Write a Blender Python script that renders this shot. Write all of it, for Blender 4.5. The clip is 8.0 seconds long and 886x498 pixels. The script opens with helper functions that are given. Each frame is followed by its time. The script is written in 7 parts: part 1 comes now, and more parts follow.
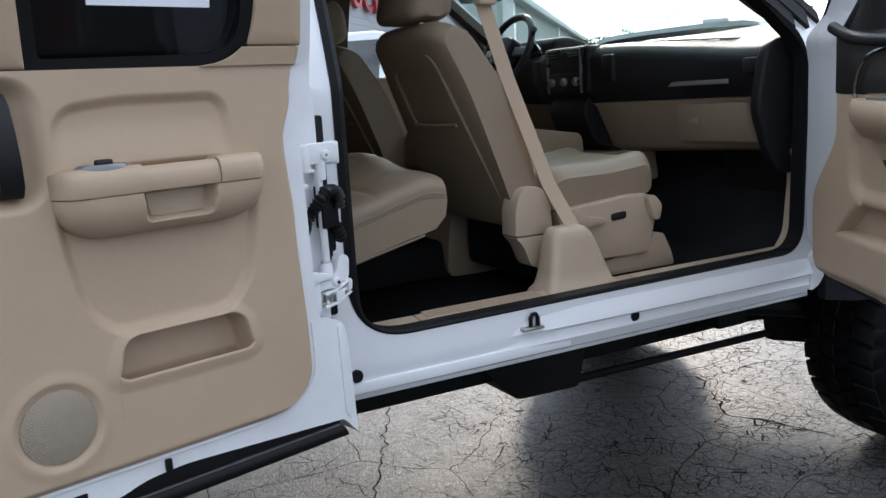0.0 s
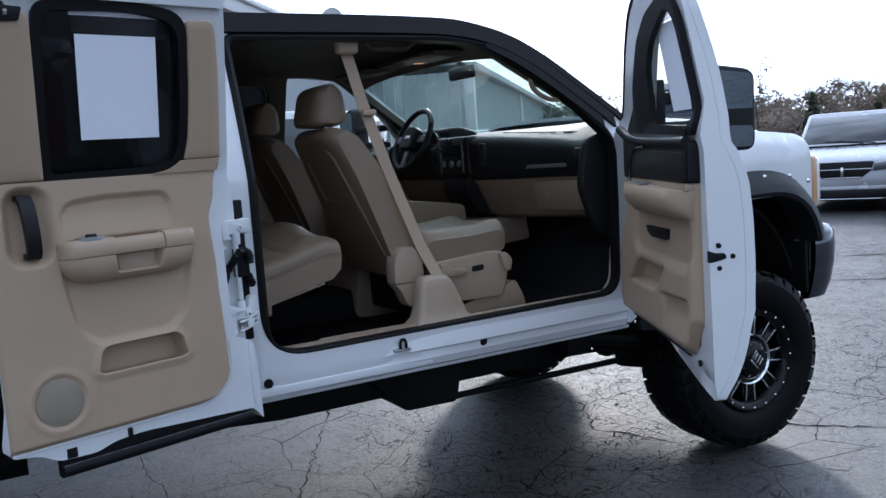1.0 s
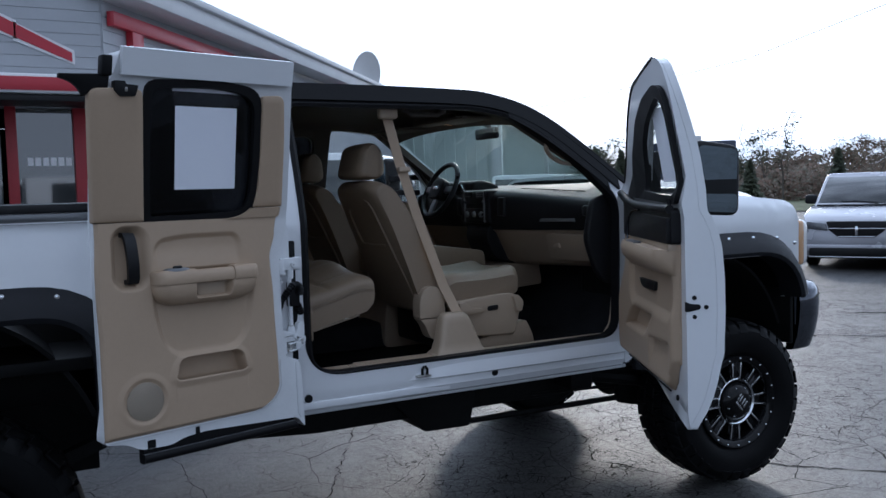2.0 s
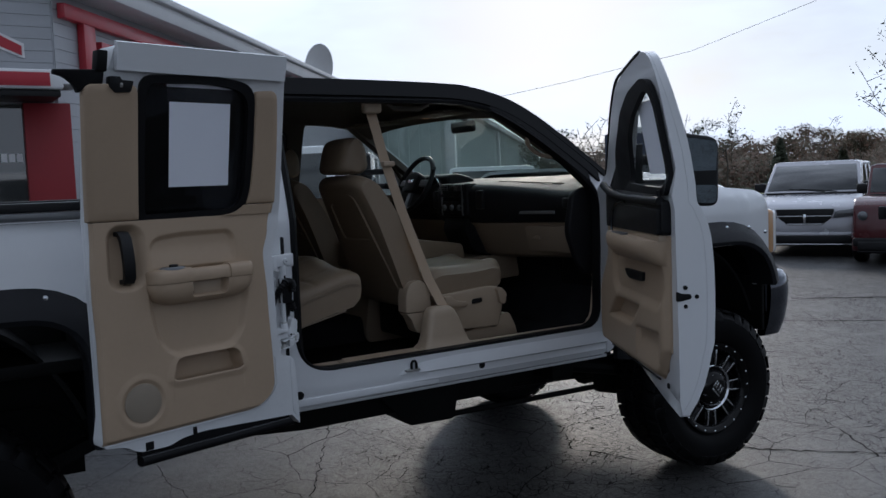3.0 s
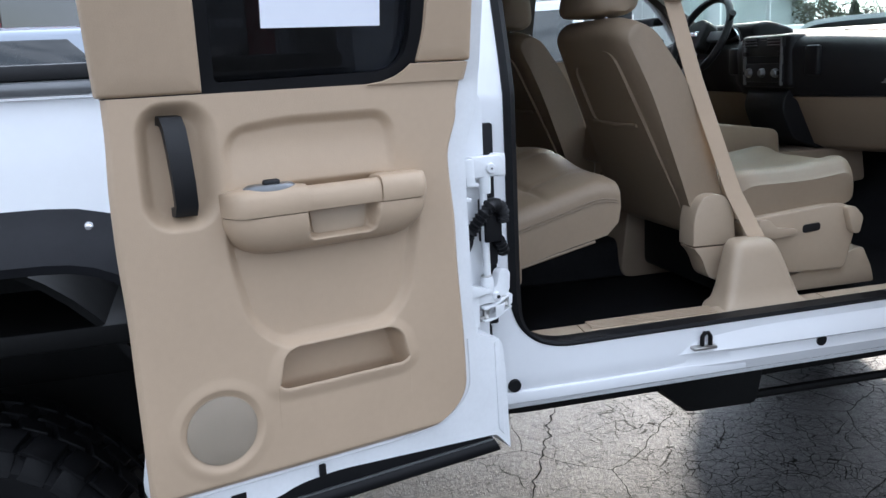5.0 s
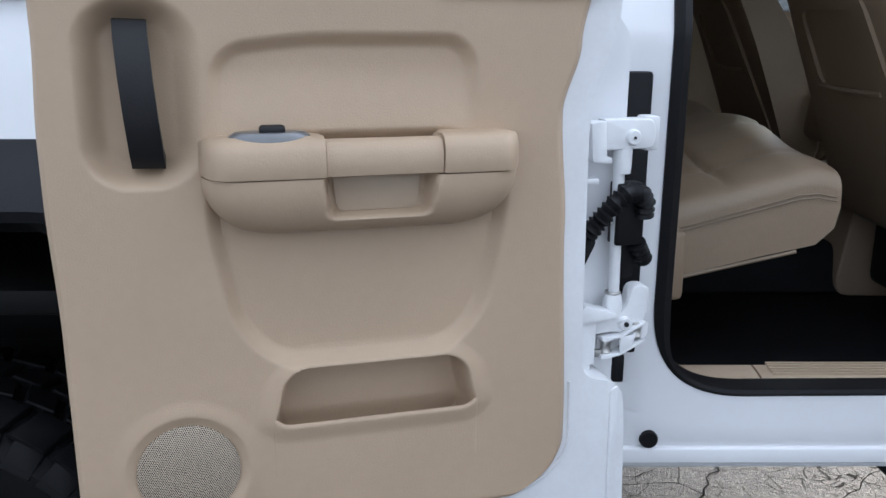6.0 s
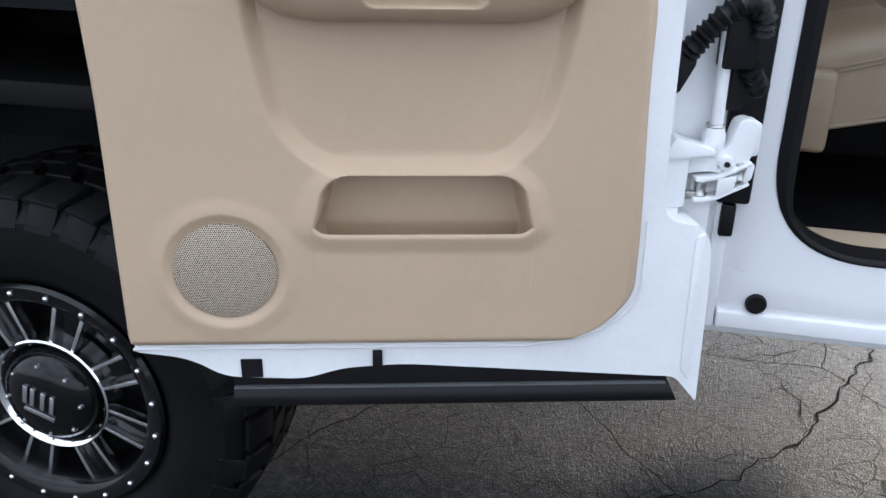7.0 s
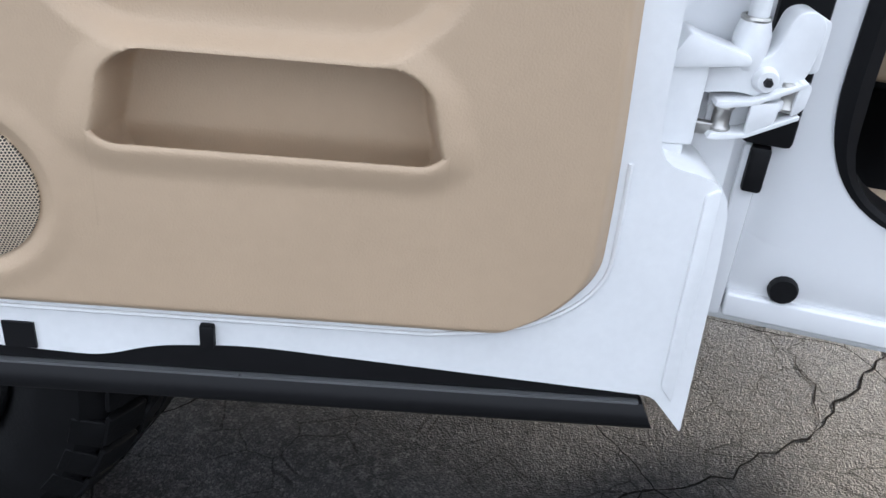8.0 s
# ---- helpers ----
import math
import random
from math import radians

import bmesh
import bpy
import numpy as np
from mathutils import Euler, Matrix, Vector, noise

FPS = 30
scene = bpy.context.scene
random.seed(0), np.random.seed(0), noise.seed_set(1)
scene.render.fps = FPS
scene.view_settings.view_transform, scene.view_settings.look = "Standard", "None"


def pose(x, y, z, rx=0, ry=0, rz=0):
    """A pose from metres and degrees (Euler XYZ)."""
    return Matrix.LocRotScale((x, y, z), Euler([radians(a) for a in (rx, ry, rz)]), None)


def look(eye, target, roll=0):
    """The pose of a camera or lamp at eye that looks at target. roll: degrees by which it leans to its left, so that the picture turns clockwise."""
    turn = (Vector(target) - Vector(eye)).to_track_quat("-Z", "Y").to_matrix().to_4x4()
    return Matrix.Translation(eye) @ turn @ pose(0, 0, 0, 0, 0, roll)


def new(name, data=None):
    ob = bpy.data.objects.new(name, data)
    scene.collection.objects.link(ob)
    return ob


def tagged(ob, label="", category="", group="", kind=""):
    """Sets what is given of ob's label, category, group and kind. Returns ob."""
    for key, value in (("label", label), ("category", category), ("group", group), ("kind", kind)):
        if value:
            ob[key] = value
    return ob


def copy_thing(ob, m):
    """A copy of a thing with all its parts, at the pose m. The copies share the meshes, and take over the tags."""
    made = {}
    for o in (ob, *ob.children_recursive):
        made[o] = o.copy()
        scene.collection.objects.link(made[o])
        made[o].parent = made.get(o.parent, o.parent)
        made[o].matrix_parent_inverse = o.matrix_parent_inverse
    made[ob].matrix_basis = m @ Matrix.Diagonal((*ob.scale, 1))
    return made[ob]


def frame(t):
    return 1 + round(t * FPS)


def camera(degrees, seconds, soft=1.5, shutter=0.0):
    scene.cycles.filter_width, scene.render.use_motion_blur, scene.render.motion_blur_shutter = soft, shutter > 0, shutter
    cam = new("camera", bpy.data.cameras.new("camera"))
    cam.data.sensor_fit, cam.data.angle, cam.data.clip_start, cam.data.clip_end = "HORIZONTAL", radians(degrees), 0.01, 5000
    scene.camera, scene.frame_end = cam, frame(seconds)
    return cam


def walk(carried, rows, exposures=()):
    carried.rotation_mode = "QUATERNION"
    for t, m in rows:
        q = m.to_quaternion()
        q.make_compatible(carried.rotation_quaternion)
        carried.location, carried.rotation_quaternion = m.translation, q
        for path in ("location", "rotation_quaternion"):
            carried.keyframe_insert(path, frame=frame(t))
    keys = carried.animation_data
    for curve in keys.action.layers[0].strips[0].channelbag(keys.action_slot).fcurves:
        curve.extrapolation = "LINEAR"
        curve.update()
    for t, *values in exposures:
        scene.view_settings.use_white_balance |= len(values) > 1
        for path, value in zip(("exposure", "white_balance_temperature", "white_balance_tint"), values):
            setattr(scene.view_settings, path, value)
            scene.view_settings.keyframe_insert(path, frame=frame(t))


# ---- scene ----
import functools

cam = camera(53.9, 8.0)
PATH = [
    (0, (-0.764, -1.976, 1.476), (0.149, -0.232, 1.122), -3.5),
    (0.5, (-0.739, -2.486, 1.537), (0.254, -0.77, 1.275), -4.7),
    (1, (-0.907, -2.934, 1.556), (0.068, -1.202, 1.333), -4.0),
    (1.5, (-1.092, -3.226, 1.585), (-0.18, -1.455, 1.404), -2.0),
    (1.7, (-1.127, -3.339, 1.604), (-0.204, -1.572, 1.453), -1.8),
    (2.8, (-1.264, -3.428, 1.635), (-0.274, -1.695, 1.507), -2.2),
    (3, (-1.304, -3.315, 1.636), (-0.266, -1.611, 1.482), -2.2),
    (3.5, (-1.202, -3.042, 1.602), (-0.145, -1.36, 1.364), -2.7),
    (4, (-1.064, -2.665, 1.564), (-0.089, -0.952, 1.224), -3.5),
    (4.5, (-0.881, -2.265, 1.586), (-0.074, -0.487, 1.152), -2.3),
    (5, (-0.689, -1.939, 1.582), (-0.178, -0.051, 1.163), -2.8),
    (5.2, (-0.641, -1.814, 1.563), (-0.235, 0.104, 1.166), -2.0),
    (6.3, (-0.334, -1.373, 1.488), (-0.43, 0.533, 0.889), 1.1),
    (6.5, (-0.306, -1.361, 1.456), (-0.497, 0.515, 0.791), 1.5),
    (7, (-0.245, -1.328, 1.43), (-0.607, 0.462, 0.614), 1.2),
    (7.5, (-0.255, -1.154, 1.379), (-0.577, 0.596, 0.467), 1.7),
    (8, (-0.197, -0.933, 1.287), (-0.567, 0.768, 0.301), 5.6),
]
EXPOSURES = [(0.0, -0.02, 6200, 10), (0.5, -0.16, 5700, 10), (1.0, -0.63, 5480, 10), (1.5, -0.78, 5380, 10), (3.0, -1.8, 5950, 10), (3.5, -1.42, 5520, 10), (4.0, 0.04, 5640, 10),
             (4.5, 0.46, 5980, 10), (5.0, 0.4, 6050, 10), (6.5, 0.17, 6180, 10), (7.0, 0.57, 6200, 10), (8.0, 0.62, 6350, 10)]
walk(cam, [(t, look(eye, target, roll)) for t, eye, target, roll in PATH], EXPOSURES)

# ---- light ----
SUN_HEADING, SUN_HEIGHT = 51.0, 20.5
world = bpy.data.worlds.new("sky")
scene.world = world
world.use_nodes = True
wn = world.node_tree.nodes
sky = wn.new("ShaderNodeTexSky")
sky.sky_type = "NISHITA"
sky.sun_disc = False
sky.sun_elevation = radians(SUN_HEIGHT)
sky.sun_rotation = radians(90 - SUN_HEADING)
sky.dust_density = 1.0
wl = world.node_tree.links
# thin bright cloud over most of the sky, with a few blue gaps
wtc = wn.new("ShaderNodeTexCoord")
wmap = wn.new("ShaderNodeMapping")
wmap.inputs["Scale"].default_value = (1.0, 1.0, 3.2)
wl.new(wtc.outputs["Generated"], wmap.inputs["Vector"])
cloud = wn.new("ShaderNodeTexNoise")
cloud.inputs["Scale"].default_value, cloud.inputs["Detail"].default_value = 2.4, 7.0
wl.new(wmap.outputs[0], cloud.inputs["Vector"])
cover = wn.new("ShaderNodeMapRange")
cover.inputs["From Min"].default_value, cover.inputs["From Max"].default_value = 0.36, 0.56
cover.inputs["To Min"].default_value, cover.inputs["To Max"].default_value = 0.45, 0.97
wl.new(cloud.outputs["Fac"], cover.inputs["Value"])
wmix = wn.new("ShaderNodeMix")
wmix.data_type = "RGBA"
# the cloud is brightest round the veiled sun
sun_dir = Vector((math.cos(radians(SUN_HEADING)) * math.cos(radians(SUN_HEIGHT)), math.sin(radians(SUN_HEADING)) * math.cos(radians(SUN_HEIGHT)), math.sin(radians(SUN_HEIGHT))))
wdot = wn.new("ShaderNodeVectorMath")
wdot.operation = "DOT_PRODUCT"
wdot.inputs[1].default_value = sun_dir
wl.new(wtc.outputs["Generated"], wdot.inputs[0])
glow = wn.new("ShaderNodeMapRange")
glow.interpolation_type = "SMOOTHSTEP"
glow.inputs["From Min"].default_value, glow.inputs["From Max"].default_value = 0.2, 1.0
glow.inputs["To Min"].default_value, glow.inputs["To Max"].default_value = 1.0, 2.7
wl.new(wdot.outputs["Value"], glow.inputs["Value"])
wcol = wn.new("ShaderNodeVectorMath")
wcol.operation = "SCALE"
wcol.inputs[0].default_value = (10.4, 11.3, 12.9)
# an overcast sky is brighter overhead than at its edge
wsep = wn.new("ShaderNodeSeparateXYZ")
wl.new(wtc.outputs["Generated"], wsep.inputs[0])
high = wn.new("ShaderNodeMapRange")
high.inputs["To Min"].default_value, high.inputs["To Max"].default_value = 0.95, 1.5
wl.new(wsep.outputs["Z"], high.inputs["Value"])
wmul = wn.new("ShaderNodeMath")
wmul.operation = "MULTIPLY"
wl.new(glow.outputs[0], wmul.inputs[0])
wl.new(high.outputs[0], wmul.inputs[1])
wl.new(wmul.outputs[0], wcol.inputs["Scale"])
wl.new(wcol.outputs[0], wmix.inputs["B"])
wl.new(cover.outputs[0], wmix.inputs["Factor"])
wl.new(sky.outputs[0], wmix.inputs["A"])
wl.new(wmix.outputs["Result"], wn["Background"].inputs[0])
wn["Background"].inputs[1].default_value = 0.12
sun = new("sun", bpy.data.lights.new("sun", "SUN"))
sun.data.energy, sun.data.angle, sun.data.color = 2.8, radians(6), (1.0, 0.88, 0.74)
sun.matrix_world = pose(0, 0, 20, 90 - SUN_HEIGHT, 0, SUN_HEADING + 90)


# ---- materials ----
def mat(name, col, rough=0.5, metal=0.0, var=0.12, scale=6.0, bump=0.0, bscale=300.0, coat=0.0, spec=0.5, rvar=0.1, detail=6.0):
    m = bpy.data.materials.new(name)
    m.use_nodes = True
    nt = m.node_tree
    b = nt.nodes["Principled BSDF"]
    tc = nt.nodes.new("ShaderNodeTexCoord")
    n1 = nt.nodes.new("ShaderNodeTexNoise")
    n1.inputs["Scale"].default_value, n1.inputs["Detail"].default_value = scale, detail
    nt.links.new(tc.outputs["Object"], n1.inputs["Vector"])
    n2 = nt.nodes.new("ShaderNodeTexNoise")
    n2.inputs["Scale"].default_value, n2.inputs["Detail"].default_value = scale * 14, 3.0
    nt.links.new(tc.outputs["Object"], n2.inputs["Vector"])
    av = nt.nodes.new("ShaderNodeMath")
    av.operation = "MULTIPLY_ADD"
    av.inputs[1].default_value = 0.35
    nt.links.new(n2.outputs["Fac"], av.inputs[0])
    nt.links.new(n1.outputs["Fac"], av.inputs[2])
    r = nt.nodes.new("ShaderNodeMapRange")
    r.inputs["From Min"].default_value, r.inputs["From Max"].default_value = 0.4, 0.95
    nt.links.new(av.outputs[0], r.inputs["Value"])
    mx = nt.nodes.new("ShaderNodeMix")
    mx.data_type = "RGBA"
    mx.inputs["A"].default_value = (*[c * (1 - var) for c in col], 1)
    mx.inputs["B"].default_value = (*[min(1, c * (1 + var)) for c in col], 1)
    nt.links.new(r.outputs[0], mx.inputs["Factor"])
    nt.links.new(mx.outputs["Result"], b.inputs["Base Color"])
    rr = nt.nodes.new("ShaderNodeMapRange")
    rr.inputs["To Min"].default_value, rr.inputs["To Max"].default_value = max(0.02, rough - rvar), min(1, rough + rvar)
    nt.links.new(n1.outputs["Fac"], rr.inputs["Value"])
    nt.links.new(rr.outputs[0], b.inputs["Roughness"])
    b.inputs["Metallic"].default_value = metal
    b.inputs["Specular IOR Level"].default_value = spec
    b.inputs["Coat Weight"].default_value = coat
    b.inputs["Coat Roughness"].default_value = 0.05
    if bump:
        n3 = nt.nodes.new("ShaderNodeTexNoise")
        n3.inputs["Scale"].default_value, n3.inputs["Detail"].default_value = bscale, 4.0
        nt.links.new(tc.outputs["Object"], n3.inputs["Vector"])
        bp = nt.nodes.new("ShaderNodeBump")
        bp.inputs["Strength"].default_value, bp.inputs["Distance"].default_value = bump, 0.002
        nt.links.new(n3.outputs["Fac"], bp.inputs["Height"])
        nt.links.new(bp.outputs[0], b.inputs["Normal"])
    return m


def glass(name, tint, rough=0.0, ior=1.45):
    m = bpy.data.materials.new(name)
    m.use_nodes = True
    b = m.node_tree.nodes["Principled BSDF"]
    b.inputs["Base Color"].default_value = (*tint, 1)
    b.inputs["Transmission Weight"].default_value = 1.0
    b.inputs["Roughness"].default_value = rough
    b.inputs["IOR"].default_value = ior
    return m


def asphalt_material():
    m = bpy.data.materials.new("asphalt")
    m.use_nodes = True
    nt = m.node_tree
    b = nt.nodes["Principled BSDF"]
    tc = nt.nodes.new("ShaderNodeTexCoord")

    def tex(kind, scale, **kw):
        n = nt.nodes.new(kind)
        n.inputs["Scale"].default_value = scale
        for k, v in kw.items():
            n.inputs[k].default_value = v
        return n

    warp = tex("ShaderNodeTexNoise", 2.2, Detail=5.0)
    nt.links.new(tc.outputs["Object"], warp.inputs["Vector"])
    wv = nt.nodes.new("ShaderNodeVectorMath")
    wv.operation = "MULTIPLY_ADD"
    wv.inputs[1].default_value = (0.22, 0.22, 0.0)
    nt.links.new(warp.outputs["Color"], wv.inputs[0])
    nt.links.new(tc.outputs["Object"], wv.inputs[2])

    def cracks(scale, width, rnd=1.0):
        v = tex("ShaderNodeTexVoronoi", scale, Randomness=rnd)
        v.feature = "DISTANCE_TO_EDGE"
        nt.links.new(wv.outputs[0], v.inputs["Vector"])
        r = nt.nodes.new("ShaderNodeMapRange")
        r.interpolation_type = "SMOOTHSTEP"
        r.inputs["From Min"].default_value, r.inputs["From Max"].default_value = width * 0.15, width
        nt.links.new(v.outputs["Distance"], r.inputs["Value"])
        return r.outputs[0]

    def math_node(op, a, c):
        n = nt.nodes.new("ShaderNodeMath")
        n.operation = op
        for s, v in ((n.inputs[0], a), (n.inputs[1], c)):
            if isinstance(v, float):
                s.default_value = v
            else:
                nt.links.new(v, s)
        return n.outputs[0]

    zone = tex("ShaderNodeTexNoise", 0.55, Detail=3.0)
    nt.links.new(tc.outputs["Object"], zone.inputs["Vector"])
    zr = nt.nodes.new("ShaderNodeMapRange")
    zr.inputs["From Min"].default_value, zr.inputs["From Max"].default_value = 0.36, 0.56
    split = nt.nodes.new("ShaderNodeSeparateXYZ")
    nt.links.new(tc.outputs["Object"], split.inputs[0])
    sound = nt.nodes.new("ShaderNodeMapRange")
    sound.inputs["From Min"].default_value, sound.inputs["From Max"].default_value = 1.2, 0.0
    sound.inputs["To Min"].default_value, sound.inputs["To Max"].default_value = -0.09, 0.28
    nt.links.new(split.outputs["X"], sound.inputs["Value"])
    zone_x = nt.nodes.new("ShaderNodeMath")
    nt.links.new(zone.outputs["Fac"], zone_x.inputs[0])
    nt.links.new(sound.outputs[0], zone_x.inputs[1])
    nt.links.new(zone_x.outputs[0], zr.inputs["Value"])
    fine = cracks(24.0, 0.040)
    mid = cracks(9.0, 0.020)
    big = cracks(1.3, 0.004)
    # broken here and there, so that the net of cracks never closes everywhere
    gap = tex("ShaderNodeTexNoise", 5.0, Detail=4.0)
    nt.links.new(tc.outputs["Object"], gap.inputs["Vector"])

    def fade(a, c):
        r = nt.nodes.new("ShaderNodeMapRange")
        r.inputs["From Min"].default_value, r.inputs["From Max"].default_value = a, c
        nt.links.new(gap.outputs["Fac"], r.inputs["Value"])
        return r.outputs[0]

    fine_z = math_node("MAXIMUM", math_node("MAXIMUM", fine, zr.outputs[0]), fade(0.50, 0.60))
    mid_z = math_node("MAXIMUM", mid, math_node("MULTIPLY", math_node("ADD", fade(0.48, 0.60), zr.outputs[0]), 0.6))
    allc = math_node("MULTIPLY", math_node("MULTIPLY", fine_z, mid_z), big)
    grit = tex("ShaderNodeTexVoronoi", 240.0)
    nt.links.new(tc.outputs["Object"], grit.inputs["Vector"])
    grain = tex("ShaderNodeTexNoise", 150.0, Detail=8.0)
    nt.links.new(tc.outputs["Object"], grain.inputs["Vector"])
    stain = tex("ShaderNodeTexNoise", 0.9, Detail=6.0)
    nt.links.new(tc.outputs["Object"], stain.inputs["Vector"])
    ramp = nt.nodes.new("ShaderNodeValToRGB")
    ramp.color_ramp.elements[0].position, ramp.color_ramp.elements[0].color = 0.12, (0.007, 0.007, 0.007, 1)
    ramp.color_ramp.elements[1].position, ramp.color_ramp.elements[1].color = 1.0, (0.120, 0.114, 0.108, 1)
    half = ramp.color_ramp.elements.new(0.52)
    half.color = (0.019, 0.0182, 0.0178, 1)
    clump = tex("ShaderNodeTexNoise", 38.0, Detail=5.0, Roughness=0.65)
    nt.links.new(tc.outputs["Object"], clump.inputs["Vector"])
    stone = tex("ShaderNodeTexVoronoi", 230.0)
    nt.links.new(tc.outputs["Object"], stone.inputs["Vector"])
    sep = nt.nodes.new("ShaderNodeSeparateColor")
    nt.links.new(stone.outputs["Color"], sep.inputs[0])
    parts = [math_node("MULTIPLY", stain.outputs["Fac"], 0.34), math_node("MULTIPLY", grain.outputs["Fac"], 0.70), math_node("MULTIPLY", math_node("SUBTRACT", sep.outputs[0], 0.5), 0.50),
             math_node("MULTIPLY", math_node("SUBTRACT", clump.outputs["Fac"], 0.5), 1.1), math_node("MULTIPLY", math_node("GREATER_THAN", sep.outputs[1], 0.95), 0.35)]
    blend = functools.reduce(lambda a, c: math_node("ADD", a, c), parts)
    nt.links.new(blend, ramp.inputs[0])
    mx = nt.nodes.new("ShaderNodeMix")
    mx.data_type = "RGBA"
    mx.inputs["A"].default_value = (0.014, 0.013, 0.012, 1)
    nt.links.new(ramp.outputs[0], mx.inputs["B"])
    nt.links.new(allc, mx.inputs["Factor"])
    nt.links.new(mx.outputs["Result"], b.inputs["Base Color"])
    rr = nt.nodes.new("ShaderNodeMapRange")
    rr.inputs["To Min"].default_value, rr.inputs["To Max"].default_value = 0.34, 0.66
    nt.links.new(grain.outputs["Fac"], rr.inputs["Value"])
    rough = nt.nodes.new("ShaderNodeMix")
    rough.inputs["A"].default_value = 0.97
    nt.links.new(rr.outputs[0], rough.inputs["B"])
    nt.links.new(allc, rough.inputs["Factor"])
    nt.links.new(rough.outputs["Result"], b.inputs["Roughness"])
    nt.links.new(math_node("MULTIPLY", allc, 0.6), b.inputs["Specular IOR Level"])
    h = math_node("ADD", math_node("MULTIPLY", allc, 0.25), math_node("MULTIPLY", grit.outputs["Distance"], 0.40))
    h2 = math_node("ADD", math_node("ADD", h, math_node("MULTIPLY", clump.outputs["Fac"], 0.9)), math_node("MULTIPLY", grain.outputs["Fac"], 0.5))
    bp = nt.nodes.new("ShaderNodeBump")
    bp.inputs["Strength"].default_value, bp.inputs["Distance"].default_value = 1.0, 0.0036
    nt.links.new(h2, bp.inputs["Height"])
    nt.links.new(bp.outputs[0], b.inputs["Normal"])
    return m


WHITE = mat("white_paint", (0.77, 0.78, 0.795), 0.22, 0, 0.02, 3, coat=0.6)
WHITE_IN = mat("white_jamb_paint", (0.70, 0.71, 0.72), 0.35, 0, 0.07, 9, coat=0.2)
BEIGE = mat("beige_vinyl", (0.43, 0.318, 0.217), 0.55, 0, 0.05, 5, bump=0.25, bscale=520)
BEIGE_HARD = mat("beige_plastic", (0.40, 0.31, 0.222), 0.45, 0, 0.05, 5, bump=0.15, bscale=600)
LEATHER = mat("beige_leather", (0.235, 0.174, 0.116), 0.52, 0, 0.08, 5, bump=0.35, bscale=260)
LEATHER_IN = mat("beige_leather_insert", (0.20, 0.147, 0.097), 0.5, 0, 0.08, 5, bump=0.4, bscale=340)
CARPET = mat("black_carpet", (0.012, 0.012, 0.013), 0.9, 0, 0.3, 10, bump=0.6, bscale=400, spec=0.1)
BLACK = mat("black_plastic", (0.011, 0.011, 0.012), 0.45, 0, 0.2, 6, bump=0.2, bscale=400, spec=0.3)
DASH = mat("dark_dash_vinyl", (0.010, 0.010, 0.011), 0.52, 0, 0.15, 6, bump=0.3, bscale=420, spec=0.2)
RUBBER = mat("black_rubber", (0.006, 0.006, 0.007), 0.5, 0, 0.2, 8, spec=0.2)
TYRE = mat("tyre_rubber", (0.0045, 0.0045, 0.005), 0.5, 0, 0.4, 7, bump=0.3, bscale=120, spec=0.11)
FLARE = mat("textured_black_flare", (0.011, 0.0115, 0.014), 0.52, 0, 0.2, 8, bump=0.5, bscale=500, spec=0.22)
CHASSIS = mat("dark_chassis_paint", (0.006, 0.006, 0.006), 0.6, 0, 0.4, 6, spec=0.15)
CHROME = mat("chrome", (0.75, 0.76, 0.78), 0.07, 1.0, 0.03, 5, rvar=0.04)
STEEL = mat("bare_steel", (0.45, 0.44, 0.42), 0.35, 1.0, 0.15, 20)
RIM_BLACK = mat("gloss_black_rim", (0.003, 0.003, 0.0035), 0.12, 0, 0.1, 8, coat=0.0, spec=0.28)
RIM_CUT = mat("machined_aluminium", (0.72, 0.72, 0.73), 0.22, 1.0, 0.08, 30)
# the beige plastic again, darkened for the shade under the dash
BEIGE_SHADED = mat("beige_plastic_shaded", (0.27, 0.205, 0.145), 0.5, 0, 0.06, 5, bump=0.2, bscale=600)
HEADLINER = mat("dark_headliner", (0.10, 0.088, 0.075), 0.9, 0, 0.08, 8, bump=0.2, bscale=300)
PAPER = mat("white_paper", (0.90, 0.92, 1.0), 0.6, 0, 0.02, 4)
TAPE = mat("clear_tape", (0.72, 0.73, 0.78), 0.25, 0, 0.1, 30)
CLEAR = glass("clear_glass", (0.93, 0.97, 0.95))
SCREEN = glass("green_tinted_windscreen", (0.72, 0.86, 0.80))
TINTED = glass("privacy_glass", (0.012, 0.013, 0.015), ior=1.36)
# chrome with the dark surroundings it mirrors put into its colour
CHROME_DIM_REFLECT = mat("chrome_dim_reflection", (0.12, 0.126, 0.145), 0.07, 1.0, 0.03, 5, rvar=0.04)
MIRROR = mat("mirror_glass", (0.42, 0.50, 0.56), 0.02, 1.0, 0.0, 5, rvar=0.0)
AMBER = mat("amber_lens", (0.62, 0.36, 0.18), 0.15, 0, 0.1, 10, coat=0.8)
LENS = mat("clear_lens", (0.75, 0.75, 0.72), 0.08, 0, 0.05, 10, coat=1.0)
GREY_PL = mat("grey_switch_plastic", (0.17, 0.175, 0.18), 0.32, 0.5, 0.08, 12)
ASPHALT = asphalt_material()
GRASS = mat("dry_grass", (0.075, 0.095, 0.035), 0.9, 0, 0.4, 2, bump=0.5, bscale=30)


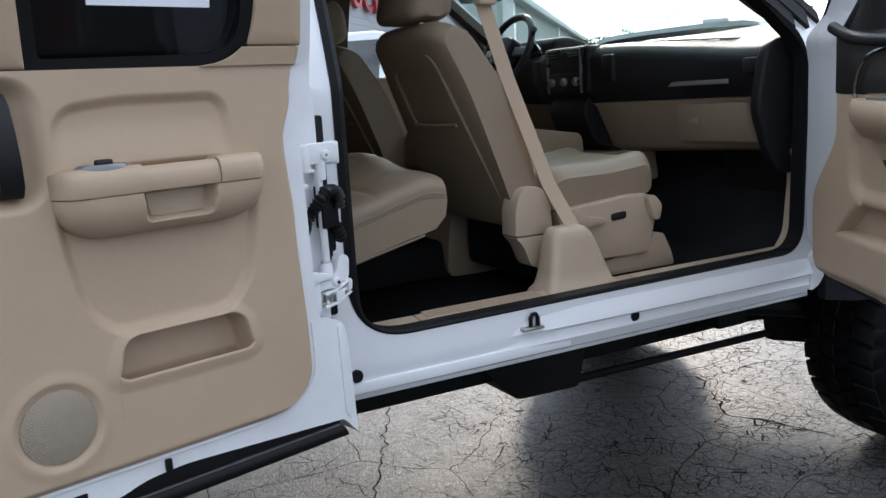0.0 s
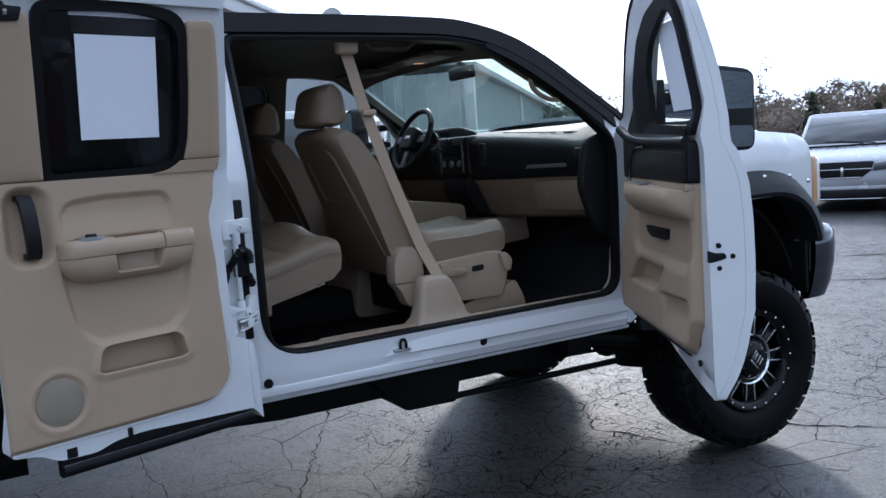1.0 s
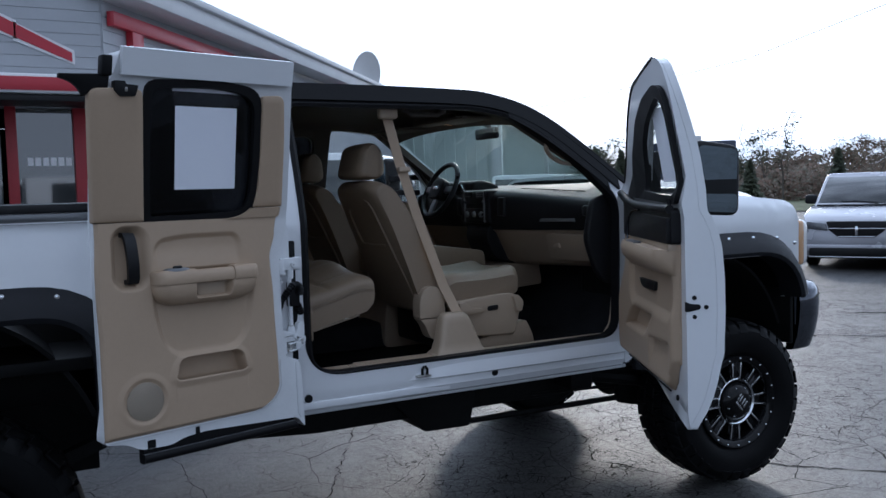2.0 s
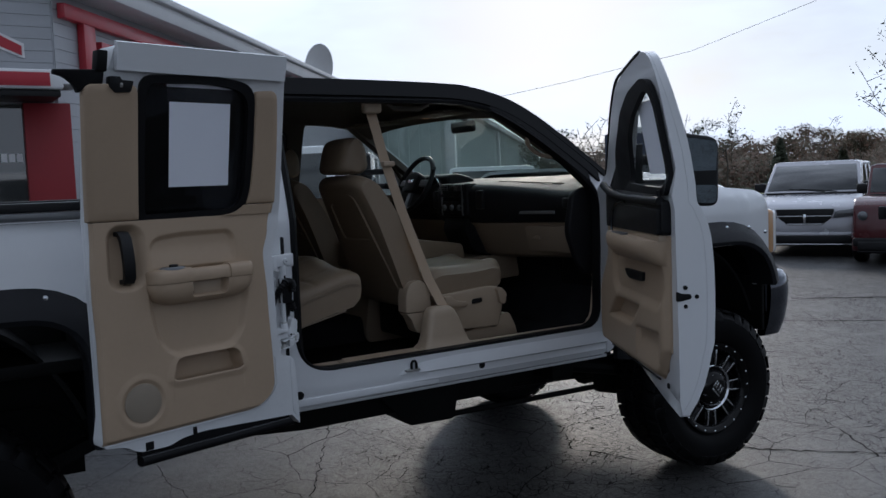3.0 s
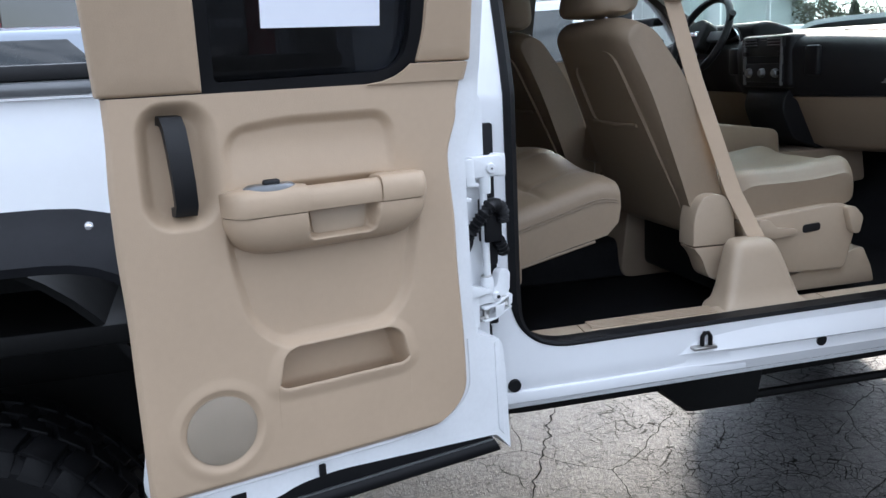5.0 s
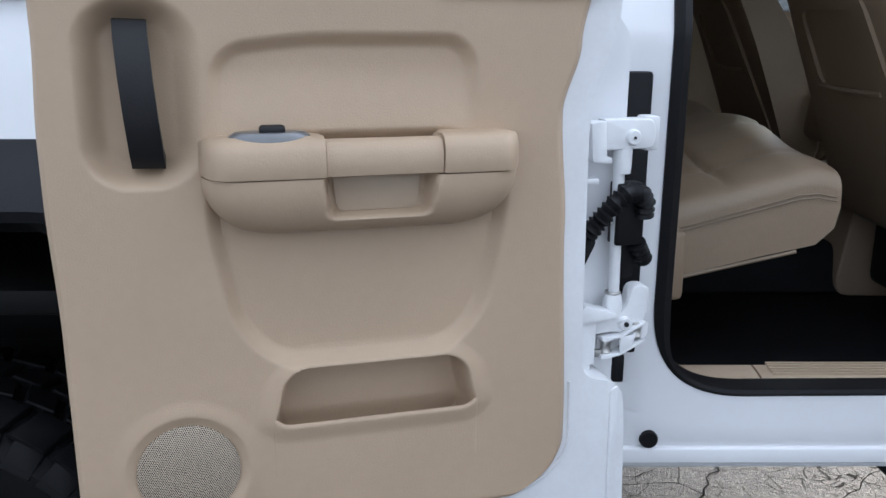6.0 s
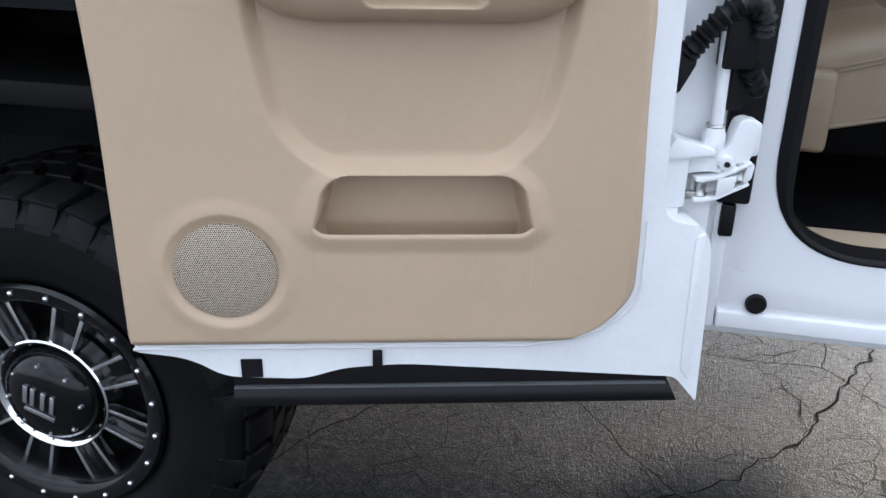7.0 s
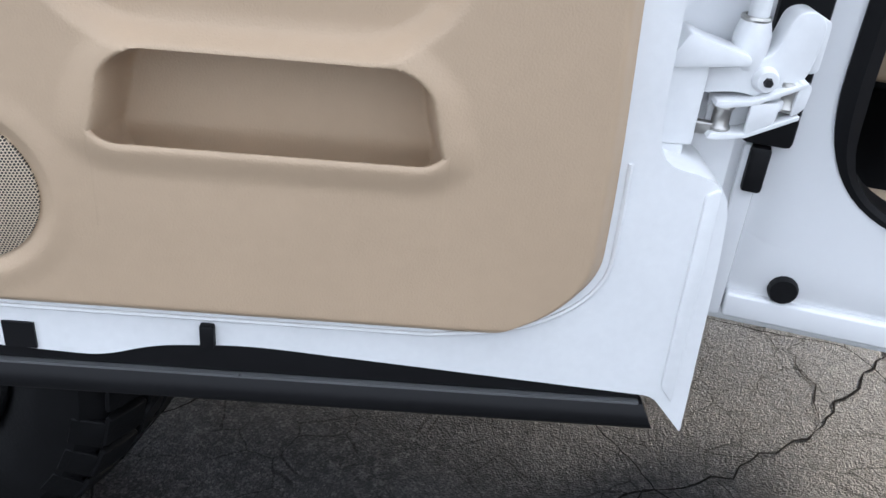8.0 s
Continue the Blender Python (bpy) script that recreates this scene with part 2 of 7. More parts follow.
# ---- mesh helpers ----
def part(name, bm, material, parent=None, label="", sharp=38.0):
    """Links a bmesh as one mesh object under parent."""
    lim = radians(sharp)
    bmesh.ops.recalc_face_normals(bm, faces=bm.faces[:])
    for e in bm.edges:
        e.smooth = len(e.link_faces) == 2 and e.calc_face_angle(0.0) < lim
    for f in bm.faces:
        f.smooth = True
    me = bpy.data.meshes.new(name)
    bm.to_mesh(me)
    bm.free()
    me.materials.append(material)
    ob = new(name, me)
    if parent:
        ob.parent = parent
    if label:
        tagged(ob, label)
    return ob


def bev(bm, r, seg=2, lim=30.0):
    es = [e for e in bm.edges if len(e.link_faces) == 2 and e.calc_face_angle(0.0) > radians(lim)]
    if r > 0 and es:
        bmesh.ops.bevel(bm, geom=es, offset=r, segments=seg, profile=0.5, affect="EDGES", clamp_overlap=True)
    return bm


def box(x0, x1, y0, y1, z0, z1, r=0.0, seg=2):
    bm = bmesh.new()
    m = Matrix.Translation(((x0 + x1) / 2, (y0 + y1) / 2, (z0 + z1) / 2)) @ Matrix.Diagonal((x1 - x0, y1 - y0, z1 - z0, 1))
    bmesh.ops.create_cube(bm, size=1, matrix=m)
    return bev(bm, r, seg)


def merge(*bms):
    out = bmesh.new()
    me = bpy.data.meshes.new("tmp")
    for b in bms:
        b.to_mesh(me)
        out.from_mesh(me)
        b.free()
    bpy.data.meshes.remove(me)
    return out


def moved(bm, m):
    bmesh.ops.transform(bm, matrix=m, verts=bm.verts[:])
    return bm


def loft(rings, caps=True, closed=True):
    """Skins a row of rings with equal numbers of points."""
    bm = bmesh.new()
    vs = [[bm.verts.new(p) for p in ring] for ring in rings]
    n = len(vs[0])
    for a, b in zip(vs, vs[1:]):
        for i in range(n if closed else n - 1):
            j = (i + 1) % n
            bm.faces.new((a[i], a[j], b[j], b[i]))
    if caps and closed:
        bm.faces.new(vs[0])
        bm.faces.new(list(reversed(vs[-1])))
    return bm


def prism(pts, a, b, axis="y", r=0.0, seg=2):
    """A polygon of (p, q) pushed from a to b along an axis."""
    def at(p, q, d):
        return {"x": (d, p, q), "y": (p, d, q), "z": (p, q, d)}[axis]
    bm = loft([[at(p, q, a) for p, q in pts], [at(p, q, b) for p, q in pts]])
    bmesh.ops.recalc_face_normals(bm, faces=bm.faces[:])
    return bev(bm, r, seg)


def tube(path, r, n=10, closed=False):
    """A round bar along a row of points; r may be a list."""
    pts = [Vector(p) for p in path]
    rs = r if isinstance(r, (list, tuple)) else [r] * len(pts)
    rings, up = [], None
    for i, p in enumerate(pts):
        a = pts[i - 1] if i or closed else p
        b = pts[(i + 1) % len(pts)] if i < len(pts) - 1 or closed else p
        d = (b - a).normalized()
        if up is None:
            up = Vector((0, 0, 1)) if abs(d.z) < 0.9 else Vector((1, 0, 0))
        s = d.cross(up).normalized()
        up = s.cross(d).normalized()
        rings.append([p + rs[i] * (math.cos(2 * math.pi * k / n) * s + math.sin(2 * math.pi * k / n) * up) for k in range(n)])
    if closed:
        rings.append(rings[0])
        bm = loft(rings, caps=False)
        bmesh.ops.remove_doubles(bm, verts=bm.verts[:], dist=1e-6)
        return bm
    return loft(rings)


def strap(path, width_dir, w, t):
    """A flat band along a row of points."""
    wd = Vector(width_dir).normalized()
    pts = [Vector(p) for p in path]
    rings = []
    for i, p in enumerate(pts):
        d = (pts[min(i + 1, len(pts) - 1)] - pts[max(i - 1, 0)]).normalized()
        nrm = d.cross(wd).normalized()
        rings.append([p + wd * w / 2 + nrm * t / 2, p - wd * w / 2 + nrm * t / 2, p - wd * w / 2 - nrm * t / 2, p + wd * w / 2 - nrm * t / 2])
    return loft(rings)


def lathe(profile, n=40, axis="y"):
    """Turns a profile of (radius, height) round an axis."""
    rings = []
    for k in range(n):
        c, s = math.cos(2 * math.pi * k / n), math.sin(2 * math.pi * k / n)
        rings.append([(r * c, h, r * s) if axis == "y" else ((r * c, r * s, h) if axis == "z" else (h, r * c, r * s)) for r, h in profile])
    rings.append(rings[0])
    bm = loft(rings, caps=False, closed=False)
    bmesh.ops.remove_doubles(bm, verts=bm.verts[:], dist=1e-6)
    return bm


def rounded(pts, r=0.03, seg=5):
    """Rounds the corners of a polygon; r may be a list, one for each corner."""
    out, n = [], len(pts)
    for i in range(n):
        p, a, b = Vector(pts[i]), Vector(pts[i - 1]), Vector(pts[(i + 1) % n])
        rr = r[i] if isinstance(r, (list, tuple)) else r
        da, db = a - p, b - p
        k = min(rr, da.length * 0.48, db.length * 0.48)
        if k < 1e-4:
            out.append(tuple(p))
            continue
        s, e = p + da.normalized() * k, p + db.normalized() * k
        for j in range(seg + 1):
            t = j / seg
            q = s * (1 - t) ** 2 + p * 2 * t * (1 - t) + e * t * t
            out.append((q.x, q.y))
    return out


def resample(pts, step):
    out = []
    for i in range(len(pts)):
        a, b = Vector(pts[i]), Vector(pts[(i + 1) % len(pts)])
        k = max(1, int((b - a).length / step))
        out += [tuple(a.lerp(b, j / k)) for j in range(k)]
    return out


def plate(outer, holes, place, thick, step=0.12, fine=0.0):
    """A sheet with holes: outer and holes are polygons of (p, q), place(p, q, d) gives the point at depth d."""
    bm = bmesh.new()
    edges = []
    for loop in (outer, *holes):
        vs = [bm.verts.new((p, q, 0)) for p, q in resample(loop, step)]
        edges += [bm.edges.new((vs[i], vs[(i + 1) % len(vs)])) for i in range(len(vs))]
    bmesh.ops.triangle_fill(bm, use_beauty=True, use_dissolve=False, edges=edges)
    bmesh.ops.recalc_face_normals(bm, faces=bm.faces[:])
    def inside(p, poly):
        hit = False
        for i in range(len(poly)):
            (x0, y0), (x1, y1) = poly[i - 1], poly[i]
            if (y0 > p.y) != (y1 > p.y) and p.x < (x1 - x0) * (p.y - y0) / (y1 - y0) + x0:
                hit = not hit
        return hit

    bad = [f for f in bm.faces if any(inside(f.calc_center_median(), h) for h in holes)]
    if bad:
        bmesh.ops.delete(bm, geom=bad, context="FACES_ONLY")
    if fine:
        for _ in range(5):
            long = [e for e in bm.edges if e.calc_length() > fine and not e.is_boundary]
            if not long:
                break
            bmesh.ops.subdivide_edges(bm, edges=long, cuts=1)
            bmesh.ops.triangulate(bm, faces=[f for f in bm.faces if len(f.verts) > 3])
            bmesh.ops.beautify_fill(bm, faces=bm.faces[:], edges=[e for e in bm.edges if not e.is_boundary])
    got = bmesh.ops.extrude_face_region(bm, geom=bm.faces[:])
    top = [g for g in got["geom"] if isinstance(g, bmesh.types.BMVert)]
    tops = set(top)
    for v in bm.verts:
        v.co = Vector(place(v.co.x, v.co.y, thick if v in tops else 0.0))
    return bm


def grid_sheet(us, vs, fn, thick_dir=None):
    """A surface fn(u, v) over a grid."""
    bm = bmesh.new()
    g = [[bm.verts.new(fn(u, v)) for v in vs] for u in us]
    for i in range(len(us) - 1):
        for j in range(len(vs) - 1):
            bm.faces.new((g[i][j], g[i + 1][j], g[i + 1][j + 1], g[i][j + 1]))
    if thick_dir:
        solid(bm, thick_dir)
    return bm


def solid(bm, t):
    bmesh.ops.recalc_face_normals(bm, faces=bm.faces[:])
    bmesh.ops.solidify(bm, geom=bm.faces[:], thickness=t)
    return bm


def lin(a, b, n):
    return [a + (b - a) * i / (n - 1) for i in range(n)]


def smoothstep(a, b, x):
    t = max(0.0, min(1.0, (x - a) / (b - a)))
    return t * t * (3 - 2 * t)


def empty(name, label, category, group="", kind=""):
    return tagged(new(name), label, category, group, kind)


# ---- ground ----
def ground_sheet():
    bm = bmesh.new()
    bmesh.ops.create_grid(bm, x_segments=2, y_segments=2, size=600)
    return part("ground", bm, ASPHALT)


ground = tagged(ground_sheet(), "grey cracked asphalt car park with dark joints", "ground", kind="structure")


# ---- the pickup ----
truck = empty("pickup_truck", "lifted white extended-cab pickup truck with two doors open", "pickup truck")
WHEEL_F, WHEEL_R, WHEEL_RAD = 2.35, -1.295, 0.44


def side_y(z):
    """The lean of the cab side: upright to the belt line, then inward."""
    return 0.0 if z < 1.5 else 0.20 * ((z - 1.5) / 0.58) ** 1.15


OPENING = rounded([(0.0, 0.872), (1.625, 0.882), (1.645, 1.50), (1.632, 1.585), (1.45, 1.775), (1.16, 1.975), (0.95, 2.022), (0.0, 2.022)],
                  [0.17, 0.10, 0.1, 0.1, 0.2, 0.12, 0.12, 0.06], 16)
CAB_SIDE = [(-0.34, 0.745), (1.66, 0.745), (1.72, 0.80), (1.75, 1.0), (1.755, 1.58), (1.725, 1.625), (1.56, 1.760), (1.37, 1.912), (1.19, 2.012), (0.95, 2.072), (-0.25, 2.085), (-0.34, 2.04)]


def cab_place(p, q, d):
    tuck = 0.014 * smoothstep(0.770, 0.745, q) + 0.012 * smoothstep(-0.050, -0.062, p) * smoothstep(1.0, 0.96, q)
    return (p, side_y(q) + d + tuck, q)


cab = part("cab_side", plate(CAB_SIDE, [OPENING], cab_place, 0.055, 0.05, 0.07), WHITE, truck, "white painted cab side round the door opening")


def mirror_y(p, q, d):
    return (p, 1.98 - side_y(q) - d, q)


LEFT_WIN_F = rounded([(0.80, 1.56), (1.62, 1.56), (1.44, 1.77), (1.15, 1.985), (0.80, 2.03)], 0.05, 4)
LEFT_WIN_R = rounded([(0.08, 1.56), (0.70, 1.56), (0.70, 1.98), (0.10, 1.97)], 0.06, 4)
part("left_door_side", plate(CAB_SIDE, [LEFT_WIN_F, LEFT_WIN_R], mirror_y, 0.05, 0.08), WHITE, truck)
part("left_inner_trim", plate([(0.0, 0.85), (1.64, 0.85), (1.64, 1.555), (0.0, 1.555)], [], lambda p, q, d: (p, 1.92 - d, q), 0.03, 0.2), BEIGE, truck)
part("left_upper_trim", plate([(-0.26, 1.558), (1.64, 1.558), (1.44, 1.785), (1.15, 2.0), (0.80, 2.045), (-0.26, 2.035)], [LEFT_WIN_F, LEFT_WIN_R], lambda p, q, d: (p, 1.922 - side_y(q) - d, q), 0.03, 0.06), HEADLINER, truck, "grey-beige inner pillar trim")
part("back_window_trim", plate([(0.10, 1.585), (1.88, 1.585), (1.78, 2.05), (0.20, 2.05)], [rounded([(0.26, 1.61), (1.72, 1.61), (1.65, 1.97), (0.33, 1.97)], 0.06, 4)], lambda p, q, d: (-0.255 + d, p, q), 0.012, 0.2), HEADLINER, truck)
for nm, w in (("left_front_window", LEFT_WIN_F), ("left_rear_window", LEFT_WIN_R)):
    gl = part(nm, plate(w, [], lambda p, q, d: (p, 1.955 - side_y(q) - d, q), 0.004, 0.1), CLEAR if nm == "left_front_window" else TINTED, truck)


def ring_along(loop, place, r_out, r_in, name, material, depth, lift):
    """A rubber moulding that follows a closed outline."""
    c = [Vector((sum(p[0] for p in loop) / len(loop), sum(p[1] for p in loop) / len(loop)))][0]
    n = len(loop)
    rings = []
    for i in range(n):
        p, a, b = Vector(loop[i]), Vector(loop[i - 1]), Vector(loop[(i + 1) % n])
        t = (b - a).normalized()
        nr = Vector((t.y, -t.x))
        if nr.dot(p - c) < 0:
            nr = -nr
        thin = 0.35 + 0.65 * smoothstep(0.90, 1.02, p.y) * (1 - smoothstep(1.2, 1.5, p.x) * (1 - smoothstep(1.5, 1.62, p.y)))
        o, q = p + nr * r_out, p - nr * r_in * thin
        mid = (o + q) / 2
        rings.append([place(o.x, o.y, -lift * 0.3 * thin), place(mid.x, mid.y, -lift * thin), place(q.x, q.y, -lift * 0.4 * thin), place(q.x, q.y, depth), place(o.x, o.y, depth)])
    rings.append(rings[0])
    bm = loft(rings, caps=False)
    bmesh.ops.remove_doubles(bm, verts=bm.verts[:], dist=1e-6)
    return part(name, bm, material, truck)


ring_along(resample(OPENING, 0.012), cab_place, 0.004, 0.024, "weatherstrip", RUBBER, 0.05, 0.016)
# a second dark moulding along the roof rail and down the windscreen pillar
def smooth_line(pts, n=6):
    """A smooth curve through a row of points."""
    out = []
    for i in range(len(pts) - 1):
        p0, p1, p2, p3 = (Vector(pts[max(0, min(len(pts) - 1, i + k))]) for k in (-1, 0, 1, 2))
        for j in range(n):
            t = j / n
            out.append(0.5 * ((2 * p1) + (p2 - p0) * t + (2 * p0 - 5 * p1 + 4 * p2 - p3) * t * t + (3 * p1 - p0 - 3 * p2 + p3) * t ** 3))
    return [tuple(q) for q in out] + [tuple(pts[-1])]


roof_mould = smooth_line([(-0.25, 2.052), (0.55, 2.053), (0.95, 2.043), (1.16, 1.994), (1.34, 1.894), (1.52, 1.752), (1.66, 1.635)])
part("roof_moulding", strap([(x, side_y(z) - 0.010, z) for x, z in roof_mould], (0.0, 0.35, 1.0), 0.058, 0.016), RUBBER, truck, "black rubber roof-edge moulding")

part("pillar_seal", strap([(x, side_y(z) - 0.008, z) for x, z in smooth_line([(1.10, 1.999), (1.23, 1.930), (1.37, 1.832), (1.51, 1.720), (1.60, 1.645)])], (0.0, 0.35, 1.0), 0.074, 0.014), RUBBER, truck)
part("pillar_moulding", strap([(x, side_y(z) - 0.011, z) for x, z in smooth_line([(-0.30, 2.079), (0.40, 2.081), (0.85, 2.075), (1.02, 2.060), (1.208, 2.008), (1.37, 1.918), (1.54, 1.785), (1.715, 1.640)])], (0.0, 0.35, 1.0), 0.036, 0.014), RUBBER, truck)


# rocker with its pressed step, plug holes and the latch striker
def rocker_section(x):
    k = smoothstep(0.30, 0.95, x)
    dip = 0.010 * smoothstep(0.30, 0.48, x) * (1 - smoothstep(0.56, 0.80, x))
    f = 0.030 * (1 - smoothstep(0.02, 0.66, x))
    return [(x, 0.045, 0.868), (x, 0.008 + f, 0.864), (x, -0.003 - 0.001 * k + f, 0.847 - dip), (x, -0.004 - 0.014 * k + f, 0.815 - dip), (x, -0.005 - 0.016 * k + f, 0.802), (x, -0.005 - 0.001 * k + f, 0.793), (x, -0.006 + f, 0.770),
            (x, -0.009 + f, 0.764), (x, 0.004 + 0.75 * f, 0.735), (x, 0.03, 0.722), (x, 0.08, 0.72), (x, 0.08, 0.85)]


part("rocker_panel", loft([rocker_section(x) for x in lin(-0.058, 1.655, 110)]), WHITE, truck)
part("sill_flange", box(-0.056, 0.665, -0.005, 0.03, 0.737, 0.7685, 0.004, 3), WHITE, truck)
part("jamb_fold", box(-0.080, -0.058, -0.003, 0.03, 0.737, 0.952, 0.003), WHITE, truck)
part("rocker_end", prism(rounded([(1.655, 0.735), (1.70, 0.755), (1.76, 0.83), (1.76, 0.92), (1.655, 0.868)], 0.02, 3), -0.012, 0.07, "y", 0.01), WHITE, truck)
for x in (0.003, 0.899):
    part("plug_hole", moved(lathe([(0.0, -0.009), (0.015, -0.009), (0.017, -0.005), (0.017, 0.02)], 20), pose(x, 0.0, 0.786)), RUBBER, truck, "black rubber plug")
part("striker_plate", box(0.495, 0.565, -0.022, 0.03, 0.812, 0.822, 0.004), STEEL, truck)
part("striker_loop", tube([(0.524, -0.012, 0.82), (0.524, -0.012, 0.846), (0.531, -0.012, 0.856), (0.541, -0.012, 0.856), (0.548, -0.012, 0.846), (0.548, -0.012, 0.82)], 0.006, 8), CHASSIS, truck)
part("rocker_pinch_seam", box(-0.07, 1.70, 0.035, 0.05, 0.708, 0.725, 0.004), WHITE_IN, truck)
part("rear_jamb", prism(rounded([(-0.34, 0.745), (-0.05, 0.73), (-0.05, 1.45), (-0.34, 1.45)], 0.01, 2), 0.056, 0.10, "y"), WHITE_IN, truck)

# sill trim
SILL = rounded([(0.03, 0.835), (0.058, 0.877), (0.118, 0.884), (0.155, 0.835)], 0.012, 3)
part("sill_trim", prism(SILL, 0.226, 0.966, "x", 0.0015), BEIGE_HARD, truck, "beige plastic sill plate")
part("sill_trim_front", prism(SILL, 0.970, 1.63, "x", 0.0015), BEIGE_HARD, truck, "beige plastic sill plate")
for y in (0.072, 0.082, 0.092, 0.102, 0.112):
    part("tread_rib", box(0.25, 0.62, y, y + 0.0045, 0.8765 + 0.117 * (y - 0.058), 0.8815 + 0.117 * (y - 0.058), 0.0), BEIGE_HARD, truck)
part("sill_corner", prism(SILL, 0.03, 0.222, "x", 0.0015), BEIGE_HARD, truck)
part("kick_panel", prism(rounded([(1.58, 0.84), (1.76, 0.84), (1.76, 1.22), (1.650, 1.22), (1.672, 1.12), (1.660, 1.016), (1.650, 0.93), (1.61, 0.885)], [0.01, 0.02, 0.02, 0.01, 0.03, 0.05, 0.04, 0.03], 4), 0.065, 0.105, "y", 0.01), BEIGE_HARD, truck)
part("cab_floor", box(-0.30, 1.95, 0.10, 1.90, 0.76, 0.80, 0.01), CARPET, truck)
part("floor_carpet", prism([(-0.1, 0.80), (1.35, 0.80), (1.62, 0.845), (1.86, 1.12), (1.90, 1.12), (1.90, 0.79), (-0.1, 0.79)], 0.13, 1.88, "y", 0.01), CARPET, truck)
part("transmission_tunnel", prism(rounded([(0.80, 0.80), (0.86, 0.93), (1.12, 0.93), (1.18, 0.80)], 0.03, 3), 0.1, 1.9, "x"), CARPET, truck)
part("firewall", box(1.86, 1.92, 0.06, 1.92, 0.78, 1.55, 0.01), CARPET, truck)
part("cab_back", box(-0.34, -0.28, 0.06, 1.92, 0.76, 1.58, 0.01), WHITE, truck)
part("cab_back_trim", box(-0.278, -0.24, 0.08, 1.90, 0.80, 1.58, 0.01), HEADLINER, truck)
part("back_window_frame", plate([(0.06, 1.58), (1.92, 1.58), (1.80, 2.08), (0.18, 2.08)], [rounded([(0.25, 1.60), (1.73, 1.60), (1.66, 1.98), (0.32, 1.98)], 0.06, 4)],
                                lambda p, q, d: (-0.34 + d, p, q), 0.08, 0.2), WHITE, truck)
part("back_window", plate([(0.25, 1.60), (1.73, 1.60), (1.66, 1.98), (0.32, 1.98)], [], lambda p, q, d: (-0.30 + d, p, q), 0.004, 0.3), TINTED, truck)


def roof_fn(u, v):
    """u: along the cab, v: across, 0 to 1."""
    s = abs(2 * v - 1)
    front = smoothstep(0.9, 1.35, u)
    z = 2.083 + 0.052 * (1 - s ** 2.6) - 0.130 * front * front - 0.03 * smoothstep(0.0, -0.34, u)
    y0 = side_y(min(z, 2.08)) - 0.004
    return (u, y0 + v * (1.98 - 2 * y0), z)


part("roof_skin", grid_sheet(lin(-0.34, 1.32, 24), lin(0, 1, 25), roof_fn, 0.012), WHITE, truck)
part("headliner", grid_sheet(lin(-0.30, 1.26, 20), lin(0.03, 0.97, 17), lambda u, v: (lambda p: (p[0], p[1], p[2] - 0.045 - 0.02 * (abs(2 * v - 1) > 0.85)))(roof_fn(u, v)), 0.015), HEADLINER, truck, "grey-beige fabric headliner")


def screen_fn(u, v):
    """The windscreen: u from cowl to roof, v across."""
    s = abs(2 * v - 1)
    x = 2.16 - 0.92 * u - 0.33 * s ** 2.2 * (1 - 0.55 * u)
    z = 1.565 + 0.50 * u - 0.02 * s * s
    y0 = 0.03 + side_y(z)
    return (x, y0 + v * (1.98 - 2 * y0), z)


gl = part("windscreen", grid_sheet(lin(0, 1, 12), lin(0, 1, 19), screen_fn, 0.005), SCREEN, truck)
gl.visible_shadow = False
for v, nm in ((0.012, "right_screen_pillar"), (0.988, "left_screen_pillar")):
    pts = [Vector(screen_fn(u, v)) for u in lin(-0.02, 1.02, 9)]
    part(nm, strap(pts, (0.25, 1.0, 0.0) if v < 0.5 else (-0.25, 1.0, 0.0), 0.060, 0.04), RUBBER if v < 0.5 else WHITE, truck)
    part(nm + "_trim", strap([p + Vector((-0.02, 0.028 if v < 0.5 else -0.028, -0.012)) for p in pts], (0.25, 1.0, 0.0) if v < 0.5 else (-0.25, 1.0, 0.0), 0.060, 0.040), HEADLINER, truck)
part("screen_top_seal", tube([screen_fn(1.0, v) for v in lin(0, 1, 15)], 0.018, 8), RUBBER, truck)
part("cowl", grid_sheet(lin(0, 1, 5), lin(0, 1, 13), lambda u, v: (lambda p: (p[0] + 0.02 + 0.2 * u, p[1], p[2] - 0.015 + 0.01 * u))(screen_fn(0, v)), 0.02), BLACK, truck, "black plastic cowl below the windscreen")
for y in (0.55, 1.15):
    part("wiper", tube([(2.14, y + 0.5, 1.575), (2.10, y + 0.2, 1.600), (2.13, y - 0.12, 1.605)], 0.009, 6), BLACK, truck)


# front wings, bonnet, bumper, lamps
FENDER = rounded([(1.765, 0.76), (1.83, 0.80), (1.83, 1.05), (1.95, 1.22), (2.72, 1.22), (2.84, 1.05), (2.86, 0.80), (3.02, 0.86), (3.04, 1.25), (2.99, 1.40), (2.93, 1.515), (2.45, 1.56), (1.765, 1.60)],
                 [0.01, 0.02, 0.05, 0.10, 0.10, 0.05, 0.01, 0.03, 0.06, 0.05, 0.06, 0.1, 0.01], 4)


def fender_place(sign):
    def at(p, q, d):
        front = max(0.0, p - 2.55)
        y = 0.0 + 0.16 * front ** 2 * 2.2 + 0.10 * smoothstep(1.42, 1.58, q) ** 2 - 0.015 * smoothstep(0.8, 1.2, q) + d
        return (p, y, q) if sign > 0 else (p, 1.98 - y, q)
    return at


for s, nm in ((1, "right_front_wing"), (-1, "left_front_wing")):
    part(nm, plate(FENDER, [], fender_place(s), 0.03, 0.06, 0.09), WHITE, truck)


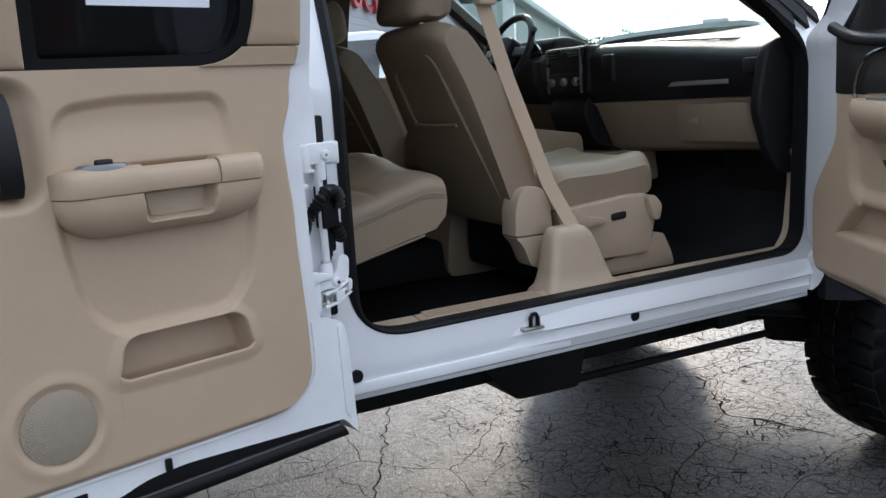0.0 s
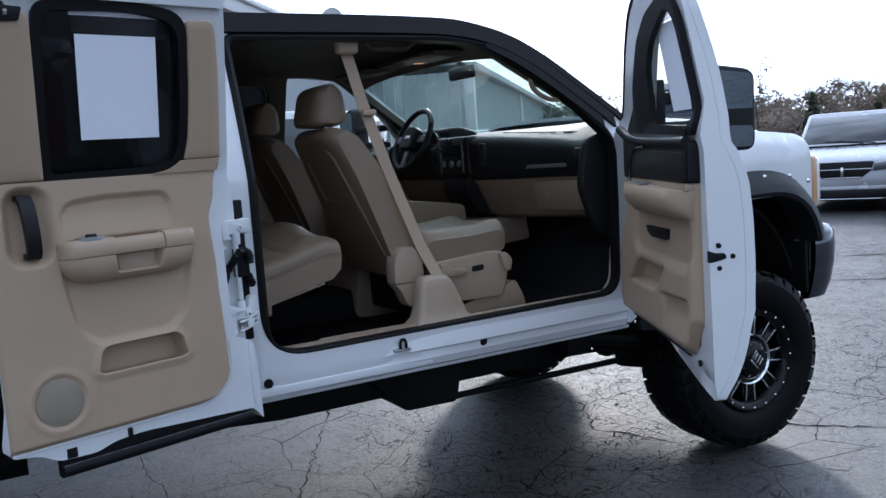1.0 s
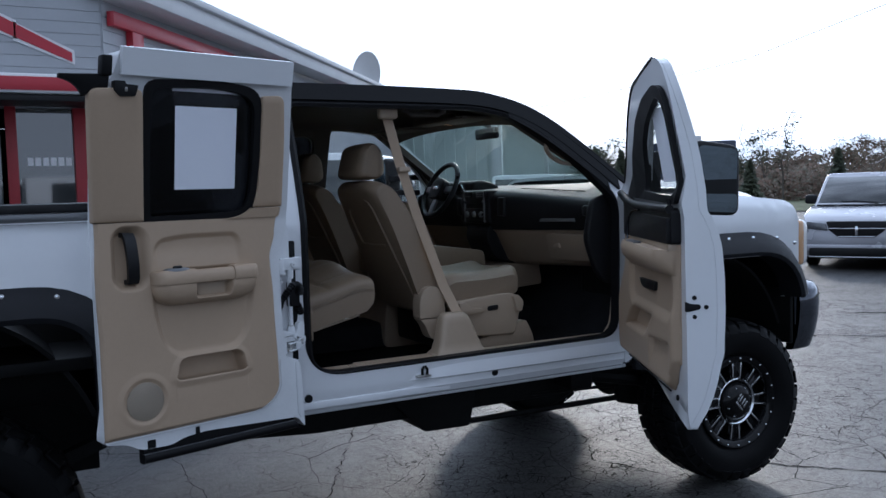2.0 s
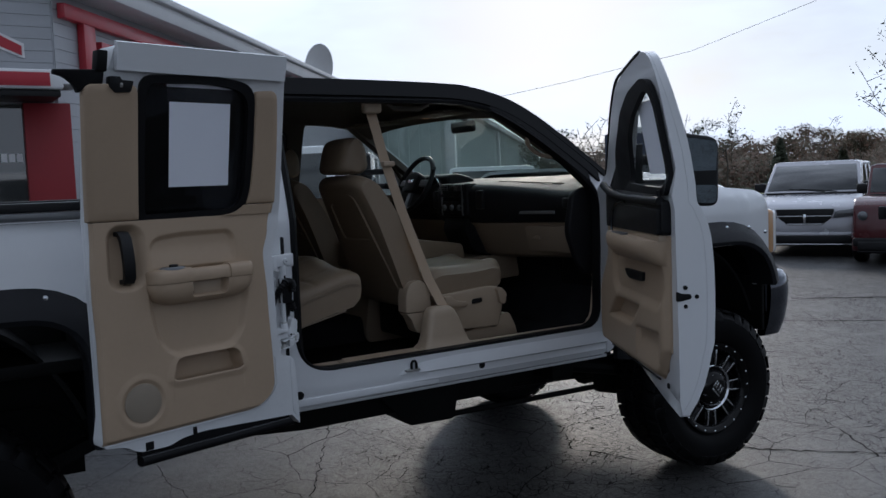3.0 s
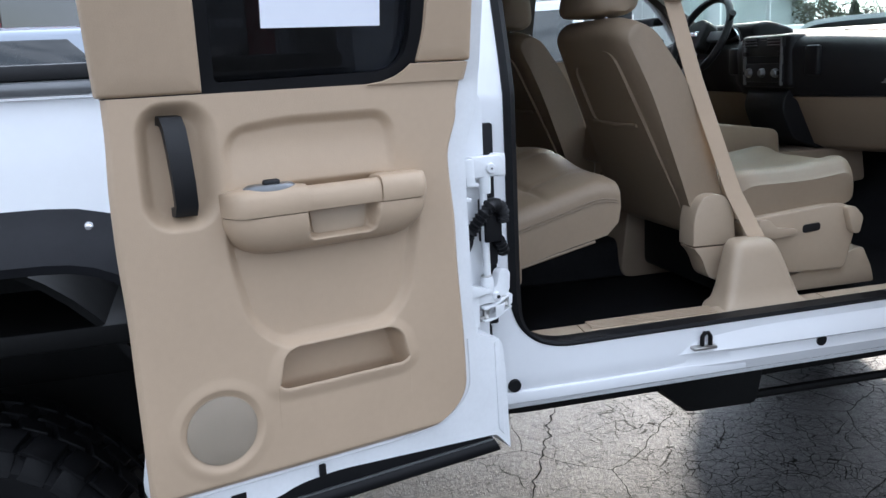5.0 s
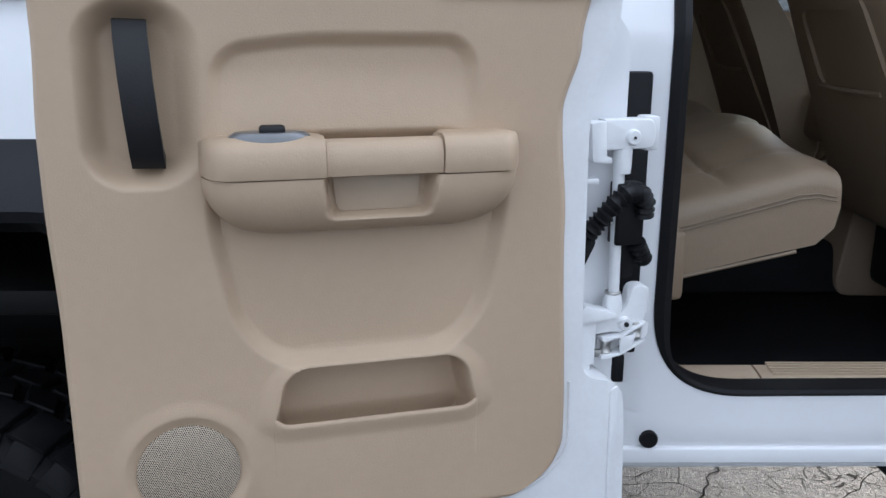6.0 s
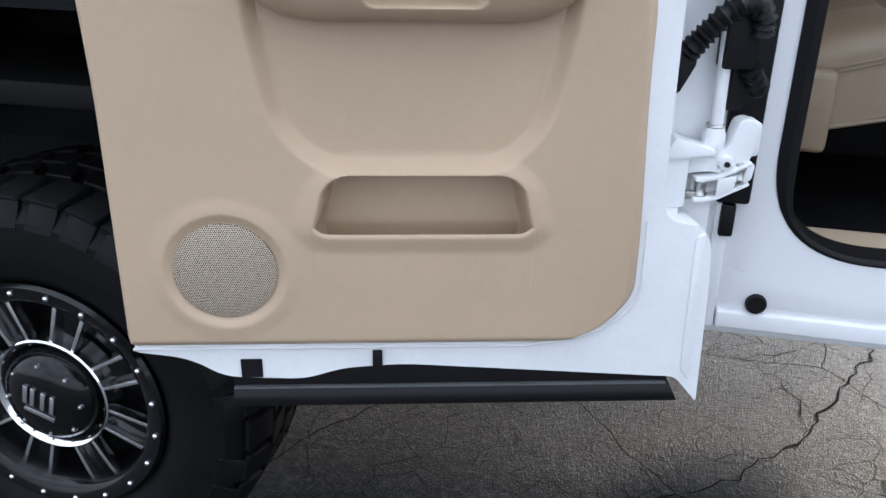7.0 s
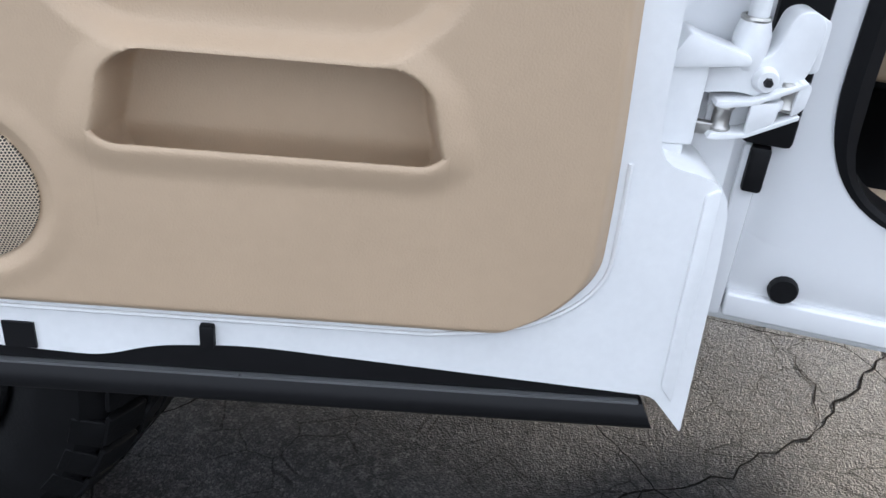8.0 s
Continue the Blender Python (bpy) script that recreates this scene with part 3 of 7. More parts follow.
def hood_fn(u, v):
    s = abs(2 * v - 1)
    x = 1.96 + 1.16 * u
    x += 0.10 * (1 - s * s) * u
    z = 1.585 + 0.075 * (1 - s ** 3) - 0.075 * u - 0.05 * smoothstep(0.8, 1.0, u) + 0.035 * smoothstep(0.62, 0.5, s) * (1 - 0.4 * u)
    y0 = 0.085 + 0.13 * smoothstep(0.5, 1.0, u)
    return (x - 0.12 * s ** 3 * u, y0 + v * (1.98 - 2 * y0), z)


part("bonnet", grid_sheet(lin(0, 1, 16), lin(0, 1, 31), hood_fn, 0.02), WHITE, truck, "white bonnet with raised centre")
part("bonnet_gap", tube([(lambda p: (p[0], p[1] - 0.004, p[2] + 0.004))(hood_fn(u, 0.0)) for u in lin(0.0, 1.0, 14)], 0.006, 6), RUBBER, truck)
part("grille_block", prism(rounded([(2.98, 0.30), (3.20, 0.55), (3.24, 0.98), (3.20, 1.43), (2.98, 1.68)], 0.05, 3), 1.02, 1.42, "z", 0.02), BLACK, truck)
part("grille_bar", prism(rounded([(3.0, 0.45), (3.25, 0.6), (3.28, 0.98), (3.25, 1.38), (3.0, 1.55)], 0.05, 3), 1.19, 1.26, "z", 0.01), CHROME, truck)
for y0, y1, xx in ((0.075, 0.34, 1), (1.64, 1.905, -1)):
    part("headlight", box(2.96, 3.14, y0 + 0.02, y1, 1.13, 1.40, 0.04, 3), LENS, truck)
    part("turn_signal", box(2.985, 3.046, (y0 - 0.025 if xx > 0 else y1 - 0.04), (y0 + 0.04 if xx > 0 else y1 + 0.025), 1.14, 1.40, 0.022, 3), AMBER, truck, "amber corner lamp")


def bumper_ring(v):
    def edge(a):
        c, s = max(0.0, math.cos(a)), math.sin(a)
        return Vector((2.87 + 0.44 * c ** 0.55, 0.99 + math.copysign(0.995 * abs(s) ** 0.7, s)))

    a = (v - 0.5) * math.pi
    p = edge(a)
    t = edge(min(a + 0.02, math.pi / 2)) - edge(max(a - 0.02, -math.pi / 2))
    nr = Vector((t.y, -t.x)).normalized()
    prof = [(-0.06, 1.045), (-0.012, 1.035), (0.014, 1.0), (0.022, 0.93), (0.016, 0.84), (-0.002, 0.74), (-0.03, 0.665), (-0.08, 0.655)]
    return [(p.x + nr.x * o, p.y + nr.y * o, z) for o, z in prof]


part("front_bumper", loft([bumper_ring(v) for v in lin(0.004, 0.996, 61)]), CHROME_DIM_REFLECT, truck, "polished chrome front bumper, dark reflections put into its colour", 50)
for y0, y1 in ((0.06, 0.10), (1.88, 1.92)):
    part("bumper_end", prism(rounded([(2.87, 0.72), (2.99, 0.69), (3.06, 0.76), (3.07, 1.0), (2.98, 1.04), (2.87, 1.04)], 0.03, 3), y0, y1, "y", 0.012), BLACK, truck)


# flares: a band round the arch with pocket bolts
def flare(name, arch, band, y_out, bolts, flip=False):
    n = len(arch)
    rings = []
    for i in range(n):
        p = Vector(arch[i])
        t = (Vector(arch[min(i + 1, n - 1)]) - Vector(arch[max(i - 1, 0)])).normalized()
        nr = Vector((-t.y, t.x))
        q = p + nr * band
        m = p + nr * band * 0.55
        sec = [(p, 0.05), (p, y_out - 0.012), (p + nr * 0.02, y_out - 0.022), (m, y_out), (q, -0.02), (q, 0.012), (p + nr * 0.012, 0.012), (p + nr * 0.012, 0.05)]
        rings.append([(a.x, (1.98 - y if flip else y), a.y) for a, y in sec])
    fl = part(name, loft(rings), FLARE, truck, "black plastic wheel-arch flare with chrome bolts")
    for x, z in bolts:
        part("bolt", moved(lathe([(0.0, -0.007), (0.006, -0.006), (0.0095, -0.002), (0.011, 0.004)], 12), pose(x, (lambda y: 1.98 - y if flip else y)(-0.057 if 0 < x < 2.8 else (-0.022 if x > 0 else -0.054)), z)), CHROME, fl)
    return fl


def arch_path(cx, w, top, low, r, low_front=0.0):
    half = rounded([(cx - w, low - 0.5), (cx - w, top), (cx + w, top), (cx + w, low - 0.5)], [0, r, r, 0], 8)
    return [(x, max(z, low_front or low) if x > cx else max(z, low)) for x, z in half]


ARCH_F = arch_path(2.345, 0.50, 1.232, 0.70, 0.34, 0.98)
ARCH_R = arch_path(-1.295, 0.49, 1.206, 0.74, 0.21)
for fl in (False, True):
    flare("left_front_flare" if fl else "right_front_flare", ARCH_F, 0.125, -0.085, [(2.33, 1.326), (2.51, 1.326), (2.69, 1.317), (2.87, 1.28)], fl)
    flare("left_rear_flare" if fl else "right_rear_flare", ARCH_R, 0.12, -0.085, [(-0.926, 1.287), (-1.10, 1.30), (-1.30, 1.30), (-1.50, 1.30)], fl)

# load bed
BED = rounded([(-0.36, 0.78), (-0.36, 1.545), (-2.32, 1.545), (-2.32, 0.80), (-1.82, 0.80), (-1.82, 1.0), (-1.80, 1.245), (-0.79, 1.245), (-0.77, 1.0), (-0.77, 0.78)], [0.01, 0.03, 0.03, 0.02, 0.01, 0.05, 0.17, 0.17, 0.05, 0.01], 4)
for s, nm in ((1, "right_bed_side"), (-1, "left_bed_side")):
    part(nm, plate(BED, [], (lambda p, q, d: (p, 0.0 - 0.03 * smoothstep(1.5, 1.1, q) + 0.02 * smoothstep(1.48, 1.55, q) + d, q)) if s > 0 else (lambda p, q, d: (p, 1.98 - d, q)), 0.05, 0.08, 0.12), WHITE, truck)
    y = 0.035 if s > 0 else 1.945
    part("bed_rail_cap", box(-2.32, -0.36, y - 0.045, y + 0.055, 1.552, 1.583, 0.012), GREY_PL, truck, "dusty grey plastic bed rail cap")
    # a plain black strip above the cap
    part("bed_top_strip", box(-2.30, -0.37, y - 0.030, y + 0.040, 1.584, 1.617, 0.008), BLACK, truck, "black strip along the top of the load bed")
part("bed_floor", box(-2.3, -0.37, 0.05, 1.93, 1.0, 1.05, 0.01), CHASSIS, truck)
part("bed_front", box(-0.40, -0.365, 0.05, 1.93, 1.0, 1.54, 0.01), WHITE, truck)
part("tailgate", box(-2.34, -2.28, 0.06, 1.92, 0.95, 1.545, 0.02), WHITE, truck)

# inner arches and chassis
for x, nm in ((WHEEL_F, "front_wheel_liner"), (WHEEL_R, "rear_wheel_liner")):
    for y0, y1 in ((0.06, 0.50), (1.48, 1.92)):
        rings = []
        for a in lin(28, 152, 22):
            c, s = math.cos(radians(a)), math.sin(radians(a))
            rx, rz = 0.54, 0.76
            rings.append([(x + rx * c, y0, 0.46 + rz * s), (x + rx * c, y1, 0.46 + rz * s), (x + (rx + .02) * c, y1, 0.46 + (rz + .015) * s), (x + (rx + .02) * c, y0, 0.46 + (rz + .015) * s)])
        part(nm, loft(rings), CHASSIS, truck)
for y in (0.46, 1.42):
    part("frame_rail", prism(rounded([(-2.3, 0.72), (-1.7, 0.80), (-0.9, 0.80), (-0.6, 0.56), (0.2, 0.50), (1.75, 0.50), (2.0, 0.66), (3.1, 0.72), (3.1, 0.86), (1.9, 0.86), (1.5, 0.745), (-0.55, 0.745), (-0.9, 0.94), (-2.3, 0.86)], 0.03, 3), y, y + 0.09, "y", 0.01), CHASSIS, truck)
for y0, y1 in ((0.50, 0.53), (1.45, 1.48)):
    part("inner_wing", box(1.80, 2.99, y0, y1, 0.62, 1.42, 0.01), CHASSIS, truck)
for y0, y1 in ((0.50, 0.53), (1.45, 1.48)):
    part("rear_wheel_house", box(-1.86, -0.70, y0, y1, 0.86, 1.40, 0.01), CHASSIS, truck)
for y0, y1 in ((0.035, 0.50), (1.48, 1.945)):
    part("bed_arch_front", box(-0.80, -0.775, y0, y1, 0.76, 1.30, 0.01), CHASSIS, truck)
    part("arch_front_wall", box(2.875, 2.905, y0, y1, 0.72, 1.36, 0.01), CHASSIS, truck)
    part("arch_rear_wall", box(1.795, 1.815, y0, y1, 0.78, 1.36, 0.01), CHASSIS, truck)
    part("arch_top", box(1.80, 2.90, y0, y1, 1.30, 1.33, 0.01), CHASSIS, truck)
for y0, y1 in ((-0.012, 0.50), (1.48, 1.992)):
    part("arch_splash_guard", box(2.846, 2.870, y0, y1, 0.71, 1.02, 0.008), CHASSIS, truck)
for y0, y1 in ((0.48, 0.50), (1.48, 1.50)):
    part("arch_inner_wall", box(-1.84, -0.76, y0, y1, 0.50, 1.22, 0.004), CHASSIS, truck)
part("radiator_support", box(2.92, 2.97, 0.10, 1.88, 0.78, 1.40, 0.01), CHASSIS, truck)
part("crossmember", prism(rounded([(0.58, 0.60), (0.74, 0.432), (1.00, 0.425), (1.04, 0.60)], 0.02, 3), 0.42, 1.55, "y", 0.01), CHASSIS, truck)
part("crossmember_front", box(1.55, 1.70, 0.3, 1.7, 0.55, 0.66, 0.02), CHASSIS, truck)
part("transmission", prism(rounded([(0.3, 0.58), (0.5, 0.50), (1.2, 0.48), (1.6, 0.44), (2.1, 0.44), (2.1, 0.8), (0.3, 0.8)], 0.05, 3), 0.80, 1.2, "y", 0.05), CHASSIS, truck)
part("exhaust", tube([(1.9, 0.62, 0.62), (1.2, 0.60, 0.58), (0.2, 0.62, 0.60), (-0.9, 0.62, 0.66), (-2.2, 0.50, 0.68)], 0.04, 10), CHASSIS, truck)
part("muffler", prism(rounded([(0.60, 0.50), (0.80, 0.50), (0.80, 0.66), (0.60, 0.66)], 0.06, 4), -0.5, 0.3, "x", 0.02), CHASSIS, truck)
part("drive_shaft", tube([(0.3, 1.0, 0.66), (-1.295, 1.0, 0.46)], 0.05, 10), CHASSIS, truck)
part("underfloor", box(-0.30, 1.80, 0.09, 1.89, 0.715, 0.755, 0.01), CHASSIS, truck)
for x in (WHEEL_F, WHEEL_R):
    part("axle", tube([(x, 0.2, 0.44), (x, 1.78, 0.44)], 0.055, 10), CHASSIS, truck)
    part("differential", moved(lathe([(0.0, -0.16), (0.10, -0.13), (0.16, 0.0), (0.10, 0.13), (0.0, 0.16)], 18), pose(x, 0.95, 0.46)), CHASSIS, truck)
part("control_arm", tube([(2.30, 0.28, 0.50), (1.35, 0.50, 0.66)], 0.035, 8), CHASSIS, truck)
part("control_arm", tube([(2.30, 1.70, 0.50), (1.35, 1.48, 0.66)], 0.035, 8), CHASSIS, truck)
part("torsion_bar", tube([(2.15, 0.46, 0.428), (1.0, 0.46, 0.438)], 0.016, 8), CHASSIS, truck)
part("brake_line", tube([(2.05, 0.46, 0.497), (1.40, 0.46, 0.524)], 0.009, 8), CHASSIS, truck)
part("arm_bracket", prism(rounded([(1.99, 0.40), (2.25, 0.34), (2.30, 0.60), (1.60, 0.60), (1.60, 0.545), (1.97, 0.532)], 0.01, 2), 0.44, 0.48, "y", 0.004), CHASSIS, truck)
for y in (0.35, 1.63):
    part("shock_absorber", tube([(WHEEL_F + 0.12, y, 0.50), (WHEEL_F + 0.10, y + 0.06, 1.05)], 0.035, 10), CHASSIS, truck)
    part("leaf_spring", strap([(-2.1, y, 0.78), (-1.7, y, 0.60), (-1.295, y, 0.54), (-0.9, y, 0.60), (-0.5, y, 0.74)], (0, 1, 0), 0.07, 0.05), CHASSIS, truck)


# ---- wheels ----
def tyre_carcass():
    w = 0.30
    prof = [(0.245, 0.012), (0.27, -0.012), (0.33, -0.03), (0.385, -0.022), (0.412, 0.0), (0.424, 0.03), (0.427, w / 2), (0.424, w - 0.03), (0.412, w), (0.385, w + 0.022), (0.33, w + 0.03), (0.27, w + 0.01), (0.245, w - 0.012)]
    return lathe(prof, 56)


def lug_mesh(row, wide):
    """One tread block at the top of the tyre."""
    R = WHEEL_RAD
    y0, y1, tw = ((-0.006, 0.080, 12), (0.088, 0.147, -16), (0.155, 0.214, 16), (0.222, 0.306, -12))[row]
    wd = (0.034 if row in (0, 3) else 0.032) * (1.08 if wide else 0.96)
    b = box(-wd, wd, y0, y1, R - 0.024, R, 0.003, 1)
    for v in b.verts:
        if v.co.z > R - 0.01:
            v.co.x *= 0.92
            if (row == 0 and v.co.y < 0.03) or (row == 3 and v.co.y > 0.27):
                v.co.z -= 0.012
        v.co.x += math.tan(radians(tw)) * (v.co.y - (y0 + y1) / 2)
    return b


def side_lug_mesh():
    b = box(-0.028, 0.028, -0.026, 0.0, 0.372, 0.420, 0.002, 1)
    for v in b.verts:
        if v.co.y < -0.01 and v.co.z > 0.4:
            v.co.y += 0.018
    return b


def put_lugs(ty):
    n = 34
    kinds = {}
    for k in range(n):
        for row in range(4):
            key = (row, k % 2)
            turn = Matrix.Rotation(radians(360.0 * (k + 0.5 * (row % 2)) / n), 4, "Y")
            if key not in kinds:
                ob = part("tread_block", lug_mesh(*key), TYRE, ty)
                kinds[key] = ob.data
            else:
                ob = new("tread_block", kinds[key])
                ob.parent = ty
            ob.matrix_local = turn
        if k % 4 != 3:
            if "side" not in kinds:
                ob = part("shoulder_block", side_lug_mesh(), TYRE, ty)
                kinds["side"] = ob.data
            else:
                ob = new("shoulder_block", kinds["side"])
                ob.parent = ty
            ob.matrix_local = Matrix.Rotation(radians(360.0 * k / n), 4, "Y")


def wheel(parent, name, m):
    ty = part(name, tyre_carcass(), TYRE, parent, "black off-road mud tyre on a black alloy wheel", 30)
    ty.matrix_local = m
    put_lugs(ty)
    rim = part("rim", lathe([(0.0, 0.075), (0.10, 0.07), (0.19, 0.06), (0.205, 0.04), (0.212, -0.002), (0.222, -0.012), (0.248, -0.016), (0.254, -0.008), (0.250, 0.02), (0.21, 0.12), (0.21, 0.25)], 56), RIM_BLACK, ty)
    for k in range(20):
        a = radians(18 * k + 9)
        part("rim_bolt", moved(lathe([(0.0, -0.0055), (0.003, -0.005), (0.0052, -0.003), (0.006, 0.0), (0.006, 0.004)], 10), pose(0.236 * math.cos(a), -0.015, 0.236 * math.sin(a))), CHROME, ty)
    for k in range(8):
        a = radians(45 * k)
        b = prism([(0.105, -0.024), (0.208, -0.032), (0.208, 0.032), (0.105, 0.024)], 0.012, 0.06, "y", 0.004)
        part("spoke", moved(b, Matrix.Rotation(a, 4, "Y") @ pose(0, 0.012, 0)), RIM_BLACK, ty)
        for s in (-1, 1):
            e = prism([(0.110, s * 0.022 - 0.0032), (0.209, s * 0.030 - 0.0045), (0.209, s * 0.030 + 0.0045), (0.110, s * 0.022 + 0.0032)], -0.004, 0.02, "y", 0.001)
            part("spoke_edge", moved(e, Matrix.Rotation(a, 4, "Y") @ pose(0, 0.012, 0)), RIM_CUT, ty)
    part("cap_ring", lathe([(0.100, 0.030), (0.108, 0.017), (0.117, 0.006), (0.1215, 0.003), (0.1245, 0.006), (0.125, 0.06)], 48), CHROME, ty)
    part("centre_cap", lathe([(0.0, -0.030), (0.05, -0.028), (0.080, -0.018), (0.097, 0.0), (0.102, 0.022), (0.102, 0.05)], 48), RIM_BLACK, ty)
    for k in range(8):
        a = radians(45 * k + 20)
        part("cap_bolt", moved(lathe([(0.0, -0.005), (0.003, -0.0045), (0.0045, -0.002), (0.005, 0.01)], 10), pose(0.080 * math.cos(a), -0.018, 0.080 * math.sin(a))), CHROME, ty)
    strokes = [prism([(x - 0.006, 0.032), (x + 0.003, 0.032), (x + 0.008, -0.008), (x - 0.001, -0.008)], -0.034, -0.024, "y", 0.001) for x in (-0.034, -0.018, 0.004, 0.024)]
    b = merge(*strokes, box(-0.030, 0.036, -0.032, -0.020, -0.026, -0.017, 0.001))
    part("cap_emblem", b, RIM_CUT, ty, "silver emblem bars")
    return ty


w0 = wheel(truck, "wheel", pose(WHEEL_R, -0.055, 0.44, 0, 20, 0))
STEER = Matrix.Rotation(radians(-4), 4, "Z")
for m in (pose(WHEEL_F + 0.045, 0.10, 0.452) @ STEER @ pose(0, -0.155, 0, 0, 47, 0), pose(WHEEL_F, 1.88, 0.452) @ STEER @ pose(0, 0.155, 0, 0, 10, 180), pose(WHEEL_R, 2.035, 0.44, 0, 80, 180)):
    w = copy_thing(w0, m @ (Matrix.Diagonal((1.04, 0.78, 1.04, 1.0)) if m.translation.x > 0 else Matrix.Identity(4)))
    w.matrix_local = m


# ---- rear door, swung right back ----
def lean(z):
    return 0.25 * max(0.0, z - 1.55)


def rd(u, w, z):
    return (u, w + lean(z), z)


RD_M = pose(-0.10, -0.205, 0, 0, 0, 195)
RD_TOP = [(0.746, 0.98), (0.752, 1.56), (0.768, 1.93), (0.725, 2.03), (0.715, 2.085), (0.095, 2.085), (0.086, 1.98), (0.068, 1.73), (0.058, 1.57)]
RD_SKIN = rounded([(0.0, 0.728), (0.04, 0.765), (0.58, 0.785), (0.66, 0.80), (0.735, 0.82), (0.748, 0.826)] + RD_TOP + [(0.0, 1.50), (0.0, 1.0)], 0.012, 3)
RD_OUT = rounded([(0.010, 0.745), (0.045, 0.786), (0.42, 0.812), (0.50, 0.806), (0.55, 0.790), (0.655, 0.795), (0.70, 0.824), (0.768, 0.834), (0.768, 0.856)] + RD_TOP + [(0.062, 1.50), (0.098, 1.41), (0.092, 1.06), (0.086, 1.018), (0.024, 1.006), (0.017, 0.93)],
                 [0.004, 0.01, 0.03, 0.02, 0.02, 0.02, 0.03, 0.005, 0.005, 0.05, 0.03, 0.02, 0.02, 0.02, 0.02, 0.05, 0.05, 0.04, 0.05, 0.06, 0.06, 0.03, 0.03, 0.03, 0.03], 4)
RD_EDGE = [(0.202, 1.545), (0.611, 1.545), (0.626, 1.76), (0.632, 1.995), (0.38, 2.008), (0.214, 1.985), (0.202, 1.74)]
RD_WIN = rounded(RD_EDGE, [0.085, 0.012, 0.1, 0.045, 0.1, 0.07, 0.1], 6)
rdoor = part("rear_door", plate(RD_SKIN, [RD_WIN], lambda p, q, d: rd(p, -0.06 + d, q), 0.020, 0.05), WHITE, truck, "open rear access door, white outside with beige trim")
rdoor.matrix_local = RD_M
RD_HOLE = rounded([(0.135, 0.86), (0.73, 0.86), (0.735, 1.535), (0.16, 1.535)], [0.1, 0.01, 0.01, 0.01], 4)
part("inner_frame", plate(RD_OUT, [RD_HOLE, RD_WIN], lambda p, q, d: rd(p, -0.040 + d, q), 0.082, 0.05), WHITE_IN, rdoor, "white painted inner door frame")


def sdf_box(u, z, cu, cz, hu, hz, r):
    du, dz = abs(u - cu) - hu + r, abs(z - cz) - hz + r
    return math.hypot(max(du, 0), max(dz, 0)) + min(max(du, dz), 0) - r


Z0, Z1 = 0.842, 1.549


def along(table, z):
    """Smoothly between the rows (z, value) of a table."""
    for (z0, v0), (z1, v1) in zip(table, table[1:]):
        if z < z1:
            return v0 + (v1 - v0) * smoothstep(z0, z1, z)
    return table[-1][1]


def rd_right(z):
    base = along([(0.95, 0.110), (1.25, 0.121), (1.40, 0.131), (1.49, 0.108), (1.585, 0.091)], z)
    if z < Z0 + 0.090:
        k = (Z0 + 0.090 - z) / 0.090
        base += 0.150 * (1 - math.sqrt(max(0.0, 1 - k * k)))
    return base


def rd_left(z):
    return 0.772 + 0.005 * smoothstep(1.15, 1.32, z) * (1 - smoothstep(1.38, 1.5, z))


def trim_relief(u, z, bin_open=True):
    w = 0.060
    edge = min(u - rd_right(z), z - Z0 + 0.004)
    w -= 0.022 * (1 - smoothstep(0.0, 0.022, edge)) + 0.012 * (1 - smoothstep(0.0, 0.006, rd_left(z) - u))
    # shallow dished field below the armrest
    cu = 0.408
    half = 0.184 - 0.030 * smoothstep(1.30, 1.08, z)
    w -= 0.017 * (1 - smoothstep(-0.014, 0.010, sdf_box(u, z, cu, 1.235, half, 0.146, 0.085)))
    # crease above the armrest
    w -= 0.013 * (1 - smoothstep(-0.010, 0.012, sdf_box(u, z, 0.425, 1.41, 0.155, 0.072 + 0.012 * smoothstep(0.60, 0.45, u), 0.035))) * smoothstep(1.375, 1.465, z)
    # map pocket: a bin that reaches below its front lip
    hw = 0.140 - 0.024 * max(0.0, z - 1.01) / 0.073
    d = sdf_box(u, z, 0.393, 1.046, hw, 0.037, 0.026)
    w += 0.006 * (1 - smoothstep(0.0, 0.03, d))
    if bin_open:
        d = sdf_box(u, z, 0.393, 1.024, hw - 0.005 * smoothstep(1.08, 1.02, z), 0.059, 0.026)
        w -= 0.058 * (1 - smoothstep(-0.010, 0.003, d))
    # speaker dish
    r = math.hypot(u - 0.639, z - 0.958)
    w += 0.0025 * (1 - smoothstep(0.078, 0.100, r)) - 0.006 * max(0.0, min(1.0, (0.0765 - r) / 0.0115))
    # pull recess
    w -= 0.034 * (1 - smoothstep(-0.022, 0.010, sdf_box(u, z, 0.664, 1.432, 0.060, 0.100, 0.045))) * (0.45 + 0.55 * smoothstep(0.605, 0.66, u))
    return w


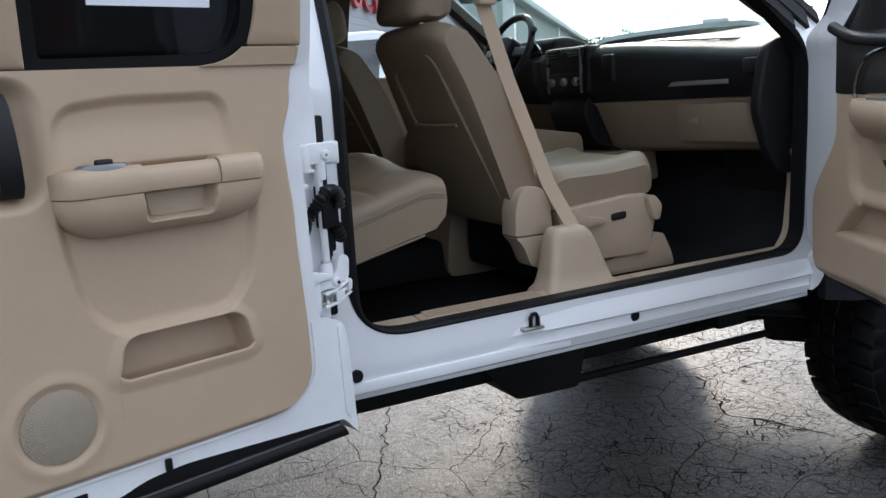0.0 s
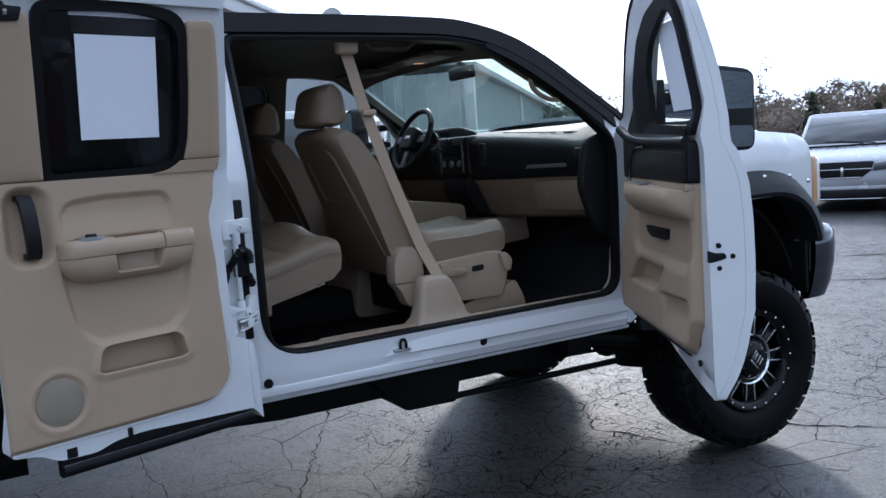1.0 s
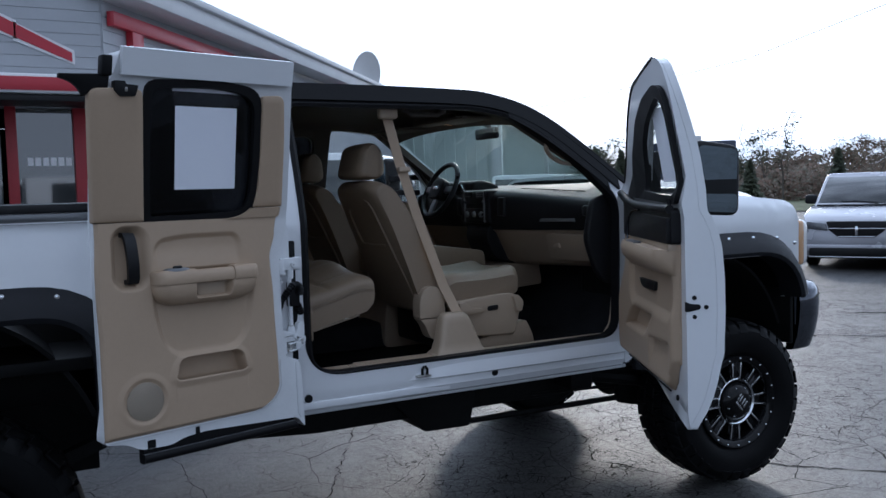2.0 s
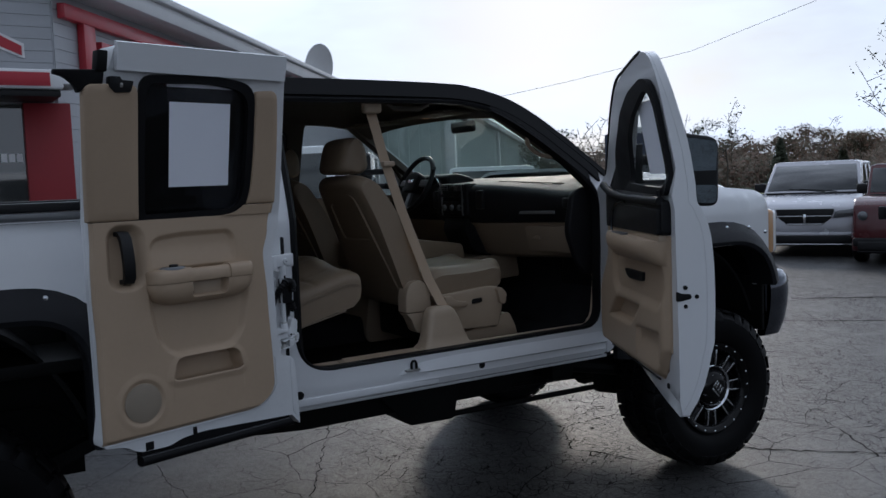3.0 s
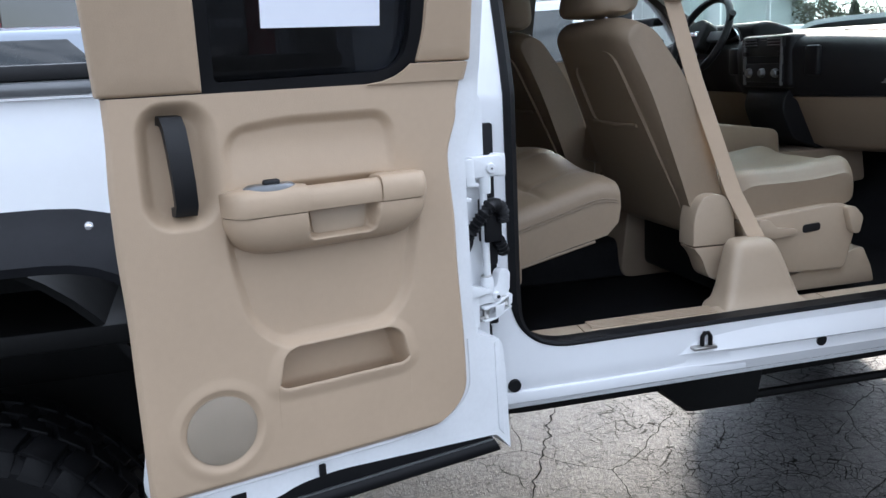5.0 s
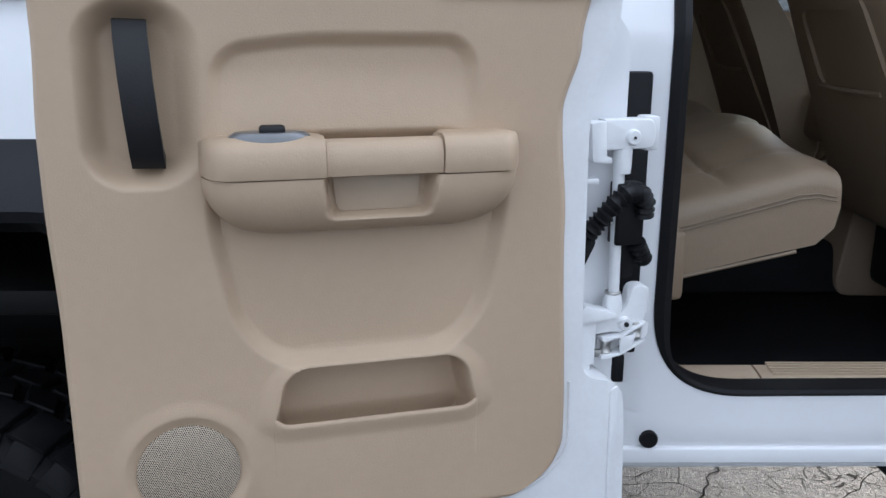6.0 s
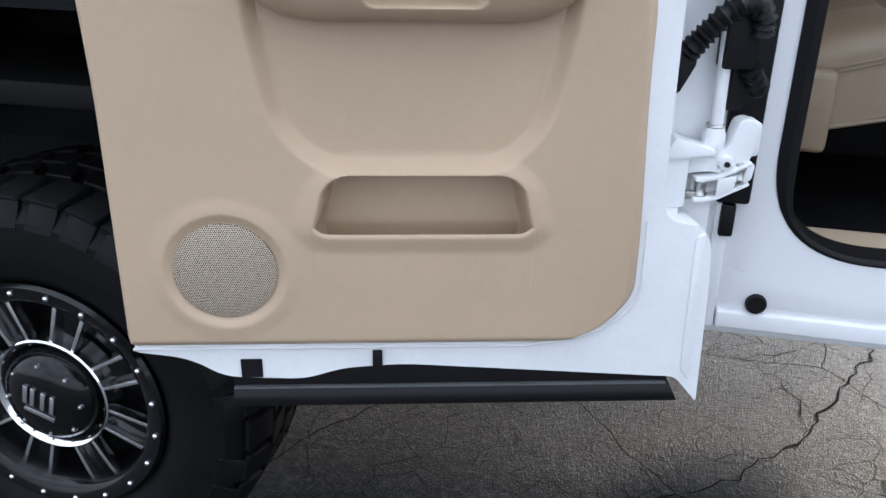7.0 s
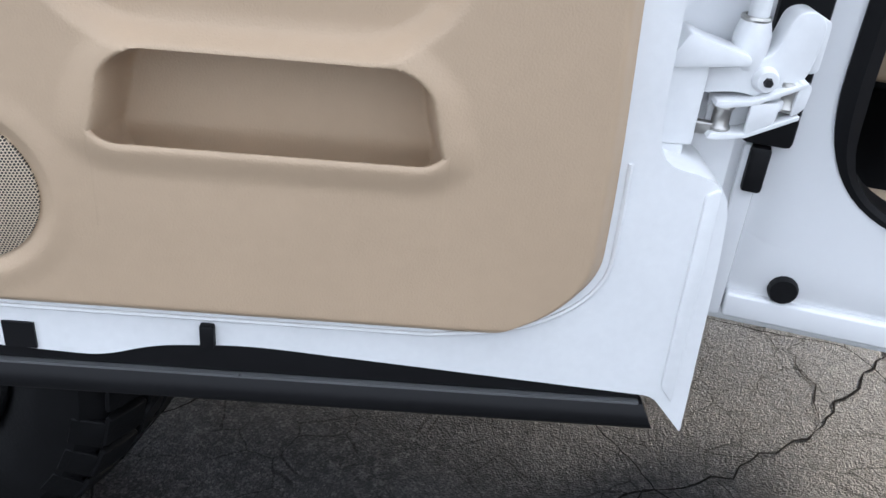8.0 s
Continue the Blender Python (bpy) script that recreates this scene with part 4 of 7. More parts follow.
def rd_panel():
    zs = [Z0 + 0.090 * (1 - math.cos(a)) for a in lin(0, math.pi / 2, 30)][:-1] + lin(Z0 + 0.090, Z1, 300)
    n = 320
    bm = bmesh.new()
    g = []
    for z in zs:
        a, b = rd_right(z), rd_left(z)
        g.append([bm.verts.new((u, trim_relief(u, z), z)) for u in lin(a, b, n)])
    for r0, r1 in zip(g, g[1:]):
        for i in range(n - 1):
            bm.faces.new((r0[i], r0[i + 1], r1[i + 1], r1[i]))
    rim = [g[0][i] for i in range(n)] + [r[-1] for r in g[1:]] + [g[-1][i] for i in range(n - 2, -1, -1)] + [r[0] for r in g[-2:0:-1]]
    low = [bm.verts.new((v.co.x, 0.036, v.co.z)) for v in rim]
    for i in range(len(rim)):
        j = (i + 1) % len(rim)
        bm.faces.new((rim[i], rim[j], low[j], low[i]))
    return bm


def rd_corner():
    """The panel's upper corner, cut round the foot of the window."""
    def win_side(z):
        k = max(0.0, min(1.0, (1.635 - z) / 0.085))
        return 0.202 + 0.110 * (1 - math.sqrt(max(0.0, 1 - k * k)))
    return solid(grid_sheet(lin(Z1 + 0.0004, 1.5825, 10), lin(0.0, 1.0, 30), lambda z, t: rd(rd_right(z) + t * (win_side(z) - rd_right(z)), 0.060 - 0.022 * (1 - smoothstep(0.0, 0.022, t * (win_side(z) - rd_right(z)))), z)), 0.006)


part("trim_panel", rd_panel(), BEIGE, rdoor, "beige moulded vinyl door panel", 60)
part("trim_panel_corner", rd_corner(), BEIGE, rdoor, "", 60)


def lip_top(u):
    e = abs(u - 0.393) - (0.140 - 0.026)
    return 1.009 + (0.0 if e < 0 else 0.026 - math.sqrt(max(0.0, 0.026 ** 2 - min(e, 0.026) ** 2)))


def lip_point(u, t):
    """Up the front of the lip, over its edge and down behind it."""
    k = min(t, 2 - t)
    z = 0.935 + (lip_top(u) - 0.935) * k
    edge = 0.1405 - abs(u - 0.393)
    w = trim_relief(u, z, False) + 0.0004 - 0.0014 * (1 - smoothstep(0.0, 0.003, edge)) - 0.002 * smoothstep(0.95, 1.0, k)
    return (u, w - (0.0035 if t > 1 else 0.0), z)


part("pocket_lip", grid_sheet(lin(0.2527, 0.5333, 110), lin(0.0, 1.0, 30) + lin(1.01, 1.6, 8), lip_point), BEIGE, rdoor, "", 70)


def pillar_cover(outline, r, name):
    """A moulded cover on the window pillar with softly rolled edges."""
    pts = rounded(outline, r, 6)
    cu, cz = sum(p for p, _ in pts) / len(pts), sum(q for _, q in pts) / len(pts)

    def ring(k, w):
        return [rd(cu + (p - cu) * (1 - k / 0.075), w, cz + (q - cz) * (1 - k / 0.21)) for p, q in pts]
    return part(name, loft([ring(0.0, 0.030), ring(0.0, 0.054), ring(0.0022, 0.0585), ring(0.006, 0.0605), ring(0.030, 0.060)]), BEIGE, rdoor, "", 50)


pillar_cover([(0.613, 1.5508), (0.780, 1.5508), (0.797, 1.75), (0.812, 1.962), (0.715, 1.968), (0.642, 1.966), (0.634, 1.86), (0.628, 1.76)], [0.004, 0.006, 0.05, 0.03, 0.01, 0.02, 0.05, 0.05], "latch_pillar_cover")
pillar_cover([(0.091, 1.5842), (0.212, 1.5842), (0.200, 1.64), (0.200, 1.76), (0.210, 1.935), (0.218, 1.968), (0.125, 1.975), (0.106, 1.82)], [0.004, 0.006, 0.03, 0.05, 0.05, 0.02, 0.03, 0.05], "hinge_pillar_cover")
part("trim_seam", box(0.615, 0.772, 0.030, 0.0545, 1.5485, 1.5515, 0.0), RUBBER, rdoor)
part("window_seal", plate(rounded([(p + (0.004 if p > 0.4 else -0.004), q + (0.004 if q > 1.8 else -0.002)) for p, q in RD_EDGE], [0.085, 0.012, 0.1, 0.045, 0.1, 0.07, 0.1], 6),
                          [rounded([(0.228, 1.572), (0.592, 1.566), (0.606, 1.76), (0.612, 1.975), (0.38, 1.986), (0.238, 1.962), (0.226, 1.74)], [0.07, 0.012, 0.1, 0.04, 0.1, 0.06, 0.1], 6)],
                          lambda p, q, d: rd(p, 0.036 + d, q), 0.018, 0.05), RUBBER, rdoor)
part("window_glass", plate(RD_WIN, [], lambda p, q, d: rd(p, 0.026 + d, q), 0.004, 0.2), TINTED, rdoor, "dark privacy glass")
part("upper_frame_rail", strap([rd(u, 0.052, 2.050) for u in lin(0.10, 0.715, 6)], (0, 0.25, 1), 0.085, 0.02), WHITE, rdoor)
def on_lean(bm):
    """Leans a piece built upright over with the window frame."""
    for v in bm.verts:
        v.co.y += lean(v.co.z)
    return bm


part("upper_latch", on_lean(prism(rounded([(0.737, 1.988), (0.703, 1.988), (0.700, 1.979), (0.660, 1.977), (0.668, 1.944), (0.716, 1.941), (0.736, 1.958)], 0.004, 3), 0.040, 0.0665, "y", 0.002)), BLACK, rdoor, "black plastic latch cover")
part("latch_bolt", on_lean(box(0.694, 0.704, 0.060, 0.0675, 1.956, 1.970, 0.002)), STEEL, rdoor)
part("top_seal_flap", on_lean(prism(rounded([(0.896, 2.000), (0.746, 2.008), (0.750, 1.960), (0.800, 1.955), (0.822, 1.935), (0.836, 1.960), (0.862, 1.980), (0.896, 1.988)], [0.003, 0.01, 0.01, 0.01, 0.008, 0.02, 0.02, 0.003], 4), 0.030, 0.050, "y", 0.004)), RUBBER, rdoor, "black rubber corner seal")
part("top_corner_seal", on_lean(box(0.742, 0.776, 0.025, 0.062, 2.000, 2.062, 0.006)), RUBBER, rdoor)
SEAL_UP = rounded([(0.0, 0.777), (0.036, 0.777), (0.039, 0.781), (0.041, 0.812), (0.0, 0.812)], 0.003, 3)
SEAL_LOW = rounded([(0.0, 0.742), (0.030, 0.741), (0.046, 0.749), (0.049, 0.764), (0.042, 0.7755), (0.0, 0.7755)], [0.002, 0.008, 0.010, 0.010, 0.002, 0.002], 4)
for nm, sec in (("bottom_seal", SEAL_UP), ("bottom_seal_lip", SEAL_LOW)):
    b = prism(sec, 0.035, 0.645, "x")
    for v in b.verts:
        if v.co.x < 0.2:
            v.co.x += 0.5 * (v.co.z - 0.742)
    part(nm, b, RUBBER, rdoor, "black rubber strip along the door bottom")
part("seal_seam", box(0.056, 0.645, 0.030, 0.0425, 0.7752, 0.7776, 0.0), GREY_PL, rdoor)
part("panel_edge_seam", tube([(rd_right(z) - 0.002, 0.043, z - 0.003) for z in lin(1.02, Z0, 24)] + [(0.30, 0.043, Z0 - 0.003), (0.77, 0.043, Z0 - 0.003)], 0.0022, 6), WHITE_IN, rdoor)
part("edge_fold", prism(rounded([(0.026, 0.78), (0.040, 0.80), (0.044, 0.995), (0.032, 1.002)], 0.004, 2), 0.040, 0.0452, "y", 0.002), WHITE_IN, rdoor)
part("latch_opening", box(0.605, 0.633, 0.042, 0.0445, 0.795, 0.822, 0.0), RUBBER, rdoor)
part("drain_clip", box(0.446, 0.459, 0.040, 0.049, 0.810, 0.834, 0.002), RUBBER, rdoor)

# armrest: grip bar between two blocks over a scooped bowl
A0, A1, ATOP, AMID = 0.209, 0.604, 1.386, 1.339


def arm_end(u, r):
    """1 along the middle, falling to 0 in a quarter round at both ends."""
    e = min(u - A0, A1 - u)
    k = max(0.0, 1 - e / r)
    return math.sqrt(max(0.0, 1 - k * k))


def rail_section(u):
    e = arm_end(u, 0.035)
    grip = smoothstep(0.318, 0.3195, u) * (1 - smoothstep(0.4608, 0.462, u))
    d = 0.052 + 0.064 * e - 0.005 * grip
    zt = ATOP - 0.010 * (1 - e) - 0.004 * grip
    pit = 0.020 * grip
    return [(u, 0.045, zt - pit), (u, min(0.074, d * 0.72), zt - pit), (u, min(0.078, d * 0.78), zt - 0.002 * grip), (u, d * 0.86, zt + 0.001), (u, d * 0.95, zt - 0.004), (u, d, zt - 0.016), (u, d + 0.001, AMID + 0.012), (u, d - 0.002, AMID + 0.001), (u, 0.045, AMID + 0.001)]


for us, nm in ((lin(A0 + 0.0005, 0.3185, 16), "armrest_block"), (lin(0.4618, A1 - 0.0005, 18), "armrest_block"), (lin(0.3197, 0.4606, 6), "armrest_grip")):
    part(nm, loft([rail_section(u) for u in us]), BEIGE, rdoor, "", 55)


def bowl_depth(u, z):
    lowz = 1.264 + 0.075 * (1 - arm_end(u, 0.10)) ** 1.2
    k = (z - lowz) / (AMID - lowz) if AMID - lowz > 1e-4 else 0.0
    d = 0.052 + 0.060 * arm_end(u, 0.05) * math.sqrt(max(0.0, 1 - (1 - min(1.0, max(0.0, k))) ** 2.2))
    if k <= 0:
        d = 0.045
    c = sdf_box(u, z, 0.395, 1.325, 0.066 + 0.10 * (z - 1.30), 0.040, 0.012)
    m = 1 - smoothstep(-0.010, 0.002, c)
    return d * (1 - m) + min(d, 0.074) * m


part("armrest_bowl", solid(grid_sheet(lin(A0, A1, 130), lin(1.262, AMID - 0.0008, 46), lambda u, z: (u, bowl_depth(u, z), z)), 0.004), BEIGE, rdoor, "", 60)
part("pull_cup_plate", prism(rounded([(0.345, 1.2925), (0.445, 1.2925), (0.450, 1.334), (0.341, 1.334)], [0.008, 0.008, 0.001, 0.001], 3), 0.072, 0.0785, "y", 0.0015), BEIGE_HARD, rdoor)
part("switch_bezel", moved(lathe([(0.0, 0.006), (0.026, 0.006), (0.030, 0.002), (0.031, -0.004)], 28, "z"), pose(0.523, 0.088, 1.386) @ Matrix.Diagonal((1.55, 0.72, 1, 1))), GREY_PL, rdoor, "grey oval window switch")
part("switch", box(0.505, 0.535, 0.082, 0.096, 1.388, 1.400, 0.004), BLACK, rdoor)
part("pull_handle", bev(strap([(0.670, 0.020, 1.510), (0.669, 0.050, 1.508), (0.668, 0.062, 1.494), (0.666, 0.070, 1.455), (0.663, 0.070, 1.41), (0.660, 0.062, 1.370), (0.659, 0.050, 1.356), (0.659, 0.020, 1.354)], (1, 0, 0.03), 0.037, 0.016), 0.006, 3, 40), BLACK, rdoor, "black plastic inside release handle")


def grille_material():
    m = mat("speaker_mesh", (0.50, 0.41, 0.31), 0.6, 0, 0.05, 8)
    nt = m.node_tree
    tc = nt.nodes.new("ShaderNodeTexCoord")
    mp = nt.nodes.new("ShaderNodeMapping")
    mp.inputs["Rotation"].default_value = (radians(90), 0, 0)
    nt.links.new(tc.outputs["Object"], mp.inputs["Vector"])

    # two offset lattices of round holes make a staggered mesh
    def vec(op, a, *rest):
        n = nt.nodes.new("ShaderNodeVectorMath")
        n.operation = op
        nt.links.new(a, n.inputs[0])
        for s, v in zip(n.inputs[1:], rest):
            s.default_value = v
        return n
    flat = vec("MULTIPLY", mp.outputs[0], (370.0, 370.0, 0.0))
    near = nt.nodes.new("ShaderNodeMath")
    near.operation = "MINIMUM"
    for k, shift in enumerate(((0.0, 0.0, 0.0), (0.5, 0.866, 0.0))):
        cell = vec("WRAP", vec("ADD", flat.outputs[0], shift).outputs[0], (0.5, 0.866, 1.0), (-0.5, -0.866, -1.0))
        nt.links.new(vec("LENGTH", cell.outputs[0]).outputs["Value"], near.inputs[k])
    r = nt.nodes.new("ShaderNodeMapRange")
    r.inputs["From Min"].default_value, r.inputs["From Max"].default_value = 0.32, 0.39
    nt.links.new(near.outputs[0], r.inputs["Value"])
    mx = nt.nodes.new("ShaderNodeMix")
    mx.data_type = "RGBA"
    b = nt.nodes["Principled BSDF"]
    src = b.inputs["Base Color"].links[0].from_socket
    mx.inputs["A"].default_value = (0.012, 0.010, 0.008, 1)
    nt.links.new(src, mx.inputs["B"])
    nt.links.new(r.outputs[0], mx.inputs["Factor"])
    nt.links.new(mx.outputs["Result"], b.inputs["Base Color"])
    return m


sp = part("speaker_grille", lathe([(0.0, 0.0065), (0.03, 0.0055), (0.054, 0.002), (0.0638, -0.001), (0.0638, -0.008)], 48), grille_material(), rdoor, "round perforated beige speaker grille")
sp.location = (0.639, 0.0600, 0.958)

# hinges between the jamb and the door
def hinge(nm, z, f):
    """A cast lever on a flanged bracket, with its pin boss and bolt; f is 1 or, turned over, -1."""
    hg = part(nm, box(0.052, 0.090, -0.030, 0.006, min(z - f * 0.055, z + f * 0.018), max(z - f * 0.055, z + f * 0.018), 0.004), WHITE_IN, rdoor, "white painted steel hinge")
    part("hinge_flange", prism(rounded([(0.085, z + f * 0.024), (0.075, z + f * 0.042), (0.060, z + f * 0.036), (0.024, z + f * 0.026), (0.022, z + f * 0.018), (0.085, z + f * 0.012)], 0.004, 2), -0.020, 0.012, "y", 0.002), WHITE_IN, hg)
    part("hinge_arm", prism(rounded([(0.060, z - f * 0.012), (0.022, z - f * 0.008), (-0.014, z - f * 0.016), (-0.032, z + f * 0.008), (-0.036, z + f * 0.052), (-0.024, z + f * 0.062), (-0.008, z + f * 0.058), (0.000, z + f * 0.024), (0.026, z + f * 0.012), (0.060, z + f * 0.010)], [0.004, 0.01, 0.012, 0.015, 0.008, 0.008, 0.01, 0.012, 0.006, 0.004], 4), -0.030, -0.004, "y", 0.005, 3), WHITE_IN, hg)
    part("pin_collar", lathe_at([(0.0115, -0.002), (0.0125, 0.0), (0.0115, 0.002), (0.009, 0.002), (0.009, -0.002)], (0.0185, -0.016, z + f * 0.050), "z"), STEEL, hg)
    part("pin_boss", lathe_at([(0.0, -0.016), (0.0135, -0.016), (0.0150, -0.010), (0.0150, 0.012), (0.0120, 0.022), (0.0, 0.022)], (0.018, -0.016, z + f * 0.026), "z"), WHITE_IN, hg)
    part("bolt_boss", lathe_at([(0.0, 0.008), (0.0085, 0.008), (0.0105, 0.004), (0.0115, -0.004)], (0.003, -0.004, z + f * 0.004), "y", 16), WHITE_IN, hg)
    part("hinge_bolt", lathe_at([(0.0, 0.0115), (0.0035, 0.0115), (0.0042, 0.008), (0.0042, 0.0)], (0.003, -0.004, z + f * 0.004), "y", 6), BLACK, hg)
    part("hinge_leaf", prism(rounded([(-0.050, z + f * 0.004), (-0.028, z + f * 0.004), (-0.030, z + f * 0.050), (-0.050, z + f * 0.050)], 0.006, 3), -0.060, -0.028, "y", 0.004), WHITE_IN, hg)
    return hg


def lathe_at(profile, at, axis, n=16):
    return moved(lathe(profile, n, axis), pose(*at))


uh = part("upper_hinge", prism(rounded([(0.052, 1.385), (-0.024, 1.385), (-0.030, 1.368), (-0.028, 1.342), (0.050, 1.341)], [0.003, 0.010, 0.008, 0.010, 0.003], 4), -0.030, -0.004, "y", 0.004, 3), WHITE_IN, rdoor, "white painted steel hinge")
part("hinge_flange", prism(rounded([(0.076, 1.381), (0.053, 1.384), (0.050, 1.333), (0.040, 1.331), (0.042, 1.324), (0.071, 1.326)], 0.003, 3), -0.024, 0.004, "y", 0.003), WHITE_IN, uh)
part("hinge_tab", box(0.058, 0.080, -0.020, 0.002, 1.293, 1.303, 0.003), WHITE_IN, uh)
part("pin_boss", lathe_at([(0.0, -0.024), (0.0125, -0.022), (0.0135, -0.010), (0.0135, 0.018), (0.0, 0.018)], (0.015, -0.016, 1.328), "z"), WHITE_IN, uh)
part("bolt_boss", lathe_at([(0.0, 0.0065), (0.0095, 0.006), (0.0115, 0.003), (0.0125, -0.004)], (0.007, -0.004, 1.359), "y", 18), WHITE_IN, uh)
part("hinge_bolt", lathe_at([(0.0, 0.008), (0.0022, 0.008), (0.0026, 0.004), (0.0026, 0.0)], (0.007, -0.004, 1.359), "y", 6), BLACK, uh)
part("hinge_leaf", box(-0.050, -0.026, -0.060, -0.028, 1.335, 1.385, 0.004), WHITE_IN, uh)
hinge("lower_hinge", 1.076, 1.0)
part("hinge_rod", tube([(0.017, -0.016, 1.118), (0.020, -0.016, 1.335)], 0.0085, 12), WHITE_IN, rdoor)
part("rod_sleeve", box(-0.018, 0.024, -0.034, -0.003, 1.200, 1.292, 0.003), RUBBER, rdoor)
part("sleeve_tab", prism(rounded([(0.004, 1.142), (-0.018, 1.145), (-0.022, 1.20), (0.002, 1.20)], 0.003, 2), -0.038, -0.024, "y", 0.002), RUBBER, rdoor)
# two plates of the check link with rollers between them
lk = part("check_link", prism(rounded([(0.012, 1.035), (-0.010, 1.046), (-0.012, 1.064), (0.012, 1.061)], 0.003, 3), 0.002, 0.006, "y", 0.0015), WHITE_IN, rdoor, "white steel door check link with rollers")
part("back_plate", prism(rounded([(0.040, 1.034), (0.014, 1.033), (-0.030, 1.058), (-0.032, 1.080), (-0.022, 1.082), (0.012, 1.062), (0.040, 1.060)], 0.005, 3), -0.018, -0.014, "y", 0.0015), WHITE_IN, lk)
part("link_end", prism(rounded([(-0.022, 1.052), (-0.032, 1.060), (-0.034, 1.080), (-0.024, 1.083)], 0.004, 3), -0.016, 0.005, "y", 0.0015), WHITE_IN, lk)
for k, dz in (("top_tongue", 0.013), ("bottom_tongue", -0.015)):
    part(k, prism(rounded([(0.042, 1.045 + dz), (0.036, 1.043 + dz), (0.010, 1.047 + dz), (-0.030, 1.066 + dz), (-0.030, 1.070 + dz), (0.012, 1.051 + dz), (0.040, 1.049 + dz)], 0.001, 2), -0.018, 0.006, "y", 0.001), WHITE_IN, lk)
part("link_web", prism(rounded([(0.006, 1.044), (-0.016, 1.056), (-0.016, 1.066), (0.006, 1.056)], 0.003, 2), -0.013, 0.001, "y", 0.001), WHITE_IN, lk)
for u, z in ((0.030, 1.046), (-0.021, 1.067)):
    part("check_roller", lathe_at([(0.0, 0.012), (0.0085, 0.012), (0.0095, 0.009), (0.0075, 0.006), (0.0075, -0.006), (0.0095, -0.009), (0.0085, -0.012), (0.0, -0.012)], (u, -0.006, z), "z", 14), STEEL, lk)
part("check_arm", prism(rounded([(0.090, 1.028), (0.038, 1.030), (0.034, 1.040), (0.090, 1.044)], 0.003, 2), -0.010, -0.002, "y", 0.0015), STEEL, lk)
part("check_bracket", box(0.058, 0.090, -0.028, 0.004, 1.005, 1.022, 0.003), WHITE_IN, rdoor)
part("boot_socket", prism(rounded([(0.084, 1.222), (0.062, 1.226), (0.060, 1.208), (0.078, 1.172), (0.086, 1.172)], 0.004, 3), -0.022, 0.004, "y", 0.003), RUBBER, rdoor)
hp = [(0.072, -0.006, 1.218), (0.064, 0.004, 1.234), (0.053, 0.010, 1.250), (0.039, 0.014, 1.268), (0.019, 0.014, 1.283), (-0.003, 0.010, 1.281), (-0.015, 0.004, 1.265), (-0.018, -0.004, 1.243)]
dense = []
for a, b in zip(hp, hp[1:]):
    dense += [Vector(a).lerp(Vector(b), k / 7) for k in range(7)]
part("wiring_boot", tube(dense, [0.0125 + 0.003 * (i % 3 == 0) - 0.0015 * (i % 3 == 1) for i in range(len(dense))], 12), RUBBER, rdoor, "black corrugated rubber wiring boot", 60)
tail = [Vector((-0.014, -0.012, 1.20)).lerp(Vector((-0.038, -0.03, 1.168)), k / 10) for k in range(11)]
part("wiring_boot_tail", tube(tail, [0.012 + 0.0025 * (i % 3 == 0) for i in range(11)], 12), RUBBER, rdoor)
part("jamb_seal", box(-0.086, -0.034, -0.012, 0.05, 0.955, 1.44, 0.006), RUBBER, truck, "black rubber jamb seal")
part("jamb_seal_foot", box(-0.074, -0.052, -0.012, 0.05, 0.90, 0.953, 0.004), RUBBER, truck)

# ---- front door, open about sixty degrees ----
FD_M = pose(1.627, 0.0, 0, 0, 0, 242.2)


def fd(u, y, z):
    return (u, y - 0.17 * max(0.0, z - 1.50), z)


def fd_outer(p, q):
    """The door skin's bulge below the belt and its step in to the window frame."""
    return along([(0.716, 0.047), (0.842, 0.105), (0.93, 0.130), (1.01, 0.148), (1.16, 0.155), (1.29, 0.155), (1.38, 0.149), (1.45, 0.135), (1.485, 0.120), (1.525, 0.102), (1.62, 0.112), (1.72, 0.115), (2.08, 0.088)], q)


FD_TOP = [(1.140, 1.50), (1.110, 1.97), (1.06, 2.075), (0.985, 2.106), (0.86, 2.090), (0.70, 2.058), (0.545, 2.025), (0.378, 1.908), (0.17, 1.705), (0.0, 1.585), (0.0, 1.0)]
FD_OUT = rounded([(0.03, 0.842), (1.165, 0.722), (1.165, 0.95)] + FD_TOP, [0.03, 0.015, 0.2, 0.05, 0.08, 0.05, 0.05, 0.08, 0.08, 0.08, 0.1, 0.1, 0.04, 0.1], 4)
FD_WIN = rounded([(0.34, 1.585), (1.105, 1.565), (1.085, 1.90), (1.05, 1.968), (0.975, 1.990), (0.78, 1.955), (0.62, 1.885), (0.44, 1.735)], [0.03, 0.03, 0.05, 0.03, 0.05, 0.08, 0.08, 0.06], 4)
fdoor = part("front_door", plate(FD_OUT, [FD_WIN], lambda p, q, d: fd(p, fd_outer(p, q) - d, q), 0.03, 0.05, 0.07), WHITE, truck, "open front passenger door, white with beige and black trim")
fdoor.matrix_local = FD_M
FD_HOLE = rounded([(0.16, 0.87), (1.05, 0.86), (1.06, 1.50), (0.33, 1.50), (0.31, 1.30), (0.18, 1.08)], 0.03, 3)


def fd_frame(p, q, d):
    o = fd_outer(p, q) - 0.031
    foot = 0.842 - 0.1057 * (p - 0.03)
    inner = min(o - 0.002, 0.012 + 0.036 * smoothstep(1.56, 1.64, q) + 0.060 * (1 - smoothstep(0.0, 0.065, q - foot)))
    return fd(p, o + (inner - o) * d, q)


